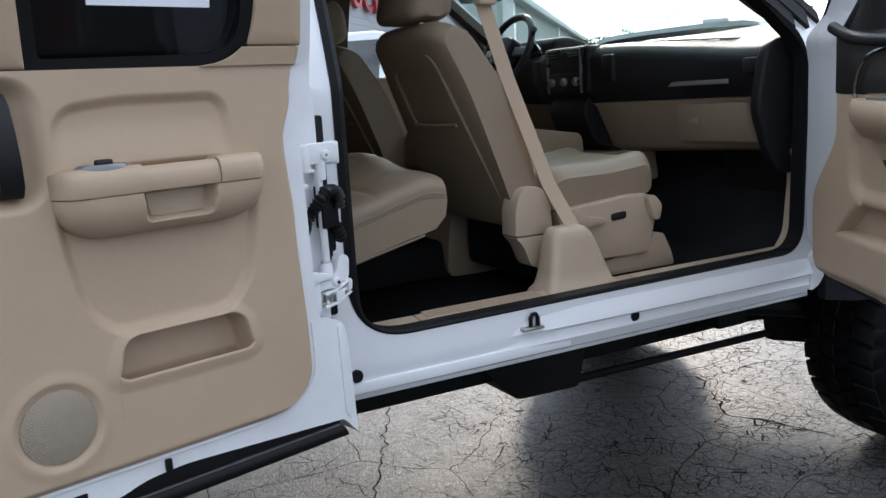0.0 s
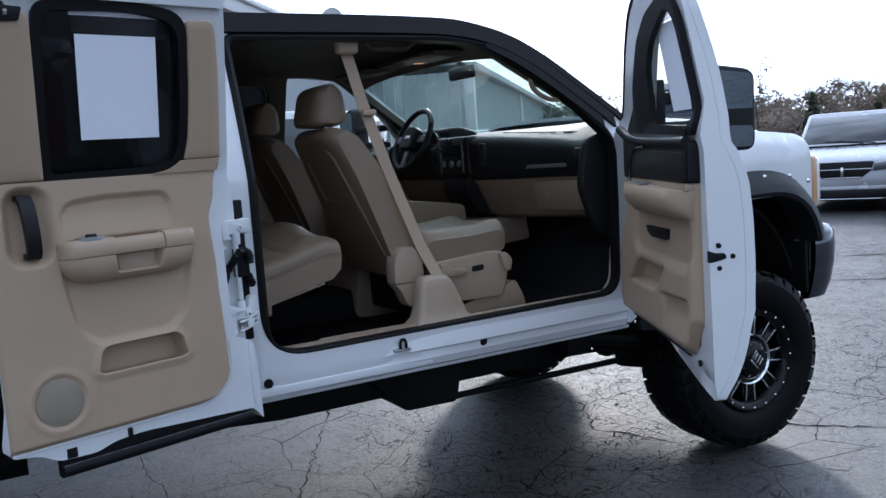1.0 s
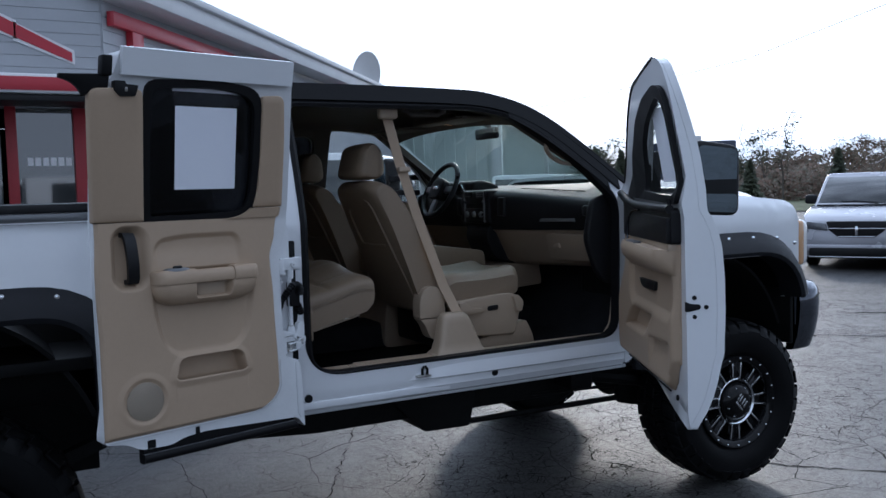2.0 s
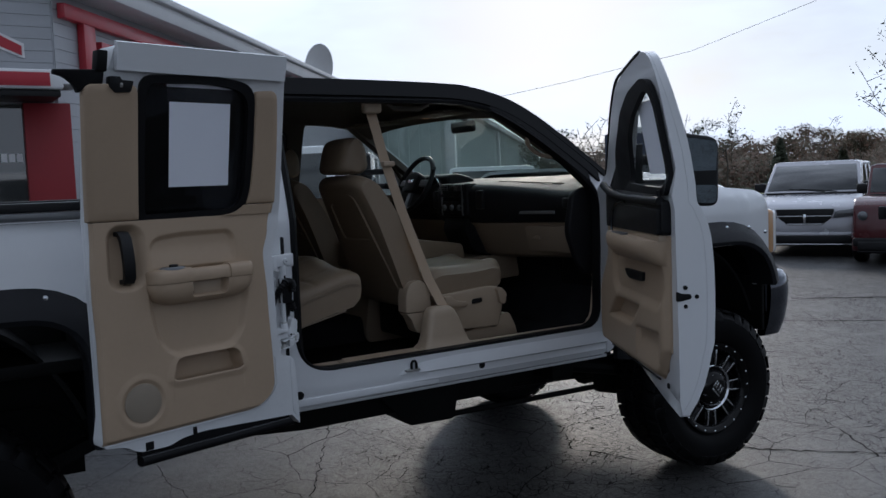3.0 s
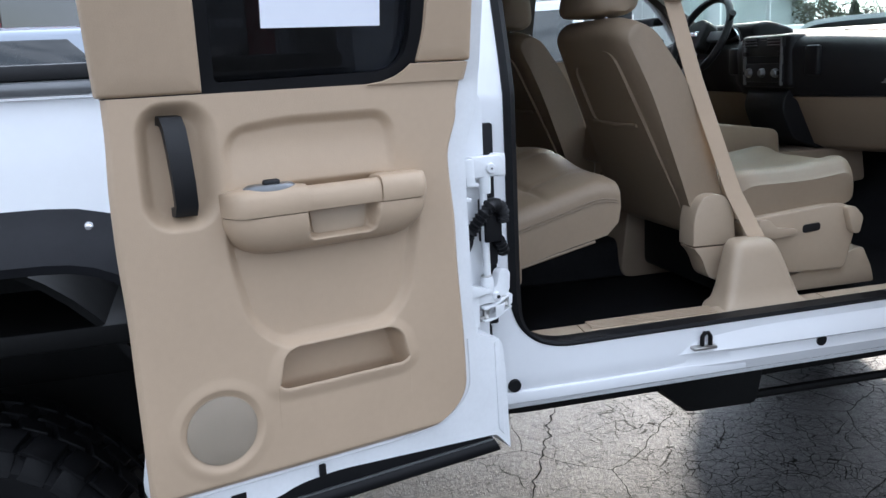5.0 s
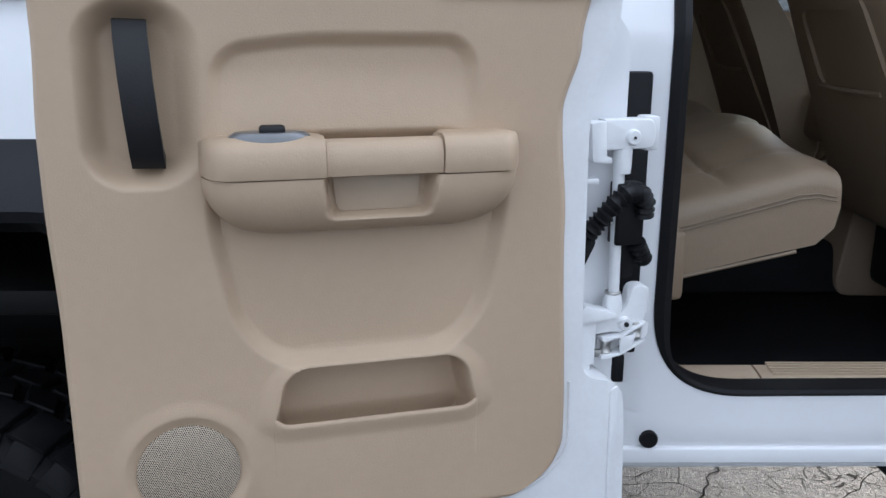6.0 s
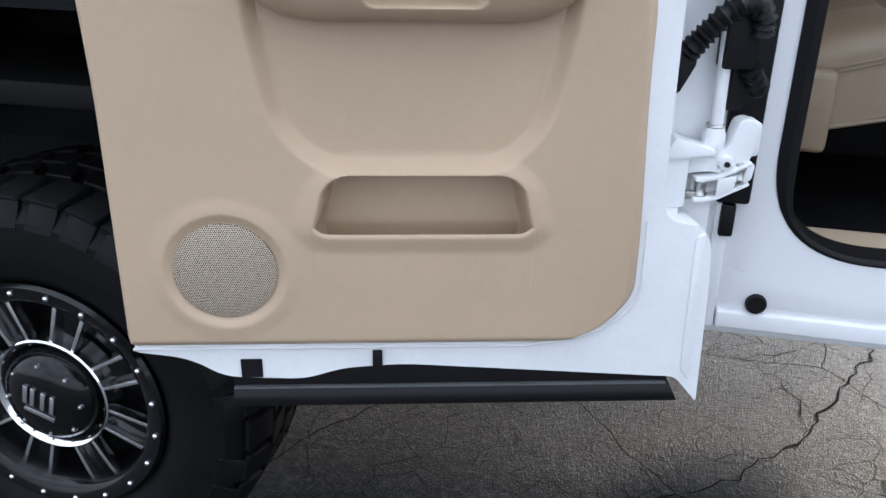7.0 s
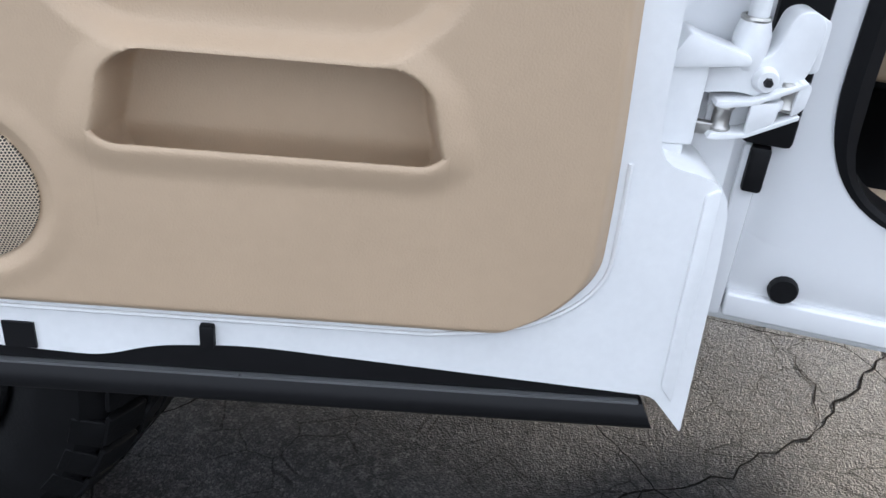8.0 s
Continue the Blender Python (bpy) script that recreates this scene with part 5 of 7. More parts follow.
part("inner_frame", plate(FD_OUT, [FD_HOLE, FD_WIN], fd_frame, 1.0, 0.05, 0.07), WHITE, fdoor, "white painted door edge")


def fd_front(z):
    """The panel's front edge, which runs forward below the armrest."""
    k = max(0.0, min(1.0, (0.93 - z) / 0.10))
    return 0.105 + 0.155 * smoothstep(1.06, 1.30, z) + 0.10 * (1 - math.sqrt(1 - k * k))


def fd_relief(u, z):
    y = -0.012
    y += 0.030 * (1 - smoothstep(0.0, 0.03, min(u - fd_front(z), 1.09 - u, z - 0.838 - 0.12 * smoothstep(0.96, 1.09, u) ** 2)))
    y += 0.042 * (1 - smoothstep(-0.010, 0.004, sdf_box(u - 1.3 * (z - 1.04), z, 0.53, 1.042, 0.19, 0.056, 0.03)))
    y += 0.022 * (1 - smoothstep(-0.006, 0.006, sdf_box(u, z - 0.05 * (u - 0.88), 0.875, 0.94, 0.155, 0.075, 0.012))) * smoothstep(0.86, 0.97, z)
    y += 0.020 * (1 - smoothstep(-0.01, 0.04, sdf_box(u, z, 0.72, 1.215, 0.33, 0.085, 0.06)))
    return y


def fd_panel_point(k, t):
    """Across the panel by k and up it by t."""
    u = 0.105 + 0.99 * k
    z = (0.832 + 0.12 * smoothstep(0.96, 1.09, u) ** 2) * (1 - t) + 1.40 * t
    u = fd_front(z) + (1.095 - fd_front(z)) * k
    return fd(u, fd_relief(u, z), z)


bm = grid_sheet(lin(0.0, 1.0, 160), lin(0.0, 1.0, 120), fd_panel_point)
solid(bm, 0.012)
part("trim_panel", bm, BEIGE, fdoor, "beige moulded door panel with map pocket", 60)
part("upper_trim", prism(rounded([(0.275, 1.402), (1.10, 1.402), (1.095, 1.535), (0.60, 1.540), (0.38, 1.556), (0.275, 1.590)], [0.01, 0.02, 0.02, 0.05, 0.05, 0.02], 4), -0.026, 0.02, "y", 0.008, 3), DASH, fdoor, "black vinyl upper door trim")
part("trim_ledge", tube([fd(u, -0.022, z) for u, z in smooth_line([(0.280, 1.592), (0.38, 1.560), (0.55, 1.541), (0.80, 1.535), (1.09, 1.532)])], 0.017, 10), DASH, fdoor)
part("trim_pad", prism(rounded([(0.47, 1.405), (1.085, 1.405), (1.085, 1.500), (0.66, 1.508), (0.53, 1.495), (0.48, 1.45)], [0.005, 0.01, 0.01, 0.03, 0.03, 0.03], 4), -0.040, 0.0, "y", 0.006, 2), DASH, fdoor)
rings = []
for u in lin(0.435, 1.085, 28):
    e = (smoothstep(0.0, 0.07, u - 0.430) * (0.70 + 0.30 * smoothstep(0.0, 0.35, 1.15 - u))) ** 0.6
    d = 0.012 + 0.070 * e * smoothstep(-0.002, 0.07, 1.085 - u) ** 0.5
    zt = 1.392 - 0.02 * (u - 0.43)
    rings.append([(u, 0.0, zt), (u, -0.008 - d * 0.88, zt), (u, -0.008 - d, zt - 0.022), (u, -0.008 - d * 0.92, zt - 0.06), (u, -0.008 - d * 0.45, 1.287 + 0.02 * (1 - e)), (u, 0.0, 1.275 + 0.03 * (1 - e))])
part("armrest", loft(rings), BEIGE, fdoor, "", 55)
part("armrest_top", prism(rounded([(0.48, 1.388), (1.085, 1.376), (1.085, 1.402), (0.48, 1.414)], 0.004, 2), -0.034, 0.0, "y", 0.003), BEIGE_HARD, fdoor)
part("switch_plate", prism(rounded([(0.56, -0.078), (0.72, -0.078), (0.72, -0.045), (0.56, -0.045)], 0.012, 3), 1.384, 1.394, "z", 0.002), GREY_PL, fdoor)
part("release_handle", prism(rounded([(0.545, 1.228), (0.81, 1.234), (0.802, 1.196), (0.61, 1.192), (0.568, 1.206)], [0.006, 0.008, 0.014, 0.014, 0.01], 3), -0.018, 0.012, "y", 0.005, 2), BLACK, fdoor, "black recessed door release")
part("chrome_trim_arc", tube([(u, -0.044, z) for u, z in smooth_line([(0.50, 1.298), (0.458, 1.330), (0.442, 1.375), (0.440, 1.425), (0.458, 1.468), (0.500, 1.500), (0.57, 1.516), (0.66, 1.522)])], 0.0055, 8), CHROME_DIM_REFLECT, fdoor)
part("frame_edge_seal", tube([fd(u, 0.050, z) for u, z in smooth_line([(0.06, 1.62), (0.17, 1.712), (0.378, 1.915), (0.545, 2.032), (0.70, 2.066), (0.86, 2.092), (0.95, 2.104)])], 0.007, 8), RUBBER, fdoor)
gl = part("window_glass", plate(FD_WIN, [], lambda p, q, d: fd(p, 0.072 - d, q), 0.004, 0.2), CLEAR, fdoor)
gl.visible_shadow = False
part("window_seal", plate(rounded([(0.32, 1.575), (1.118, 1.55), (1.098, 1.91), (1.058, 1.985), (0.972, 2.004), (0.77, 1.968), (0.61, 1.898), (0.43, 1.745)], 0.04, 4), [rounded([(0.60, 1.60), (1.088, 1.58), (1.068, 1.885), (1.036, 1.940), (0.985, 1.956), (0.89, 1.925), (0.76, 1.872), (0.66, 1.79)], 0.04, 4)],
                          lambda p, q, d: fd(p, 0.014 + 0.030 * smoothstep(1.56, 1.64, q) - d, q), 0.02, 0.04), RUBBER, fdoor, "black rubber window seal")
part("mirror_patch", prism(rounded([(0.25, 1.585), (0.48, 1.575), (0.48, 1.72), (0.40, 1.70)], 0.02, 3), 0.0, 0.06, "y", 0.006), DASH, fdoor)
part("lock_pin", tube([(1.06, -0.02, 1.54), (1.06, -0.024, 1.572)], 0.008, 8), BLACK, fdoor)
for y, z in ((0.042, 1.210), (0.042, 1.140), (0.085, 1.175)):
    part("latch_screw", moved(lathe([(0.0, 0.006), (0.008, 0.005), (0.009, 0.0)], 10, "x"), pose(1.153, y, z)), RUBBER, fdoor)
part("latch", prism(rounded([(0.010, 1.158), (0.030, 1.160), (0.062, 1.168), (0.066, 1.176), (0.060, 1.186), (0.030, 1.188), (0.010, 1.196)], 0.003, 2), 1.14, 1.158, "x", 0.002), RUBBER, fdoor, "black door latch")
part("shut_face_pressing", box(1.135, 1.1565, 0.028, 0.11, 1.04, 1.075, 0.004), WHITE_IN, fdoor)
part("drain_plug", moved(lathe([(0.0, -0.008), (0.010, -0.006), (0.012, 0.0)], 12), pose(1.05, 0.008, 0.818)), RUBBER, fdoor)
part("panel_foot_seam", tube([(0.22, 0.006, 0.828), (0.95, 0.006, 0.822)], 0.0035, 8), RUBBER, fdoor)
# towing mirror on its two arms
mh = part("mirror_housing", prism(rounded([(0.270, 1.485), (0.475, 1.475), (0.480, 1.79), (0.275, 1.825)], 0.045, 4), 0.27, 0.38, "x", 0.02, 3), BLACK, fdoor, "black folding towing mirror")
for nm, q, r in (("mirror_pane", [(0.288, 1.595), (0.464, 1.59), (0.466, 1.775), (0.290, 1.80)], 0.028), ("blind_spot_pane", [(0.286, 1.50), (0.462, 1.49), (0.463, 1.575), (0.287, 1.58)], 0.02)):
    zc = sum(z for _, z in q) / 4
    part(nm, moved(prism(rounded(q, r, 4), -0.004, 0.004, "x"), pose(0.382, 0, zc, 0, 7, 0) @ pose(0, 0, -zc)), MIRROR, mh)
for z in (1.585, 1.70):
    part("mirror_arm", box(0.285, 0.36, 0.10, 0.30, z - 0.024, z + 0.024, 0.01), BLACK, mh)
part("mirror_base", prism(rounded([(0.12, 1.56), (0.38, 1.555), (0.38, 1.78), (0.30, 1.74)], 0.02, 3), 0.085, 0.125, "y", 0.01), BLACK, mh)

# the other towing mirror, on the far door
lm = part("left_mirror_housing", prism(rounded([(2.265, 1.53), (2.48, 1.52), (2.485, 1.835), (2.27, 1.87)], 0.045, 4), 1.42, 1.53, "x", 0.02, 3), BLACK, truck, "black folding towing mirror")
part("mirror_pane", prism(rounded([(2.285, 1.63), (2.468, 1.625), (2.47, 1.82), (2.287, 1.845)], 0.028, 4), 1.416, 1.424, "x"), MIRROR, lm)
part("blind_spot_pane", prism(rounded([(2.283, 1.545), (2.466, 1.535), (2.467, 1.61), (2.284, 1.615)], 0.02, 4), 1.416, 1.424, "x"), MIRROR, lm)
for z in (1.62, 1.72):
    part("mirror_arm", box(1.44, 1.50, 1.90, 2.30, z - 0.02, z + 0.02, 0.01), BLACK, lm)

# price sheets taped to the glass in clear sleeves
SLEEVE = glass("clear_plastic_sleeve", (0.85, 0.87, 0.95), 0.08)


def sticker(fn, u0, u1, z0, z1, m, label, head):
    t = empty("window_sticker", label, "price sheet")
    t.matrix_world = m
    part("paper", grid_sheet(lin(u0, u1, 8), lin(z0, z1, 8), lambda u, z: fn(u, 0.0, z), 0.0012), PAPER, t)
    part("tape_strip", grid_sheet(lin(u0 - 0.012, u1 + 0.012, 6), lin(z1 + head, z1 + head + 0.012, 3), lambda u, z: fn(u, 0.003, z), 0.001), TAPE, t)
    sl = part("sleeve", plate([(u0 - 0.008, z1 + 0.004), (u1 + 0.008, z1 + 0.004), (u1 + 0.008, z1 + head), (u0 - 0.008, z1 + head)], [], lambda p, q, d: fn(p, 0.001 + d, q), 0.001, 0.05), SLEEVE, t)
    sl.visible_shadow = False


sticker(lambda u, w, z: rd(u + 0.06 * (z - 1.79), 0.031 + w, z), 0.286, 0.511, 1.653, 1.925, RD_M, "white price sheet in a clear sleeve on dark rear glass", 0.046)
sticker(lambda u, w, z: fd(u, 0.058 - w - 0.008 * math.sin(9 * u), z), 0.80, 1.085, 1.635, 1.92, FD_M, "white price sheet taped inside the front door glass", 0.03)

# ---- cabin ----
def seat(name, m, trims=True):
    """A bucket seat; local y 0 is its outboard side, with the levers and covers if trims."""
    W = 0.53
    prof = rounded([(0.70, 1.075), (0.80, 1.205), (1.06, 1.205), (1.212, 1.228), (1.236, 1.18), (1.232, 1.10), (1.16, 1.08), (0.80, 1.07)], [0.03, 0.05, 0.1, 0.04, 0.04, 0.03, 0.03, 0.03], 4)

    def crowned(ys, f, squeeze):
        rings = []
        for y in ys:
            t = abs(2 * y / W - 1)
            e = (1 - t ** 6)
            rings.append([f(p, q, y, e, t) for p, q in squeeze])
        return loft(rings)

    cx, cz = 0.95, 1.14
    ys = [W * 0.5 * (1 - math.cos(a)) for a in lin(0.0, math.pi, 22)]
    cush = crowned(ys, lambda p, q, y, e, t: (cx + (p - cx) * (0.86 + 0.14 * e), y, cz + (q - cz) * (0.70 + 0.30 * e) + (0.022 * smoothstep(0.35, 0.75, t) * (1 - smoothstep(0.85, 1, t)) if q > 1.15 else 0)), resample(prof, 0.04))
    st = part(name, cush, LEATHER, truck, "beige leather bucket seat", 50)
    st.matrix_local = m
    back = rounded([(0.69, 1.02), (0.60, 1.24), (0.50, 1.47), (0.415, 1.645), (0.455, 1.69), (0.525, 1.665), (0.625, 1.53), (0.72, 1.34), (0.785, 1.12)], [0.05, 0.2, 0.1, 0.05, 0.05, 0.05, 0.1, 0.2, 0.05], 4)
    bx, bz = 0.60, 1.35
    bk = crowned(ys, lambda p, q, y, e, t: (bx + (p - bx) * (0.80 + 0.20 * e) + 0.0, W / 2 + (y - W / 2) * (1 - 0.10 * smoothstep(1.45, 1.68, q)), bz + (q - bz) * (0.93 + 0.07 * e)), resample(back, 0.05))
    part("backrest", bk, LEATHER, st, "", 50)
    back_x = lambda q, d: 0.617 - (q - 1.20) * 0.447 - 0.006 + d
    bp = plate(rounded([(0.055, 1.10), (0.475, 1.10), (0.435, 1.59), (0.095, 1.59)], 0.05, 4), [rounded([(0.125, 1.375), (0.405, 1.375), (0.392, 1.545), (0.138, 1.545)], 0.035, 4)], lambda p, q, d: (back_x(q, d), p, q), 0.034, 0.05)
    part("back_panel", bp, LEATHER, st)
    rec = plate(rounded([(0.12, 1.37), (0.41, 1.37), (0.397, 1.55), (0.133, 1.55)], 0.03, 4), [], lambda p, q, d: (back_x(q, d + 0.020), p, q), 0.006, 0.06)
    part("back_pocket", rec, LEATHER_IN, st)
    part("pocket_edge", tube([(back_x(q, 0.0), p, q) for p, q in ((0.12, 1.374), (0.265, 1.370), (0.41, 1.374))], 0.006, 8), LEATHER, st)
    hr = []
    for y in lin(0.0, 1.0, 14):
        t = abs(2 * y - 1)
        k = (1 - t ** 3.2) ** 0.5 if t < 1 else 0.0
        k = 0.45 + 0.55 * k
        sec = rounded([(0.385, 1.69), (0.43, 1.845), (0.50, 1.868), (0.555, 1.82), (0.565, 1.71), (0.52, 1.685)], 0.045, 4)
        hr.append([(0.48 + (p - 0.48) * k, 0.265 + (y - 0.5) * 0.30, 1.775 + (q - 1.775) * (0.75 + 0.25 * k)) for p, q in sec])
    part("headrest", loft(hr), LEATHER, st, "", 50)
    for y in (0.20, 0.33):
        part("headrest_post", tube([(0.48, y, 1.64), (0.475, y, 1.72)], 0.007, 8), CHROME, st)
    if trims:
        part("side_shield", prism(rounded([(0.79, 1.090), (1.085, 1.112), (1.16, 1.108), (1.196, 1.065), (1.178, 0.98), (1.152, 0.908), (0.963, 0.914), (0.83, 0.93)], [0.02, 0.03, 0.02, 0.03, 0.03, 0.015, 0.02, 0.03], 4), -0.025, 0.03, "y", 0.012, 3), BEIGE_HARD, st, "beige plastic seat side shield with lever slot")
        part("recliner_lever", prism(rounded([(0.835, 1.088), (0.875, 1.086), (0.90, 1.060), (0.968, 1.052), (0.968, 1.036), (0.895, 1.030), (0.845, 1.038)], [0.012, 0.01, 0.01, 0.006, 0.006, 0.01, 0.01], 3), -0.045, -0.022, "y", 0.005), BEIGE_HARD, st)
        part("seat_switch", prism(rounded([(1.000, 1.058), (1.060, 1.062), (1.060, 1.038), (1.000, 1.034)], 0.009, 3), -0.030, -0.02, "y", 0.002), BLACK, st)
        part("adjuster_knob", prism(rounded([(1.135, 1.102), (1.165, 1.105), (1.198, 1.070), (1.186, 1.018), (1.160, 1.022), (1.150, 1.060)], 0.014, 3), -0.048, -0.02, "y", 0.006), BEIGE_HARD, st)
        part("recliner_cover", prism(rounded([(0.626, 1.032), (0.628, 1.12), (0.654, 1.178), (0.726, 1.178), (0.756, 1.12), (0.762, 1.03)], [0.004, 0.04, 0.05, 0.05, 0.04, 0.004], 5), -0.04, 0.04, "y", 0.010, 3), BEIGE_HARD, st, "beige plastic recliner cover")
        part("recliner_foot", prism(rounded([(0.628, 1.028), (0.761, 1.026), (0.756, 0.925), (0.714, 0.922), (0.678, 0.936), (0.654, 1.0)], [0.006, 0.004, 0.01, 0.02, 0.02, 0.03], 4), -0.036, 0.04, "y", 0.010, 3), BEIGE_HARD, st)
    part("seat_base", prism(rounded([(0.75, 0.86), (1.12, 0.86), (1.12, 1.09), (0.75, 1.09)], 0.03, 3), 0.05, W - 0.05, "y", 0.01), CHASSIS, st)
    part("seat_rail", prism(rounded([(0.88, 0.85), (1.285, 0.85), (1.272, 0.898), (1.238, 0.965), (1.205, 0.962), (1.150, 0.935), (0.965, 0.896), (0.88, 0.89)], 0.012, 3), -0.005, 0.06, "y", 0.006), BEIGE_HARD, st)
    return st


seat("passenger_seat", pose(0.008, 0.255, 0))
seat("driver_seat", pose(0.05, 1.19, 0), False)
# centre fold-down seat and console
part("centre_console", prism(rounded([(0.70, 0.80), (0.74, 1.10), (1.12, 1.20), (1.705, 1.200), (1.725, 1.07), (1.40, 1.05), (1.33, 0.80)], [0.05, 0.05, 0.05, 0.025, 0.02, 0.05, 0.05], 4), 0.80, 1.17, "y", 0.02, 3), BEIGE_SHADED, truck, "floor console between the front seats, in the shaded beige")
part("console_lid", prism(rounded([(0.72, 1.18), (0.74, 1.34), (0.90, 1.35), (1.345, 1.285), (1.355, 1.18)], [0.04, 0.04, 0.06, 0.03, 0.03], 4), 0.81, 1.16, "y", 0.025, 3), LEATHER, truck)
# rear bench: the cushion rises to its front edge and is crowned across
def bench_crown(y):
    t = abs(2 * y - 1)
    return 0.052 * (1 - t ** 2.2) + 0.010 * math.cos(6 * math.pi * y) * (1 - t ** 8)


def bench_top(x, y):
    """Height of the cushion's top, y from 0 to 1 across."""
    t = abs(2 * y - 1)
    puff = 0.010 * math.sin(math.pi * min(1.0, max(0.0, (x + 0.02) / 0.22))) - 0.012 * math.exp(-((x - 0.205) / 0.010) ** 2) - 0.008 * math.exp(-((y - 0.30) / 0.008) ** 2) - 0.008 * math.exp(-((y - 0.70) / 0.008) ** 2) - 0.006 * math.exp(-((y - 0.12) / 0.008) ** 2)
    roll = 0.030 * (1 - math.sqrt(max(0.0, 1 - ((t - 0.955) / 0.045) ** 2))) if t > 0.955 else 0.0
    nose = 0.030 * max(0.0, (x - 0.33) / 0.088) ** 2
    return 1.135 + 0.285 * x + bench_crown(y) + puff * (1 - t ** 6) - roll - nose


bys = [0.5 * (1 - math.cos(a)) for a in lin(0.0, math.pi, 90)]
bn = []
for y in bys:
    yy = 0.24 + 1.5 * y
    t = abs(2 * y - 1)
    tuck = 0.012 * t ** 20
    low = [(0.420, yy, 1.165), (0.412, yy, 1.122), (0.378, yy, 1.088), (0.28, yy, 1.054 + tuck), (0.05, yy, 0.996 + tuck), (-0.06, yy, 0.985 + tuck)]
    bn.append([(x, yy, bench_top(x, y)) for x in lin(-0.06, 0.418, 60)] + low)
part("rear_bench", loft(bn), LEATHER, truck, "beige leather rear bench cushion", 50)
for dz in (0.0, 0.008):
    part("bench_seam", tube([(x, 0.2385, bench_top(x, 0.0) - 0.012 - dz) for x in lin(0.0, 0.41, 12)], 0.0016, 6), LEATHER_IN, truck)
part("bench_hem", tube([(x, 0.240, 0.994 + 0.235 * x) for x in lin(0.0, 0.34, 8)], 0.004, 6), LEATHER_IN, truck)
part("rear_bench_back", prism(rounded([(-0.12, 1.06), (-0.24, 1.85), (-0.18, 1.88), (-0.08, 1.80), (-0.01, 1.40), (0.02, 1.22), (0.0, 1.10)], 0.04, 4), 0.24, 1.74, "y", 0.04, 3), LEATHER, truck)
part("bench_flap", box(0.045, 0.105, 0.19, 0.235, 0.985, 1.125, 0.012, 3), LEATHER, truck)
part("rear_quarter_trim", box(-0.24, -0.03, 0.09, 0.17, 0.84, 2.0, 0.03, 3), HEADLINER, truck)
# belt anchor box on the sill, belt, top anchor
def tower_ring(z, x0, x1, y0, y1, r):
    return [(p, q, z) for p, q in rounded([(x0, y0), (x1, y0), (x1, y1), (x0, y1)], r, 5)]


part("belt_tower", loft([tower_ring(*row) for row in ((0.868, 0.640, 0.925, 0.060, 0.19, 0.02), (0.880, 0.646, 0.915, 0.064, 0.188, 0.02), (0.892, 0.662, 0.897, 0.080, 0.186, 0.025), (0.93, 0.674, 0.885, 0.088, 0.184, 0.03), (1.015, 0.692, 0.850, 0.098, 0.182, 0.03),
                                                      (1.040, 0.698, 0.838, 0.104, 0.180, 0.03), (1.054, 0.708, 0.824, 0.114, 0.176, 0.025), (1.059, 0.720, 0.808, 0.126, 0.170, 0.02))]), BEIGE_HARD, truck, "beige plastic belt tower on the sill", 50)
part("seat_belt", strap([(0.515, 0.262, 1.975), (0.575, 0.265, 1.76), (0.66, 0.262, 1.50), (0.76, 0.215, 1.18), (0.80, 0.150, 1.045)], (1, 0.0, 0.28), 0.048, 0.003), BEIGE, truck, "beige woven seat belt")
part("belt_guide", box(0.56, 0.62, 0.235, 0.275, 1.715, 1.740, 0.008), BEIGE_HARD, truck)
part("belt_top_anchor", box(0.465, 0.555, 0.215, 0.262, 1.955, 2.03, 0.015, 3), BEIGE_HARD, truck)
part("grab_handle", tube(smooth_line([(1.325, 0.155, 1.850), (1.335, 0.175, 1.815), (1.375, 0.185, 1.778), (1.43, 0.180, 1.750), (1.475, 0.155, 1.742)]), 0.011, 8), BEIGE_HARD, truck, "beige pillar grab handle")
part("roof_grab_handle", tube([(0.62, 0.30, 2.01), (0.66, 0.30, 1.985), (0.80, 0.30, 1.985), (0.84, 0.30, 2.01)], 0.012, 8), HEADLINER, truck)
for y in (0.5, 1.25):
    part("sun_visor", box(1.02, 1.22, y - 0.05, y + 0.35, 1.985, 2.0, 0.006), HEADLINER, truck)

# dashboard: a section swept across, standing further back in the middle
def dash_sec(y, pts):
    push = -0.20 * smoothstep(0.25, 0.85, y) * (1 - 0.45 * smoothstep(1.12, 1.3, y))
    hump = 0.045 * smoothstep(0.2, 0.85, y)
    out = []
    for x, z in pts:
        if z < 1.45 or x < 1.7:
            out.append((x + (push if x < 1.9 else 0), y, z + (hump if z > 1.45 else 0)))
        else:
            # the top rises to the foot of the windscreen
            s = abs(2 * y / 1.98 - 1)
            k = (z - 1.545) / 0.50
            glass_x = 2.13 - 0.92 * k - 0.33 * s ** 2.2 * (1 - 0.55 * k)
            out.append((min(x, glass_x), y, z))
    return out


DTOP = [(1.62, 1.40), (1.585, 1.45), (1.578, 1.52), (1.588, 1.545), (1.612, 1.562), (1.64, 1.572), (2.15, 1.648), (2.15, 1.40)]
part("dashboard_top", loft([dash_sec(y, DTOP) for y in lin(0.10, 1.88, 24)]), DASH, truck, "dark grey vinyl upper dashboard", 45)
DLOW = [(1.62, 1.397), (2.1, 1.397), (2.1, 1.20), (1.78, 1.195), (1.72, 1.22), (1.64, 1.38)]
part("dashboard_lower", loft([dash_sec(y, DLOW) for y in lin(0.13, 1.86, 20)]), BEIGE_SHADED, truck, "beige lower dashboard", 45)
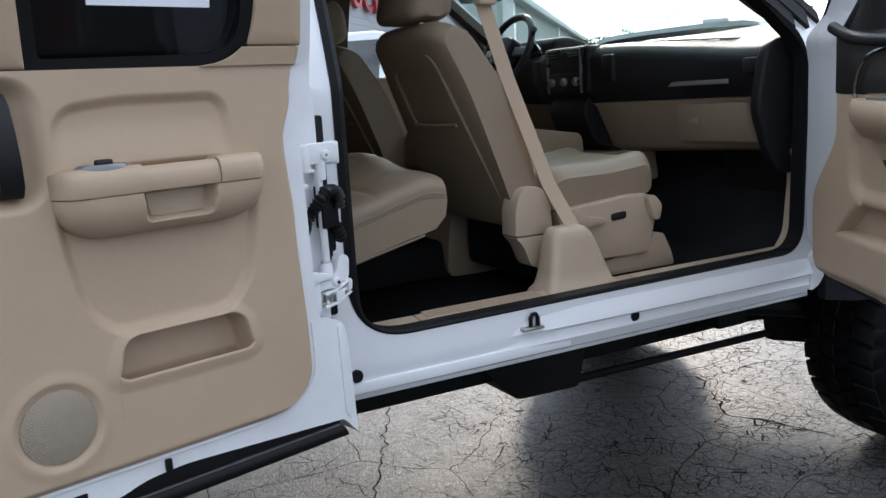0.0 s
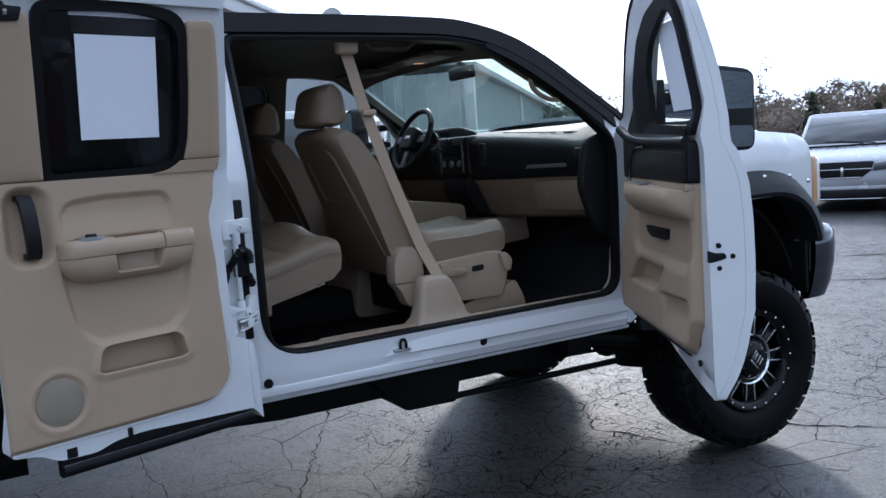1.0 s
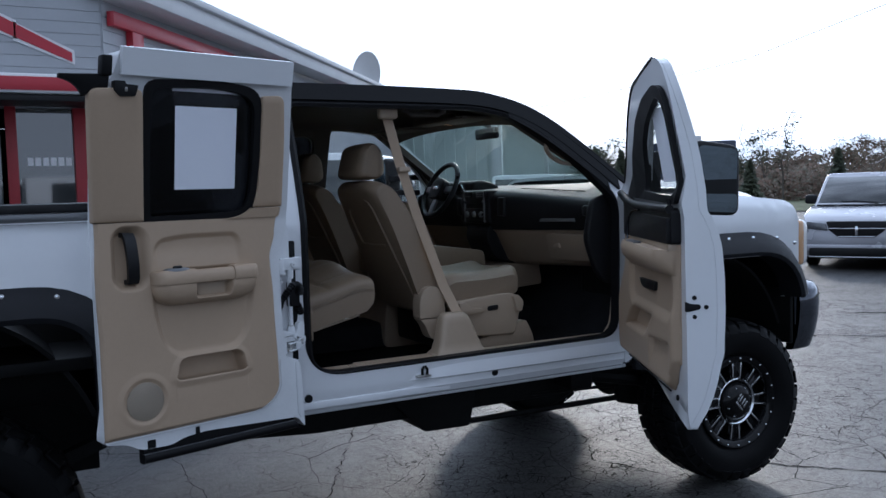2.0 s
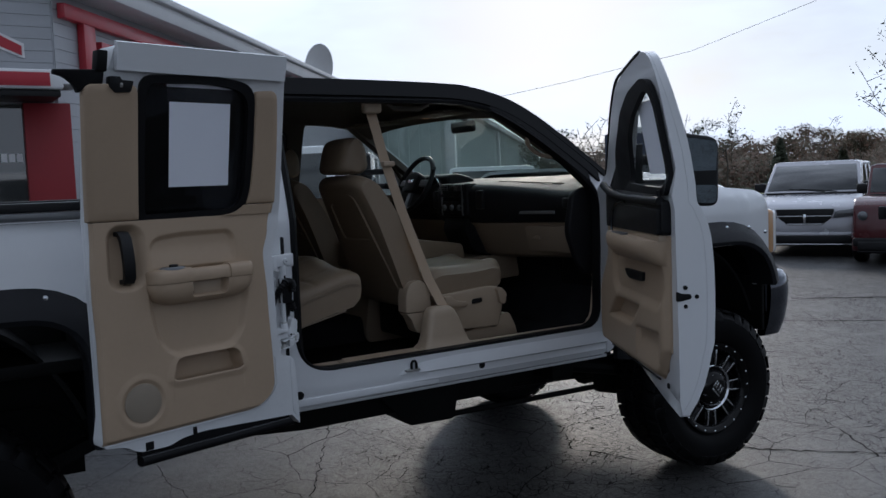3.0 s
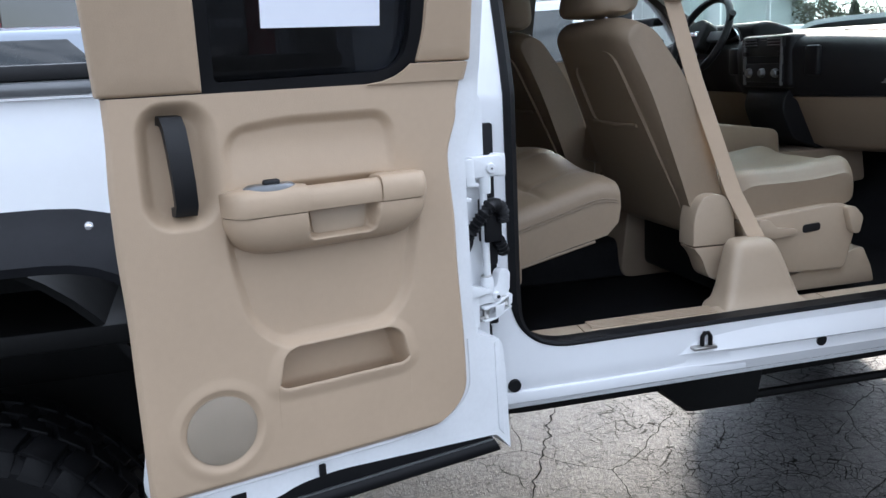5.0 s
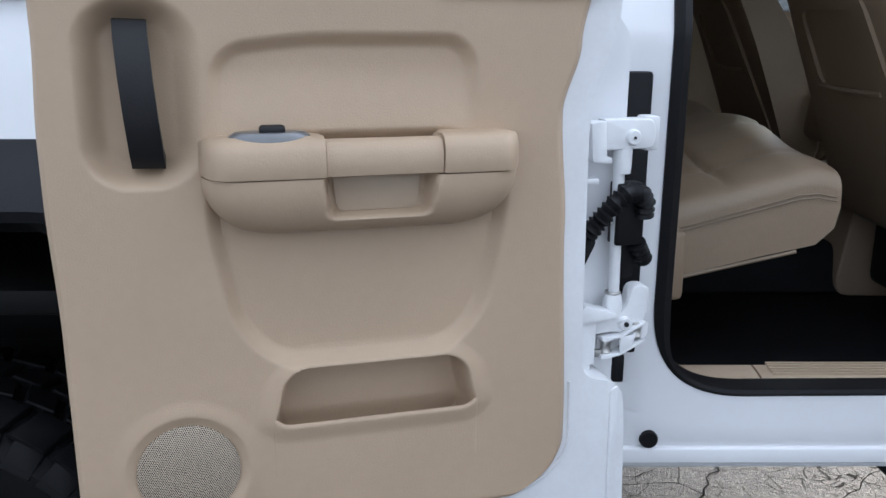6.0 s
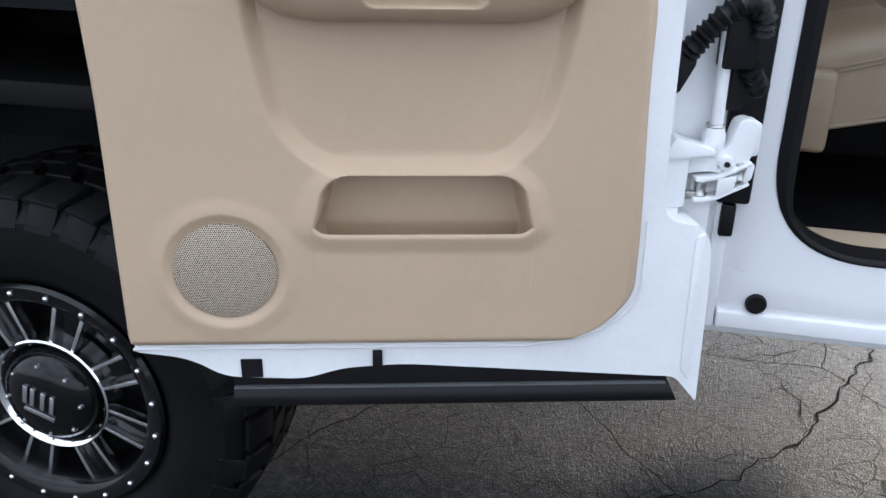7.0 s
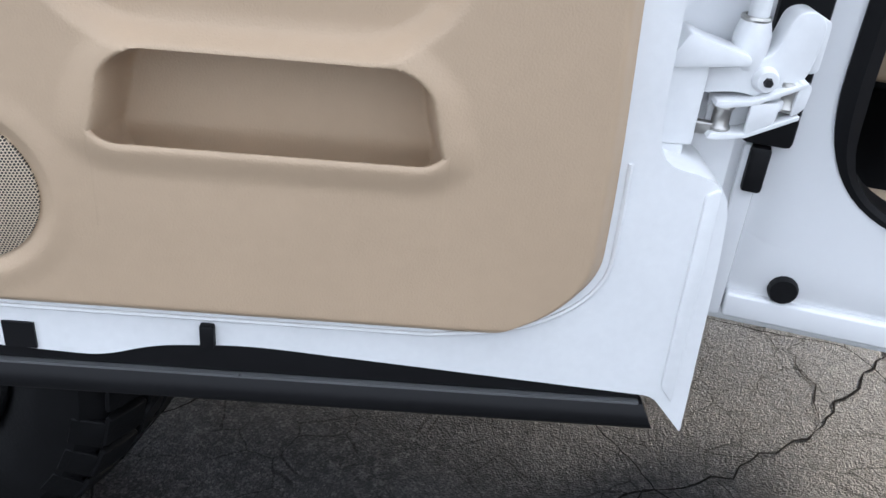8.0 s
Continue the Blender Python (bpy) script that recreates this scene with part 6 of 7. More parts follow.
part("dash_end_cap", prism(rounded([(1.56, 1.20), (1.50, 1.36), (1.54, 1.56), (1.64, 1.60), (1.75, 1.55), (1.75, 1.15), (1.62, 1.13)], 0.04, 4), 0.075, 0.12, "y", 0.012, 3), DASH, truck)
part("glovebox_door", moved(box(1.595, 1.63, 0.24, 0.60, 1.23, 1.38, 0.012), Matrix(((1, -0.20, -0.42, 0.645), (0, 1, 0, 0), (0, 0, 1, 0), (0, 0, 0, 1)))), BEIGE_SHADED, truck)
part("glovebox_latch", box(1.59, 1.62, 0.44, 0.52, 1.30, 1.33, 0.006), BEIGE_SHADED, truck)
part("dash_trim_strip", moved(box(1.570, 1.60, 0.28, 0.60, 1.445, 1.462, 0.003), Matrix(((1, -0.30, 0, 0.09), (0, 1, 0, 0), (0, 0, 1, 0), (0, 0, 0, 1)))), GREY_PL, truck)
for y in (0.18, 0.72, 1.18):
    x = dash_sec(y, [(1.575, 1.5)])[0][0]
    part("air_vent", box(x - 0.004, x + 0.02, y - 0.035, y + 0.035, 1.475, 1.53 + 0.05 * (y > 0.6), 0.01), BLACK, truck)
part("radio_console", box(1.372, 1.46, 0.80, 1.10, 1.43, 1.622, 0.02, 3), DASH, truck)
rd_ = part("radio", box(1.368, 1.38, 0.83, 1.07, 1.545, 1.605, 0.005), BLACK, truck)
for z in (1.555, 1.485):
    for y in (0.85, 1.05):
        part("knob", moved(lathe([(0.0, -0.012), (0.008, -0.011), (0.010, 0.0)], 14, "x"), pose(1.369, y, z)), BLACK, rd_)
part("climate_panel", box(1.368, 1.38, 0.83, 1.07, 1.45, 1.52, 0.005), BLACK, truck)
part("lower_fascia", prism(rounded([(1.40, 1.43), (1.375, 1.36), (1.43, 1.24), (1.62, 1.17), (1.75, 1.17), (1.75, 1.43)], 0.03, 3), 0.84, 1.08, "y", 0.015, 3), DASH, truck, "black lower centre fascia")
for y0, y1 in ((0.835, 0.845), (1.055, 1.065)):
    part("stack_trim", box(1.362, 1.374, y0, y1, 1.44, 1.612, 0.003), GREY_PL, truck)
for y in (0.875, 1.025):
    part("stack_vent", box(1.364, 1.376, y - 0.05, y + 0.05, 1.578, 1.618, 0.008), BLACK, truck)
    for k in range(3):
        part("vent_slat", box(1.359, 1.366, y - 0.042, y + 0.042, 1.584 + 0.011 * k, 1.588 + 0.011 * k, 0.001), GREY_PL, truck)
for y in (0.87, 0.95, 1.03):
    part("climate_dial", moved(lathe([(0.0, -0.016), (0.012, -0.015), (0.017, -0.006), (0.018, 0.004)], 20, "x"), pose(1.368, y, 1.485)), GREY_PL, truck, "grey climate dial")
for k, y in enumerate((1.34, 1.56)):
    gauge = part("gauge", moved(lathe([(0.0, 0.0), (0.058, 0.0), (0.062, -0.010), (0.066, -0.010), (0.068, 0.004)], 28, "x"), pose(1.498, y, 1.612, 0, -14, 0)), BLACK, truck, "round instrument dial with a bright ring")
    part("gauge_ring", moved(lathe([(0.060, -0.008), (0.062, -0.0125), (0.066, -0.0125), (0.0675, -0.008)], 28, "x"), pose(1.498, y, 1.612, 0, -14, 0)), CHROME, gauge)
part("column_stalk", tube([(1.50, 1.40, 1.60), (1.46, 1.25, 1.625)], 0.008, 8), BLACK, truck)
part("shift_lever", tube([(1.50, 1.41, 1.62), (1.44, 1.27, 1.70), (1.43, 1.24, 1.72)], [0.009, 0.009, 0.014], 8), BLACK, truck)
part("dash_pad_seam", moved(box(1.70, 1.703, 0.32, 0.78, 1.5815, 1.5855, 0.0), Matrix(((1, -0.28, 0, 0.10), (0, 1, 0, 0), (0, 0.055, 1, 0.0), (0, 0, 0, 1)))), RUBBER, truck)
part("instrument_hood", prism(rounded([(1.50, 1.55), (1.50, 1.675), (1.58, 1.685), (1.70, 1.65), (1.70, 1.55)], 0.03, 4), 1.20, 1.72, "y", 0.02, 3), DASH, truck)
part("pedal", box(1.62, 1.64, 1.50, 1.58, 0.93, 1.02, 0.008), RUBBER, truck)
# steering wheel
SWM = pose(1.414, 1.45, 1.63) @ Matrix.Rotation(radians(-63), 4, "Y")
sw = part("steering_wheel", tube([(0.178 * math.cos(a), 0.178 * math.sin(a), 0) for a in lin(0, 2 * math.pi, 33)[:-1]], 0.016, 10, True), BLACK, truck, "dark leather steering wheel with grey spokes")
sw.matrix_local = SWM
part("hub", prism(rounded([(-0.07, -0.07), (0.05, -0.08), (0.075, 0.0), (0.05, 0.08), (-0.07, 0.07)], 0.03, 4), -0.02, 0.035, "z", 0.012, 3), DASH, sw)
for a in (90, 270, 180):
    b = box(0.06, 0.172, -0.022, 0.022, -0.008, 0.012, 0.006)
    part("spoke", moved(b, Matrix.Rotation(radians(a), 4, "Z")), GREY_PL, sw)
part("emblem", box(-0.012, 0.012, -0.03, 0.03, 0.034, 0.040, 0.003), CHROME, sw)
part("steering_column", tube([(1.44, 1.45, 1.615), (1.75, 1.45, 1.46)], 0.05, 12), DASH, truck)
mr = part("rear_view_mirror", box(1.455, 1.485, 0.84, 1.08, 1.915, 1.985, 0.015, 3), BLACK, truck)
part("mirror_stem", tube([(1.48, 0.96, 1.96), (1.50, 0.97, 1.99), (1.46, 0.98, 2.01)], 0.012, 8), BLACK, mr)
LIT = mat("lit_warm_lamp", (0.8, 0.45, 0.2), 0.3)
LIT.node_tree.nodes["Principled BSDF"].inputs["Emission Color"].default_value = (1.0, 0.48, 0.16, 1)
LIT.node_tree.nodes["Principled BSDF"].inputs["Emission Strength"].default_value = 1.6
part("lamp_console", box(1.11, 1.25, 0.74, 1.20, 1.998, 2.04, 0.01), HEADLINER, truck)
for y in (0.79, 0.86):
    part("dome_lamp", box(1.165, 1.215, y, y + 0.055, 1.990, 2.002, 0.004), LIT, truck, "lit warm reading lamp")


# ---- surroundings ----
GLASS_FAR = mat("dark_car_glass", (0.02, 0.024, 0.026), 0.06, 0, 0.2, 2, spec=0.8, rvar=0.03)
SILVER = mat("silver_van_paint", (0.42, 0.42, 0.45), 0.25, 0.35, 0.04, 3, coat=0.6)
RED_CAR = mat("dark_red_car_paint", (0.075, 0.006, 0.009), 0.25, 0.1, 0.05, 3, coat=0.6)
CAR_LENS = mat("grey_headlamp_lens", (0.13, 0.135, 0.145), 0.10, 0.3, 0.25, 40, coat=1.0)
SILVER_W = mat("white_van_paint", (0.72, 0.73, 0.74), 0.2, 0.0, 0.03, 3, coat=0.6)
RED_P = mat("dark_red_paint", (0.22, 0.012, 0.015), 0.2, 0, 0.05, 3, coat=0.7)
NAVY = mat("navy_paint", (0.02, 0.028, 0.06), 0.3, 0, 0.1, 3, coat=0.4)
GREY_P = mat("silver_blue_paint", (0.32, 0.36, 0.42), 0.22, 0.3, 0.05, 3, coat=0.5)
SHOP_GLASS = mat("reflecting_shop_glass", (0.03, 0.034, 0.034), 0.04, 0, 0.1, 1, rvar=0.015)
SHOP_GLASS.node_tree.nodes["Principled BSDF"].inputs["IOR"].default_value = 2.3
SIDING = mat("grey_siding", (0.40, 0.41, 0.43), 0.6, 0, 0.06, 1.5)
SHED = mat("pale_green_steel", (0.62, 0.66, 0.64), 0.45, 0, 0.06, 1.2)
ROOF_M = mat("white_roof_edge", (0.62, 0.62, 0.62), 0.5, 0, 0.06, 1.5)
RED_W = mat("red_wall_paint", (0.30, 0.018, 0.025), 0.5, 0, 0.08, 2)
RED_S = mat("red_sign_plastic", (0.42, 0.025, 0.04), 0.35, 0, 0.06, 4)
WHITE_T = mat("white_trim", (0.78, 0.78, 0.78), 0.4, 0, 0.05, 4)
BARK = mat("bark", (0.10, 0.085, 0.07), 0.9, 0, 0.3, 6, bump=0.5, bscale=40)


def foliage(name, cols):
    m = bpy.data.materials.new(name)
    m.use_nodes = True
    nt = m.node_tree
    b = nt.nodes["Principled BSDF"]
    g = nt.nodes.new("ShaderNodeNewGeometry")
    r = nt.nodes.new("ShaderNodeValToRGB")
    cr = r.color_ramp
    cr.interpolation = "CONSTANT"
    for i, c in enumerate(cols):
        e = cr.elements[i] if i < 2 else cr.elements.new(0.5)
        e.position, e.color = i / len(cols), (*c, 1)
    nt.links.new(g.outputs["Random Per Island"], r.inputs[0])
    nt.links.new(r.outputs[0], b.inputs["Base Color"])
    b.inputs["Roughness"].default_value = 0.75
    return m


AUTUMN = foliage("autumn_leaves", [(0.14, 0.105, 0.065), (0.18, 0.115, 0.065), (0.12, 0.105, 0.065), (0.19, 0.09, 0.055), (0.11, 0.115, 0.065)])
WOOD = foliage("brown_wood", [(0.20, 0.155, 0.115), (0.24, 0.175, 0.12), (0.17, 0.145, 0.105), (0.22, 0.14, 0.10), (0.16, 0.155, 0.105), (0.27, 0.22, 0.17)])
OLIVE = foliage("olive_leaves", [(0.045, 0.06, 0.028), (0.06, 0.07, 0.03), (0.035, 0.05, 0.025), (0.08, 0.07, 0.03)])
PINE = foliage("pine_needles", [(0.07, 0.085, 0.05), (0.085, 0.095, 0.055), (0.06, 0.07, 0.045)])
rng = random.Random(7)


def leaf_cloud(blobs, n, size, seed):
    """Small leaf faces scattered through soft blobs (x, y, z, rx, rz)."""
    r = random.Random(seed)
    vs, fs = [], []
    for _ in range(n):
        bx, by, bz, rx, rz = r.choice(blobs)
        d = Vector((r.gauss(0, 1), r.gauss(0, 1), r.gauss(0, 1))).normalized() * r.random() ** 0.45
        c = Vector((bx + d.x * rx, by + d.y * rx, bz + d.z * rz))
        a = Vector((r.gauss(0, 1), r.gauss(0, 1), r.gauss(0, 1))).normalized()
        b = a.orthogonal().normalized()
        s = size * (0.6 + 0.8 * r.random())
        k = len(vs)
        vs += [c + a * s, c + b * s * 0.5, c - a * s * 0.8, c - b * s * 0.5]
        fs.append((k, k + 1, k + 2, k + 3))
    bm = bmesh.new()
    me = bpy.data.meshes.new("tmp")
    me.from_pydata([tuple(v) for v in vs], [], fs)
    bm.from_mesh(me)
    bpy.data.meshes.remove(me)
    return bm


def branches(height, spread, n, seed, base_r):
    """A tapered trunk with limbs and twigs; gives the mesh and the twig ends."""
    r = random.Random(seed)
    pieces, tips = [], []
    trunk = [Vector((0.12 * r.uniform(-1, 1) * k, 0.12 * r.uniform(-1, 1) * k, height * 0.92 * k / 6)) for k in range(7)]
    pieces.append(tube(trunk, [base_r * (1 - 0.13 * k) for k in range(7)], 7))
    for i in range(n):
        k = r.uniform(0.3, 0.98)
        s = trunk[0].lerp(trunk[-1], k)
        a = r.uniform(0, 2 * math.pi)
        ln = spread * (1.15 - k) * r.uniform(0.7, 1.3)
        mid = s + Vector((math.cos(a) * ln * 0.5, math.sin(a) * ln * 0.5, ln * 0.45))
        end = s + Vector((math.cos(a) * ln, math.sin(a) * ln, ln * r.uniform(0.7, 1.3)))
        pieces.append(tube([s, mid, end], [base_r * 0.38 * (1.1 - k), base_r * 0.22 * (1.1 - k), 0.012], 5))
        tips.append(end)
        for _ in range(3):
            q = mid.lerp(end, r.random())
            e = q + Vector((r.uniform(-1, 1), r.uniform(-1, 1), r.uniform(0.1, 1.0))) * ln * 0.35
            pieces.append(tube([q, e], [0.02, 0.008], 4))
            tips.append(e)
    return merge(*pieces), tips


def tree(x, y, height, spread, leaves, leaf_mat, seed, label):
    t = empty("tree", label, "tree", "trees beyond the car park")
    t.location = (x, y, 0)
    bm, tips = branches(height, spread, 18, seed, height * 0.011)
    part("trunk", bm, BARK, t)
    if leaves:
        blobs = [(p.x, p.y, p.z, spread * 0.22, spread * 0.18) for p in tips]
        part("crown", leaf_cloud(blobs, leaves, 0.095, seed + 1), leaf_mat, t)
    return t


def at(az, dist, cx=-1.1, cy=-3.2):
    return cx + dist * math.cos(radians(az)), cy + dist * math.sin(radians(az))


def conifer(x, y, height, seed):
    t = empty("conifer", "dark green conifer at the edge of the wood", "tree", "conifers beyond the car park")
    t.location = (x, y, 0)
    part("trunk", tube([(0, 0, 0), (0, 0, height)], [0.16, 0.03], 7), BARK, t)
    blobs = [(0.25 * math.cos(k * 2.4) * height * 0.2 * (1 - k / 40), 0.25 * math.sin(k * 2.4) * height * 0.2 * (1 - k / 40), height * (0.12 + 0.86 * k / 40), height * 0.30 * (1.03 - k / 40), height * 0.06) for k in range(40)]
    part("crown", leaf_cloud(blobs, 2600, 0.16, seed), PINE, t)


for i, (az, d, h, sp, nl, mt, lb) in enumerate((
        (30.6, 44, 8.6, 2.6, 260, OLIVE, "tall thin tree with few leaves remaining"), (37.6, 66, 3.9, 2.2, 2400, AUTUMN, "brown autumn tree in half leaf"),
        (35.3, 70, 4.6, 2.4, 2200, AUTUMN, "brown autumn tree in half leaf"), (33.2, 62, 3.5, 2.2, 2400, AUTUMN, "brown autumn tree in half leaf"),
        (41.4, 68, 5.3, 2.4, 1100, OLIVE, "thin olive-brown tree in half leaf"), (43.5, 60, 3.7, 2.2, 2200, OLIVE, "thin olive-brown tree in half leaf"),
        (49.0, 55, 5.6, 2.6, 0, BARK, "bare tree with many fine twigs"), (51.0, 50, 3.6, 2.2, 2000, OLIVE, "round olive-green tree in full leaf"),
        (53.0, 58, 3.8, 2.4, 2000, OLIVE, "round olive-green tree in full leaf"), (28.6, 60, 4.4, 2.6, 1600, AUTUMN, "brown autumn tree in half leaf"),
        (43.0, 74, 6.8, 1.6, 0, BARK, "bare tree with many fine twigs"), (26.5, 66, 4.4, 2.6, 1800, AUTUMN, "brown autumn tree in half leaf"),
        (40.4, 58, 6.4, 1.5, 90, OLIVE, "tall thin tree with few leaves remaining"), (34.4, 72, 5.8, 1.8, 0, BARK, "bare tree with many fine twigs"))):
    x, y = at(az, d)
    tree(x, y, h, sp, nl, mt, 20 + i, lb)
for i, (az, d, h) in enumerate(((37.4, 58, 3.5), (33.9, 62, 2.9), (50.2, 46, 3.4), (30.2, 58, 3.2), (42.4, 57, 3.0))):
    conifer(*at(az, d), h, 60 + i)


def far_wood(name, az0, az1, step, dist, hgt, n, mt, seed):
    blobs = []
    r = random.Random(seed)
    a = az0
    while a < az1:
        x, y = at(a, dist + r.uniform(-6, 10))
        h = hgt * r.uniform(0.7, 1.2)
        blobs.append((x, y, h * 0.32, 2.0, h * 0.36))
        blobs.append((x, y, h * 0.62, 1.4, h * 0.30))
        a += step
    ob = part(name, leaf_cloud(blobs, n, 0.16, seed), mt)
    return tagged(ob, "brown and olive autumn wood beyond the car park", "woodland", kind="stuff")


far_wood("far_wood", 18, 64, 0.5, 80, 4.4, 130000, WOOD, 91)
far_wood("far_undergrowth", 18, 64, 0.45, 72, 2.9, 80000, WOOD, 92)
# never in view: added behind the viewpoint to fill reflections
far_wood("unseen_wood_behind", 150, 378, 1.2, 90, 5.0, 80000, WOOD, 93)

# grass strip between the car park and the wood
gx, gy = at(38, 50)
bm = grid_sheet(lin(-70, 70, 30), lin(0, 36, 8), lambda u, v: (gx - math.sin(radians(38)) * u + math.cos(radians(38)) * v, gy + math.cos(radians(38)) * u + math.sin(radians(38)) * v, 0.05 + 0.25 * smoothstep(0, 30, v) + 0.03 * math.sin(u)))
tagged(part("grass_verge", bm, GRASS), "strip of green and straw-coloured grass", "grass", kind="stuff")


# ---- parked vehicles ----
def arc_cut(x, r, z0):
    return [(x + r * math.cos(a), z0 + r * math.sin(a)) for a in lin(0, math.pi, 9)]


def car_wheel(parent, x, y, r, side):
    prof = [(0.0, 0.03), (r * 0.30, 0.02), (r * 0.58, 0.03), (r * 0.62, 0.0), (r * 0.70, -0.01), (r * 0.92, 0.0), (r, 0.03), (r, 0.19), (r * 0.9, 0.21), (r * 0.6, 0.21)]
    w = part("wheel", lathe(prof, 24), TYRE, parent)
    w.matrix_local = pose(x, y, r, 0, 0, 0 if side < 0 else 180)
    part("hub_cap", lathe([(0.0, -0.002), (r * 0.2, -0.004), (r * 0.55, 0.012), (r * 0.6, 0.03)], 20), STEEL, w)


def car(name, label, category, m, paint, L, W, H, hood, belt, x_cowl, x_screen, x_back, x_tail, wheel_r, axles, boxy=0.0, round_lamps=False, lower_dark=False):
    """A parked car, front towards its own +x, standing on its wheels."""
    t = empty(name, label, category, "parked vehicles")
    t.matrix_world = m
    f, b = L / 2, -L / 2
    clear = 0.22 if wheel_r < 0.36 else 0.32
    ra = wheel_r + 0.07
    low = [(b + 0.05, clear + 0.15), (b + 0.12, clear)]
    for ax in sorted(axles):
        low += [(x, max(z, clear)) for x, z in reversed(arc_cut(ax, ra, wheel_r))]
    low += [(f - 0.12, clear), (f, clear + 0.15), (f, hood - 0.38), (f - 0.06, hood - 0.12), (f - 0.25, hood), (x_cowl, belt), (x_tail, belt), (b, belt - 0.2)]
    bm = prism(low, -W / 2, W / 2, "y", 0.0)
    for v in bm.verts:
        e = max(0.0, (v.co.x - (f - 0.55)) / 0.55)
        v.co.y *= 1 - 0.13 * e * e
        if v.co.z > belt - 0.05:
            v.co.y *= 0.95
    bev(bm, 0.045, 3, 35)
    part("body", bm, paint, t, "", 45)
    hw = W / 2 * 0.90
    tw = W / 2 * (0.80 + 0.10 * boxy)
    base = [(x_cowl, -hw), (x_cowl, hw), (x_tail, hw), (x_tail, -hw)]
    top = [(x_screen, -tw), (x_screen, tw), (x_back, tw), (x_back, -tw)]
    gh = loft([[(x, y, belt - 0.02) for x, y in base], [(x, y, H - 0.03) for x, y in top], [(x * 0.97, y * 0.85, H) for x, y in top]])
    bmesh.ops.recalc_face_normals(gh, faces=gh.faces[:])
    bev(gh, 0.085, 4, 20)
    part("cabin", gh, paint, t, "", 45)

    def pane(nm, quad, inset):
        c = sum((Vector(q) for q in quad), Vector()) / 4
        q = [c + (Vector(p) - c) * inset for p in quad]
        n = (q[1] - q[0]).cross(q[3] - q[0]).normalized()
        if n.dot(c - Vector((0, 0, H * 0.6))) < 0:
            n = -n
        bm = loft([[p + n * 0.008 for p in q], [p - n * 0.03 for p in q]])
        bmesh.ops.recalc_face_normals(bm, faces=bm.faces[:])
        part(nm, bev(bm, 0.012, 2), GLASS_FAR, t)

    zb, zt = belt + 0.02, H - 0.06
    span = H - 0.03 - (belt - 0.02)
    kb, kt = (zb - belt + 0.02) / span, (zt - belt + 0.02) / span
    c0, c1 = x_cowl + (x_screen - x_cowl) * kb, x_cowl + (x_screen - x_cowl) * kt
    r0, r1 = x_tail + (x_back - x_tail) * kb, x_tail + (x_back - x_tail) * kt
    hb, ht = hw + (tw - hw) * kb, hw + (tw - hw) * kt
    pane("windscreen", [(c0, -hb, zb), (c0, hb, zb), (c1, ht, zt), (c1, -ht, zt)], 0.93)
    pane("back_window", [(r0, -hb, zb), (r0, hb, zb), (r1, ht, zt), (r1, -ht, zt)], 0.82)
    for s in (-1, 1):
        xs = lin(x_cowl - 0.15, x_tail + 0.1, 4)
        xt = lin(x_screen - 0.05, x_back + 0.05, 4)
        for i in range(3):
            pane("side_window", [(xs[i] - 0.04, s * hb, zb), (xs[i + 1] + 0.04, s * hb, zb), (xt[i + 1] + 0.04, s * ht, zt), (xt[i] - 0.04, s * ht, zt)], 0.90)
        mx = x_cowl - 0.35
        mr = part("door_mirror", box(mx - 0.08, mx + 0.06, s * (hw + 0.10) - 0.11, s * (hw + 0.10) + 0.11, belt + 0.02, belt + 0.20, 0.04, 3), BLACK, t)
        lz = hood - 0.30
        if round_lamps:
            part("headlight", moved(lathe([(0.0, 0.03), (0.05, 0.022), (0.075, 0.0), (0.08, -0.05)], 20, "x"), pose(f + 0.005, s * W * 0.36, lz + 0.02)), CAR_LENS, t)
        else:
            part("headlight", prism(rounded([(s * W * 0.24, lz + 0.02), (s * W * 0.43, lz + 0.06), (s * W * 0.42, lz + 0.19), (s * W * 0.26, lz + 0.15)], 0.03, 3), f - 0.22, f + 0.008, "x", 0.01), CAR_LENS, t)
        part("tail_light", box(b - 0.005, b + 0.06, s * W * 0.42 - 0.07, s * W * 0.42 + 0.07, belt - 0.45, belt - 0.15, 0.015), RED_P, t)
        for ax in axles:
            car_wheel(t, ax, s * (W / 2 + 0.01) if s < 0 else s * (W / 2 + 0.01), wheel_r, s)
    gz0, gz1 = hood - 0.34, hood - 0.13
    if not round_lamps:
        gz0, gz1 = hood - 0.40, hood - 0.11
    gq = [(-W * 0.15, gz0), (W * 0.15, gz0), (W * 0.23, gz0 + 0.13), (W * 0.255, gz1), (-W * 0.255, gz1), (-W * 0.23, gz0 + 0.13)]
    gr = part("grille", box(f - 0.05, f + 0.012, -W * 0.23, W * 0.23, gz0, gz1, 0.02) if round_lamps else prism(rounded(gq, 0.03, 3), f - 0.07, f + 0.012, "x", 0.01), BLACK, t, "dark grille")
    if round_lamps:
        for k in range(7):
            y = (k - 3) * W * 0.058
            part("grille_slot", box(f + 0.010, f + 0.018, y - 0.022, y + 0.022, gz0 + 0.03, gz1 - 0.02, 0.006), RUBBER, gr)
    else:
        for z in (gz0 + 0.015, gz0 + 0.16):
            part("grille_bar", box(f + 0.010, f + 0.02, -W * (0.15 if z < gz0 + 0.1 else 0.235), W * (0.15 if z < gz0 + 0.1 else 0.235), z - 0.009, z + 0.009, 0.003), CHROME, gr)
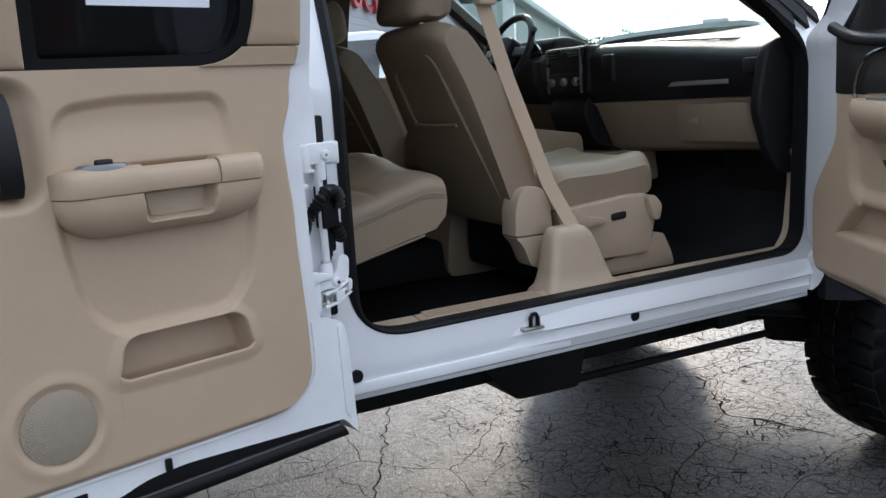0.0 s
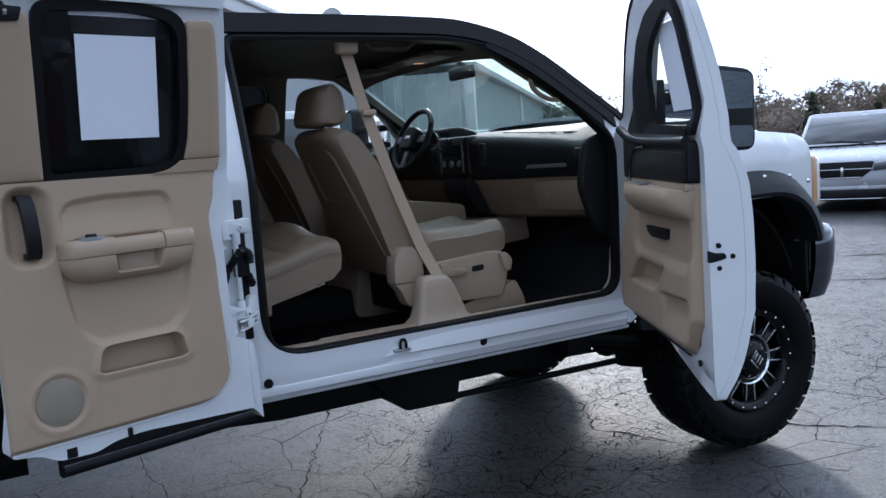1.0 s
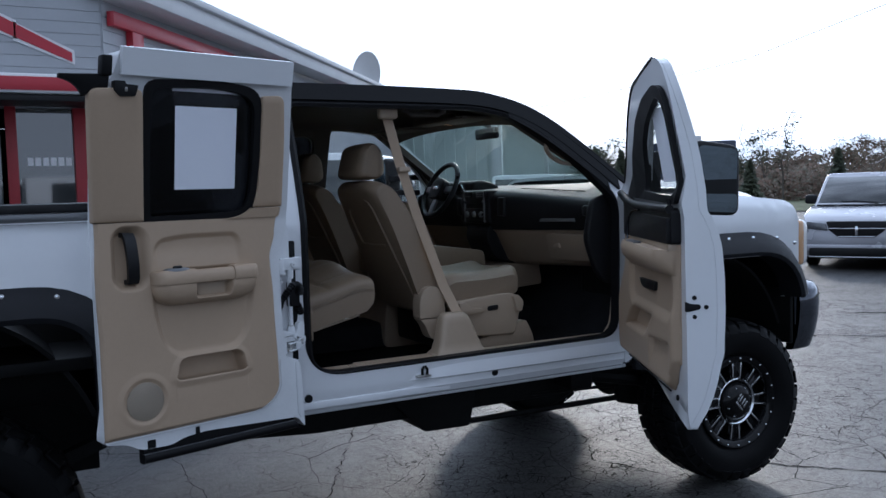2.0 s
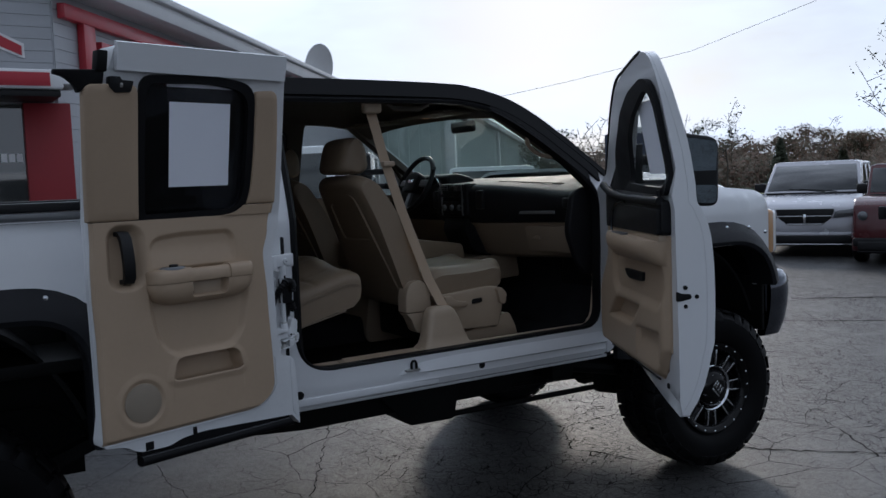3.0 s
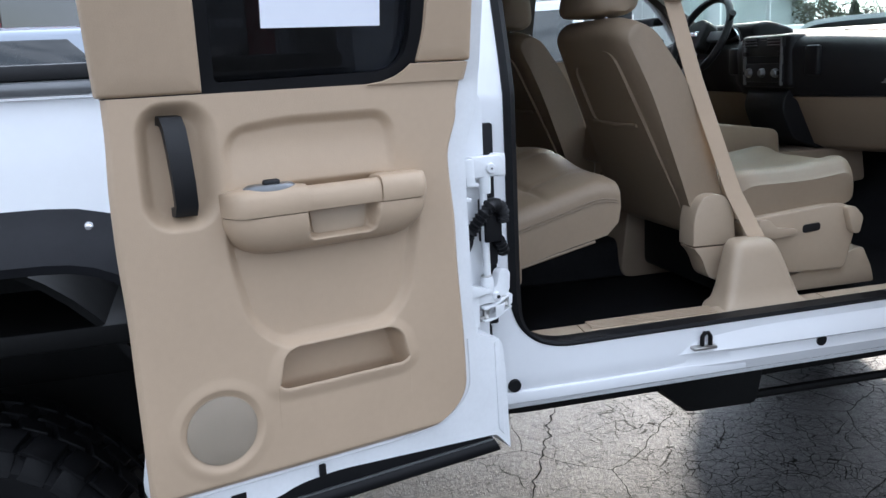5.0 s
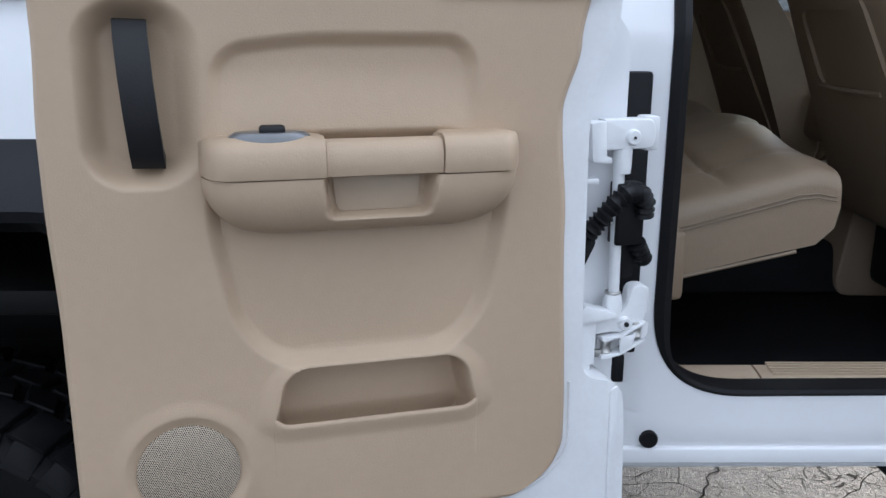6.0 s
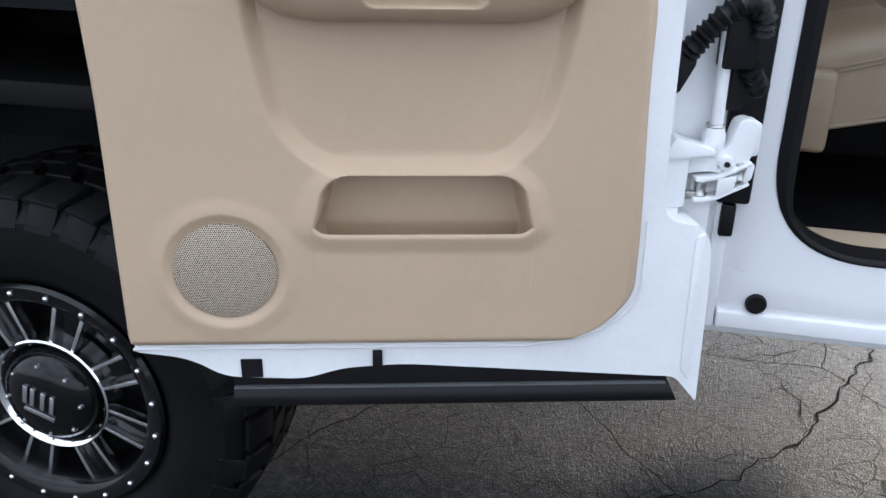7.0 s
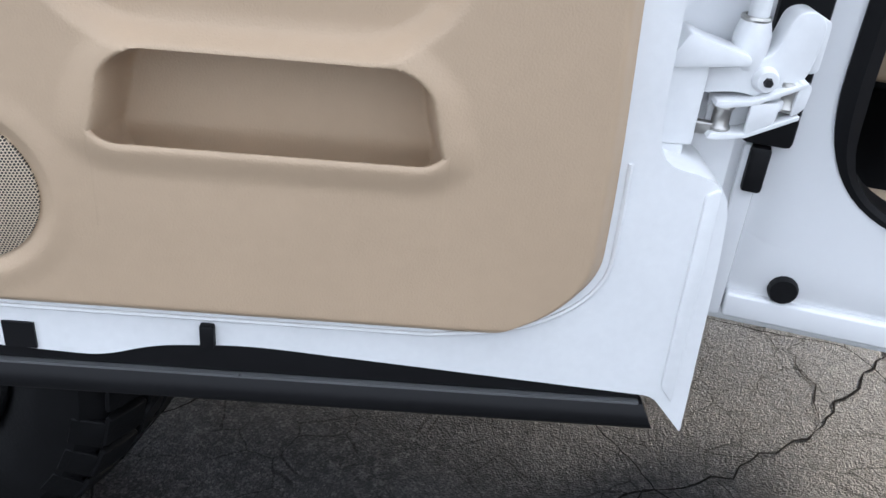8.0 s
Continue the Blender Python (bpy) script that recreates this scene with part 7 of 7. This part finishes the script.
        part("grille_bar", box(f + 0.012, f + 0.022, -0.022, 0.022, gz0 + 0.02, gz1 - 0.09, 0.003), CHROME, gr)
    part("bumper", box(f - 0.10, f + 0.04, -W * 0.44, W * 0.44, clear + 0.10, clear + 0.24, 0.03, 3), BLACK if lower_dark else paint, t)
    part("lower_intake", box(f - 0.06, f + 0.052, -W * 0.40, W * 0.40, clear + 0.03, clear + 0.19, 0.03, 3), BLACK, t)
    part("cowl_strip", box(x_cowl - 0.03, x_cowl + 0.09, -hw * 0.92, hw * 0.92, belt - 0.015, belt + 0.012, 0.01), BLACK, t)
    for s in (-1, 1):
        part("wiper", tube([(x_cowl + 0.02, s * 0.1 + 0.35, belt + 0.02), (x_cowl - 0.04, s * 0.1 - 0.30, belt + 0.075)], 0.012, 6), BLACK, t)
    part("bumper_trim", box(f - 0.05, f + 0.05, -W * 0.40, W * 0.40, clear + 0.005, clear + 0.028, 0.006), CHROME if not round_lamps else BLACK, t)
    part("underbody", box(b + 0.2, f - 0.2, -W * 0.40, W * 0.40, clear - 0.03, clear + 0.25, 0.02), CHASSIS, t)
    return t


def put(az, d, turn):
    x, y = at(az, d)
    return pose(x, y, 0, 0, 0, turn)


car("minivan", "silver minivan with a dark chrome-barred grille", "minivan", put(35.2, 19.6, 209), SILVER, 5.1, 1.98, 1.76, 0.99, 1.15, 1.55, 0.72, -2.30, -2.48, 0.34, (1.55, -1.5))
car("red_car", "dark red boxy off-road car with round headlamps", "car", put(29.6, 17.6, 203), RED_CAR, 4.4, 1.80, 1.66, 1.10, 1.12, 0.95, 0.55, -1.95, -2.10, 0.35, (1.35, -1.27), 1.0, True, True)
car("white_pickup", "white car parked nose-on beyond the pickup", "car", put(55.6, 17.0, 238), SILVER_W, 4.9, 1.92, 1.92, 1.18, 1.25, 0.9, 0.40, -2.2, -2.34, 0.37, (1.5, -1.4), 0.6)
car("white_van", "white car parked beside the red-trimmed building", "car", pose(2.45, 6.7, 0, 0, 0, 232), SILVER_W, 5.0, 1.95, 2.10, 1.25, 1.27, 0.9, 0.40, -2.3, -2.44, 0.38, (1.5, -1.5), 0.8)
car("silver_car", "silver-blue car parked beside the red-trimmed building", "car", pose(-2.02, 5.0, 0, 0, 0, 5), GREY_P, 4.7, 1.85, 1.93, 1.12, 1.34, 1.22, 0.62, -2.1, -2.25, 0.36, (1.4, -1.35), 0.6)
# tall navy box van
bt = empty("box_van", "tall navy-blue box van with white roof vents", "van", "parked vehicles")
bt.matrix_world = put(45.6, 27.0, 226)
part("cargo_box", box(-3.2, 0.9, -1.15, 1.15, 0.75, 2.85, 0.06, 3), NAVY, bt)
part("cab", prism(rounded([(0.9, 0.55), (2.4, 0.55), (2.45, 1.15), (1.75, 1.35), (1.25, 2.15), (0.9, 2.2)], 0.08, 3), -1.0, 1.0, "y", 0.06, 3), NAVY, bt)
part("windscreen", prism([(1.735, 1.40), (1.76, 1.42), (1.31, 2.10), (1.28, 2.08)], -0.85, 0.85, "y", 0.005), GLASS_FAR, bt)
part("roof_vent", box(-0.4, 0.3, -0.5, 0.2, 2.85, 3.05, 0.05, 3), WHITE_T, bt)
part("roof_vent", box(-2.2, -1.7, -0.2, 0.3, 2.85, 3.0, 0.05, 3), WHITE_T, bt)
for x in (1.6, -2.0):
    for s in (-1, 1):
        car_wheel(bt, x, s * 1.05, 0.42, s)


# ---- the dealership building ----
CX, CY = 0.306, 8.12
ALONG = Vector((0.6225, 0.7826, 0)).normalized()
OUT = Vector((ALONG.y, -ALONG.x, 0))
EAVE = 4.18
house = tagged(new("dealership_building"), "grey-sided sales building with red trim and a white roof edge", "building")


def on_wall(s, z, d=0.0):
    """A point on the long front: s along, d out of it."""
    p = Vector((CX, CY, 0)) + ALONG * s + OUT * d
    return (p.x, p.y, z)


def wall_block(name, s0, s1, z0, z1, d0, d1, material, r=0.01, parent=None, label=""):
    bm = box(s0, s1, -d1, -d0, z0, z1, r)
    ang = math.degrees(math.atan2(ALONG.y, ALONG.x))
    moved(bm, pose(CX, CY, 0, 0, 0, ang))
    return part(name, bm, material, parent or house, label)


LONG = 18.5
side = wall_block("side_wall", 0.0, LONG, 0.0, EAVE - 0.05, -0.25, 0.0, SIDING)
for k in range(24):
    z = 0.25 + k * 0.158
    wall_block("siding_board", 0.01, LONG, z, z + 0.150, 0.0, 0.012, SIDING, 0.0, side)
wall_block("eave_fascia", -0.2, LONG + 0.3, EAVE - 0.10, EAVE + 0.12, -0.1, 0.45, ROOF_M, 0.02, None, "white roof edge")
wall_block("eave_gutter", -0.2, LONG + 0.3, EAVE + 0.12, EAVE + 0.20, 0.2, 0.52, ROOF_M, 0.02)
bm = loft([[on_wall(-0.2, EAVE + 0.15, 0.45), on_wall(LONG + 0.3, EAVE + 0.15, 0.45), on_wall(LONG + 0.3, EAVE + 0.25, 0.45), on_wall(-0.2, EAVE + 0.25, 0.45)],
           [on_wall(-0.2, EAVE + 0.42, -9.0), on_wall(LONG + 0.3, EAVE + 0.42, -9.0), on_wall(LONG + 0.3, EAVE + 0.52, -9.0), on_wall(-0.2, EAVE + 0.52, -9.0)]])
part("roof", bm, ROOF_M, house)
wall_block("end_wall", LONG - 0.25, LONG, 0.0, EAVE, -9.0, -0.26, SIDING)
dish = part("roof_dish", lathe([(0.0, 0.10), (0.30, 0.06), (0.57, 0.0), (0.59, -0.01), (0.25, 0.03), (0.0, 0.06)], 24), ROOF_M, house, "pale round roof dish")
dish.matrix_local = pose(*on_wall(11.6, EAVE + 0.42, 0.2), 10, 0, 30)
part("dish_mast", tube([on_wall(11.6, EAVE + 0.1, 0.15), on_wall(11.6, EAVE + 0.4, 0.15)], 0.04, 8), ROOF_M, house)
# red raised sign, drawn as plain bars
sign = empty("wall_sign", "raised red plastic sign bars on grey siding", "sign")
for s0, s1, z0, z1 in ((0.1, 3.7, 3.78, 3.96), (0.53, 0.81, 3.15, 3.78), (0.95, 1.2, 3.1, 3.62), (1.2, 1.75, 3.48, 3.62), (1.2, 1.65, 3.26, 3.38), (2.0, 2.2, 3.1, 3.55), (2.2, 2.75, 3.45, 3.62), (2.75, 2.95, 3.1, 3.55),
                       (3.85, 4.05, 3.2, 3.95), (4.05, 4.45, 3.80, 3.95), (4.9, 5.1, 3.2, 3.95), (5.6, 5.8, 3.2, 3.95), (5.1, 5.6, 3.6, 3.75)):
    wall_block("sign_bar", s0, s1, z0, z1, 0.02, 0.12, RED_S, 0.01, sign)


def raised_word(text, s, z, height, stretch):
    """Raised letters along the long wall, one part for each letter."""
    ang = math.degrees(math.atan2(ALONG.y, ALONG.x))
    for ch in text:
        cu = bpy.data.curves.new("letter", "FONT")
        cu.body, cu.size, cu.extrude, cu.offset = ch, height * 1.4, 0.05, 0.02
        tmp = bpy.data.objects.new("letter", cu)
        me = bpy.data.meshes.new_from_object(tmp)
        bpy.data.objects.remove(tmp)
        bm = bmesh.new()
        bm.from_mesh(me)
        moved(bm, pose(*on_wall(s, z, 0.07), 90, 0, ang) @ Matrix.Diagonal((stretch, 1, 1, 1)))
        part("letter", bm, RED_S, words, "", 30)
        s += 0.95


words = empty("lettered_sign", "raised red letters on grey siding", "sign")
raised_word("TRUCKS", 8.7, 3.46, 0.5, 1.45)
# front wall with the emblem band, awning, red posts and windows
fw = part("front_wall", box(CX - 14, CX - 0.02, CY + 0.0, CY + 0.25, 2.75, EAVE + 1.2, 0.01), SIDING, house)
for k in range(18):
    z = 2.95 + k * 0.14
    part("siding_board", box(CX - 14, CX - 0.01, CY - 0.012, CY, z, z + 0.133, 0.0), SIDING, fw)
part("front_fascia", box(CX - 14, CX + 0.2, CY - 0.5, CY + 0.3, EAVE + 1.2, EAVE + 1.45, 0.03), ROOF_M, house)
band = empty("wall_emblem", "slanting red emblem band with white edges", "sign")

for k in range(7):
    x0 = CX - 0.35 - 0.62 * k
    z0 = 3.30 + 0.27 * k
    w = 0.16 + 0.05 * min(k, 4)
    for nm, g, d, mt in (("emblem_edge", 0.03, 0.03, WHITE_T), ("emblem_panel", 0.0, 0.045, RED_S)):
        q = [(x0 + g, z0 - g), (x0 - 0.60 - g, z0 + 0.26 - g), (x0 - 0.60 - g, z0 + 0.26 + w + g), (x0 + g, z0 + w - 0.05 + g)]
        part(nm, prism(q, CY - 0.012 - d, CY - 0.012, "y"), mt, band)
aw = part("awning", box(CX - 14, CX - 0.02, CY - 0.75, CY - 0.01, 2.84, 3.06, 0.03, 3), WHITE_T, house, "white awning with a red front band")
part("awning_band", box(CX - 14, CX - 0.16, CY - 0.764, CY - 0.752, 2.87, 3.02, 0.004), RED_S, aw)
part("awning_end", moved(lathe([(0.0, -0.38), (0.30, -0.38), (0.38, -0.2), (0.38, 0.0)], 16, "z"), pose(CX - 0.02, CY - 0.38, 2.90) @ Matrix.Diagonal((0.6, 0.98, -0.45, 1))), WHITE_T, aw)
part("soffit", box(CX - 14, CX - 0.05, CY - 0.70, CY + 0.2, 2.76, 2.83, 0.01), BLACK, house)
part("red_corner_wall", box(CX - 0.38, CX + 0.14, CY - 0.05, CY + 0.25, 0.0, 2.75, 0.01), RED_W, house)
# room dimness is put into this dark colour; unseen ceiling and ends block daylight
SHOW = mat("showroom_painted_dim", (0.05, 0.05, 0.055), 0.6, 0, 0.3, 1.2)
part("blocking_ceiling", box(CX - 14, CX - 0.03, CY + 0.26, CY + 3.5, 2.76, 2.84, 0.01), SHOW, house)
part("blocking_end", box(CX - 0.14, CX - 0.04, CY + 0.26, CY + 3.5, 0.0, 2.75, 0.01), SHOW, house)
part("blocking_far_end", box(CX - 14.1, CX - 14.0, CY - 0.02, CY + 3.5, 0.0, 2.84, 0.01), SHOW, house)
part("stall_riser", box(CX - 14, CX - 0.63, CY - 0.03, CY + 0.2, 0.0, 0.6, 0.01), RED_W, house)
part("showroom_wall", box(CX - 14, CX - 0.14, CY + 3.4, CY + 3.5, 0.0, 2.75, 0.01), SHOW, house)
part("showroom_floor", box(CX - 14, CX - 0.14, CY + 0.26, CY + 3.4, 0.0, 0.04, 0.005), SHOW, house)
for k in range(7):
    x1 = CX - 0.38 - 1.75 * k + (0.95 if k else 0.0)
    wd = part("shop_window", box(x1 - (1.68 if k else 0.66), x1 - 0.0, CY + 0.05, CY + 0.056, 0.62, 2.74, 0.0), SHOP_GLASS, house)
    part("window_post", box(x1 - (1.76 if k else 0.74), x1 - (1.66 if k else 0.62), CY - 0.02, CY + 0.12, 0.6, 2.76, 0.01), RED_W, house)
part("poster", box(CX - 0.98, CX - 0.80, CY + 0.065, CY + 0.07, 1.9, 2.4, 0.0), GREY_PL, house)
for k in range(6):
    part("window_lettering", box(CX - 0.90 + 0.085 * k, CX - 0.90 + 0.085 * k + 0.065, CY + 0.04, CY + 0.045, 2.06, 2.16, 0.0), WHITE_T, house)

# ---- steel shed further off ----
shed = empty("steel_shed", "pale corrugated steel shed with a white corner post", "building")
SO, SA = Vector((12.6, 18.6, 0)), Vector((0.66, 0.751, 0))
sang = math.degrees(math.atan2(SA.y, SA.x))
SM = pose(SO.x, SO.y, 0, 0, 0, sang)
sw_ = part("wall", moved(box(0, 44, 0.06, 0.2, 0, 3.84, 0.0), SM), SHED, shed)
ribs = [box(0.3 + 0.30 * k, 0.36 + 0.30 * k, 0.0, 0.06, 0.1, 3.84, 0.0) for k in range(145)]
tagged(part("wall_rib", moved(merge(*ribs), SM), SHED, sw_), kind="stuff")
tagged(part("end_wall_rib", moved(merge(*[box(-0.06, 0.0, 0.4 + 0.32 * k, 0.47 + 0.32 * k, 0.1, 3.84, 0.0) for k in range(42)]), SM), SHED, sw_), kind="stuff")
part("corner_post", moved(box(-0.15, 0.15, -0.05, 0.25, 0, 3.95, 0.01), SM), WHITE_T, shed)
part("gutter", moved(box(-0.2, 44, -0.25, 0.1, 3.84, 4.02, 0.02), SM), ROOF_M, shed)
part("roof", moved(loft([[(-0.2, -0.2, 4.02), (44, -0.2, 4.02), (44, -0.2, 4.08), (-0.2, -0.2, 4.08)], [(-0.2, 8, 4.12), (44, 8, 4.12), (44, 8, 4.18), (-0.2, 8, 4.18)]]), SM), ROOF_M, shed)
part("end_wall", moved(box(0, 0.15, 0.2, 14, 0, 3.84, 0.0), SM), SHED, shed)
part("downpipe", moved(box(11.9, 12.1, -0.12, 0.02, 0.0, 3.84, 0.02), SM), WHITE_T, shed)

# ---- overhead cable beyond the car park ----
cable = tube([(20.4, 37.4, 4.9), (27.4, 31.34, 6.4), (31.9, 27.1, 7.55), (36.4, 21.5, 9.9), (40.0, 16.0, 12.6)], 0.010, 5)
tagged(part("overhead_cable", cable, RUBBER), "thin dark overhead cable across the sky", "cable")

# ---- long cracks in the asphalt ----
CRACK = mat("crack_shadow_dirt", (0.016, 0.015, 0.014), 0.95, 0, 0.3, 20, spec=0.05)


def crack(pts, w, seed):
    r = random.Random(seed)
    line = []
    for a, b in zip(pts, pts[1:]):
        a, b = Vector(a), Vector(b)
        n = max(3, int((b - a).length / 0.035))
        nr = Vector((-(b - a).y, (b - a).x)).normalized()
        for k in range(n):
            line.append(a.lerp(b, k / n) + nr * r.gauss(0, 0.011))
    line.append(Vector(pts[-1]))
    bm = bmesh.new()
    prev = None
    for i, p in enumerate(line):
        t = (line[min(i + 1, len(line) - 1)] - line[max(i - 1, 0)]).normalized()
        nr = Vector((-t.y, t.x))
        h = w * 0.5 * r.uniform(0.35, 1.3) * min(1.0, 0.3 + i * 0.2, 0.3 + (len(line) - 1 - i) * 0.2)
        pair = (bm.verts.new((p.x + nr.x * h, p.y + nr.y * h, 0.003)), bm.verts.new((p.x - nr.x * h, p.y - nr.y * h, 0.003)))
        if prev:
            bm.faces.new((prev[0], prev[1], pair[1], pair[0]))
        prev = pair
    part("asphalt_crack", bm, CRACK, ground)


crack([(0.90, 1.85), (0.73, 1.52), (0.565, 1.24), (0.46, 1.03), (0.34, 0.81), (0.17, 0.62), (0.01, 0.49), (-0.15, 0.36), (-0.2, -0.3)], 0.006, 1)
crack([(0.453, 1.335), (0.216, 1.195), (0.05, 1.22)], 0.004, 2)
crack([(0.216, 1.195), (0.313, 1.11), (0.354, 0.955), (0.34, 0.81)], 0.004, 3)
crack([(2.4, 0.45), (2.80, 0.066), (3.26, -0.40), (4.2, -1.3), (6.0, -3.2)], 0.013, 4)
crack([(5.5, 3.9), (6.7, 2.66), (7.36, 2.03), (9.5, 0.0)], 0.035, 5)
crack([(8.2, 3.6), (8.9, 3.0), (9.4, 2.9), (10.6, 2.0), (11.3, 1.2)], 0.06, 6)
crack([(0.90, 1.85), (1.3, 2.6), (1.5, 3.6), (2.2, 4.8)], 0.01, 7)
crack([(2.19, 0.24), (2.0, 0.7), (2.25, 1.1), (2.1, 1.6)], 0.012, 8)
crack([(2.6, 0.3), (3.3, 0.9), (4.1, 1.2), (5.2, 2.3), (6.2, 2.9)], 0.014, 9)
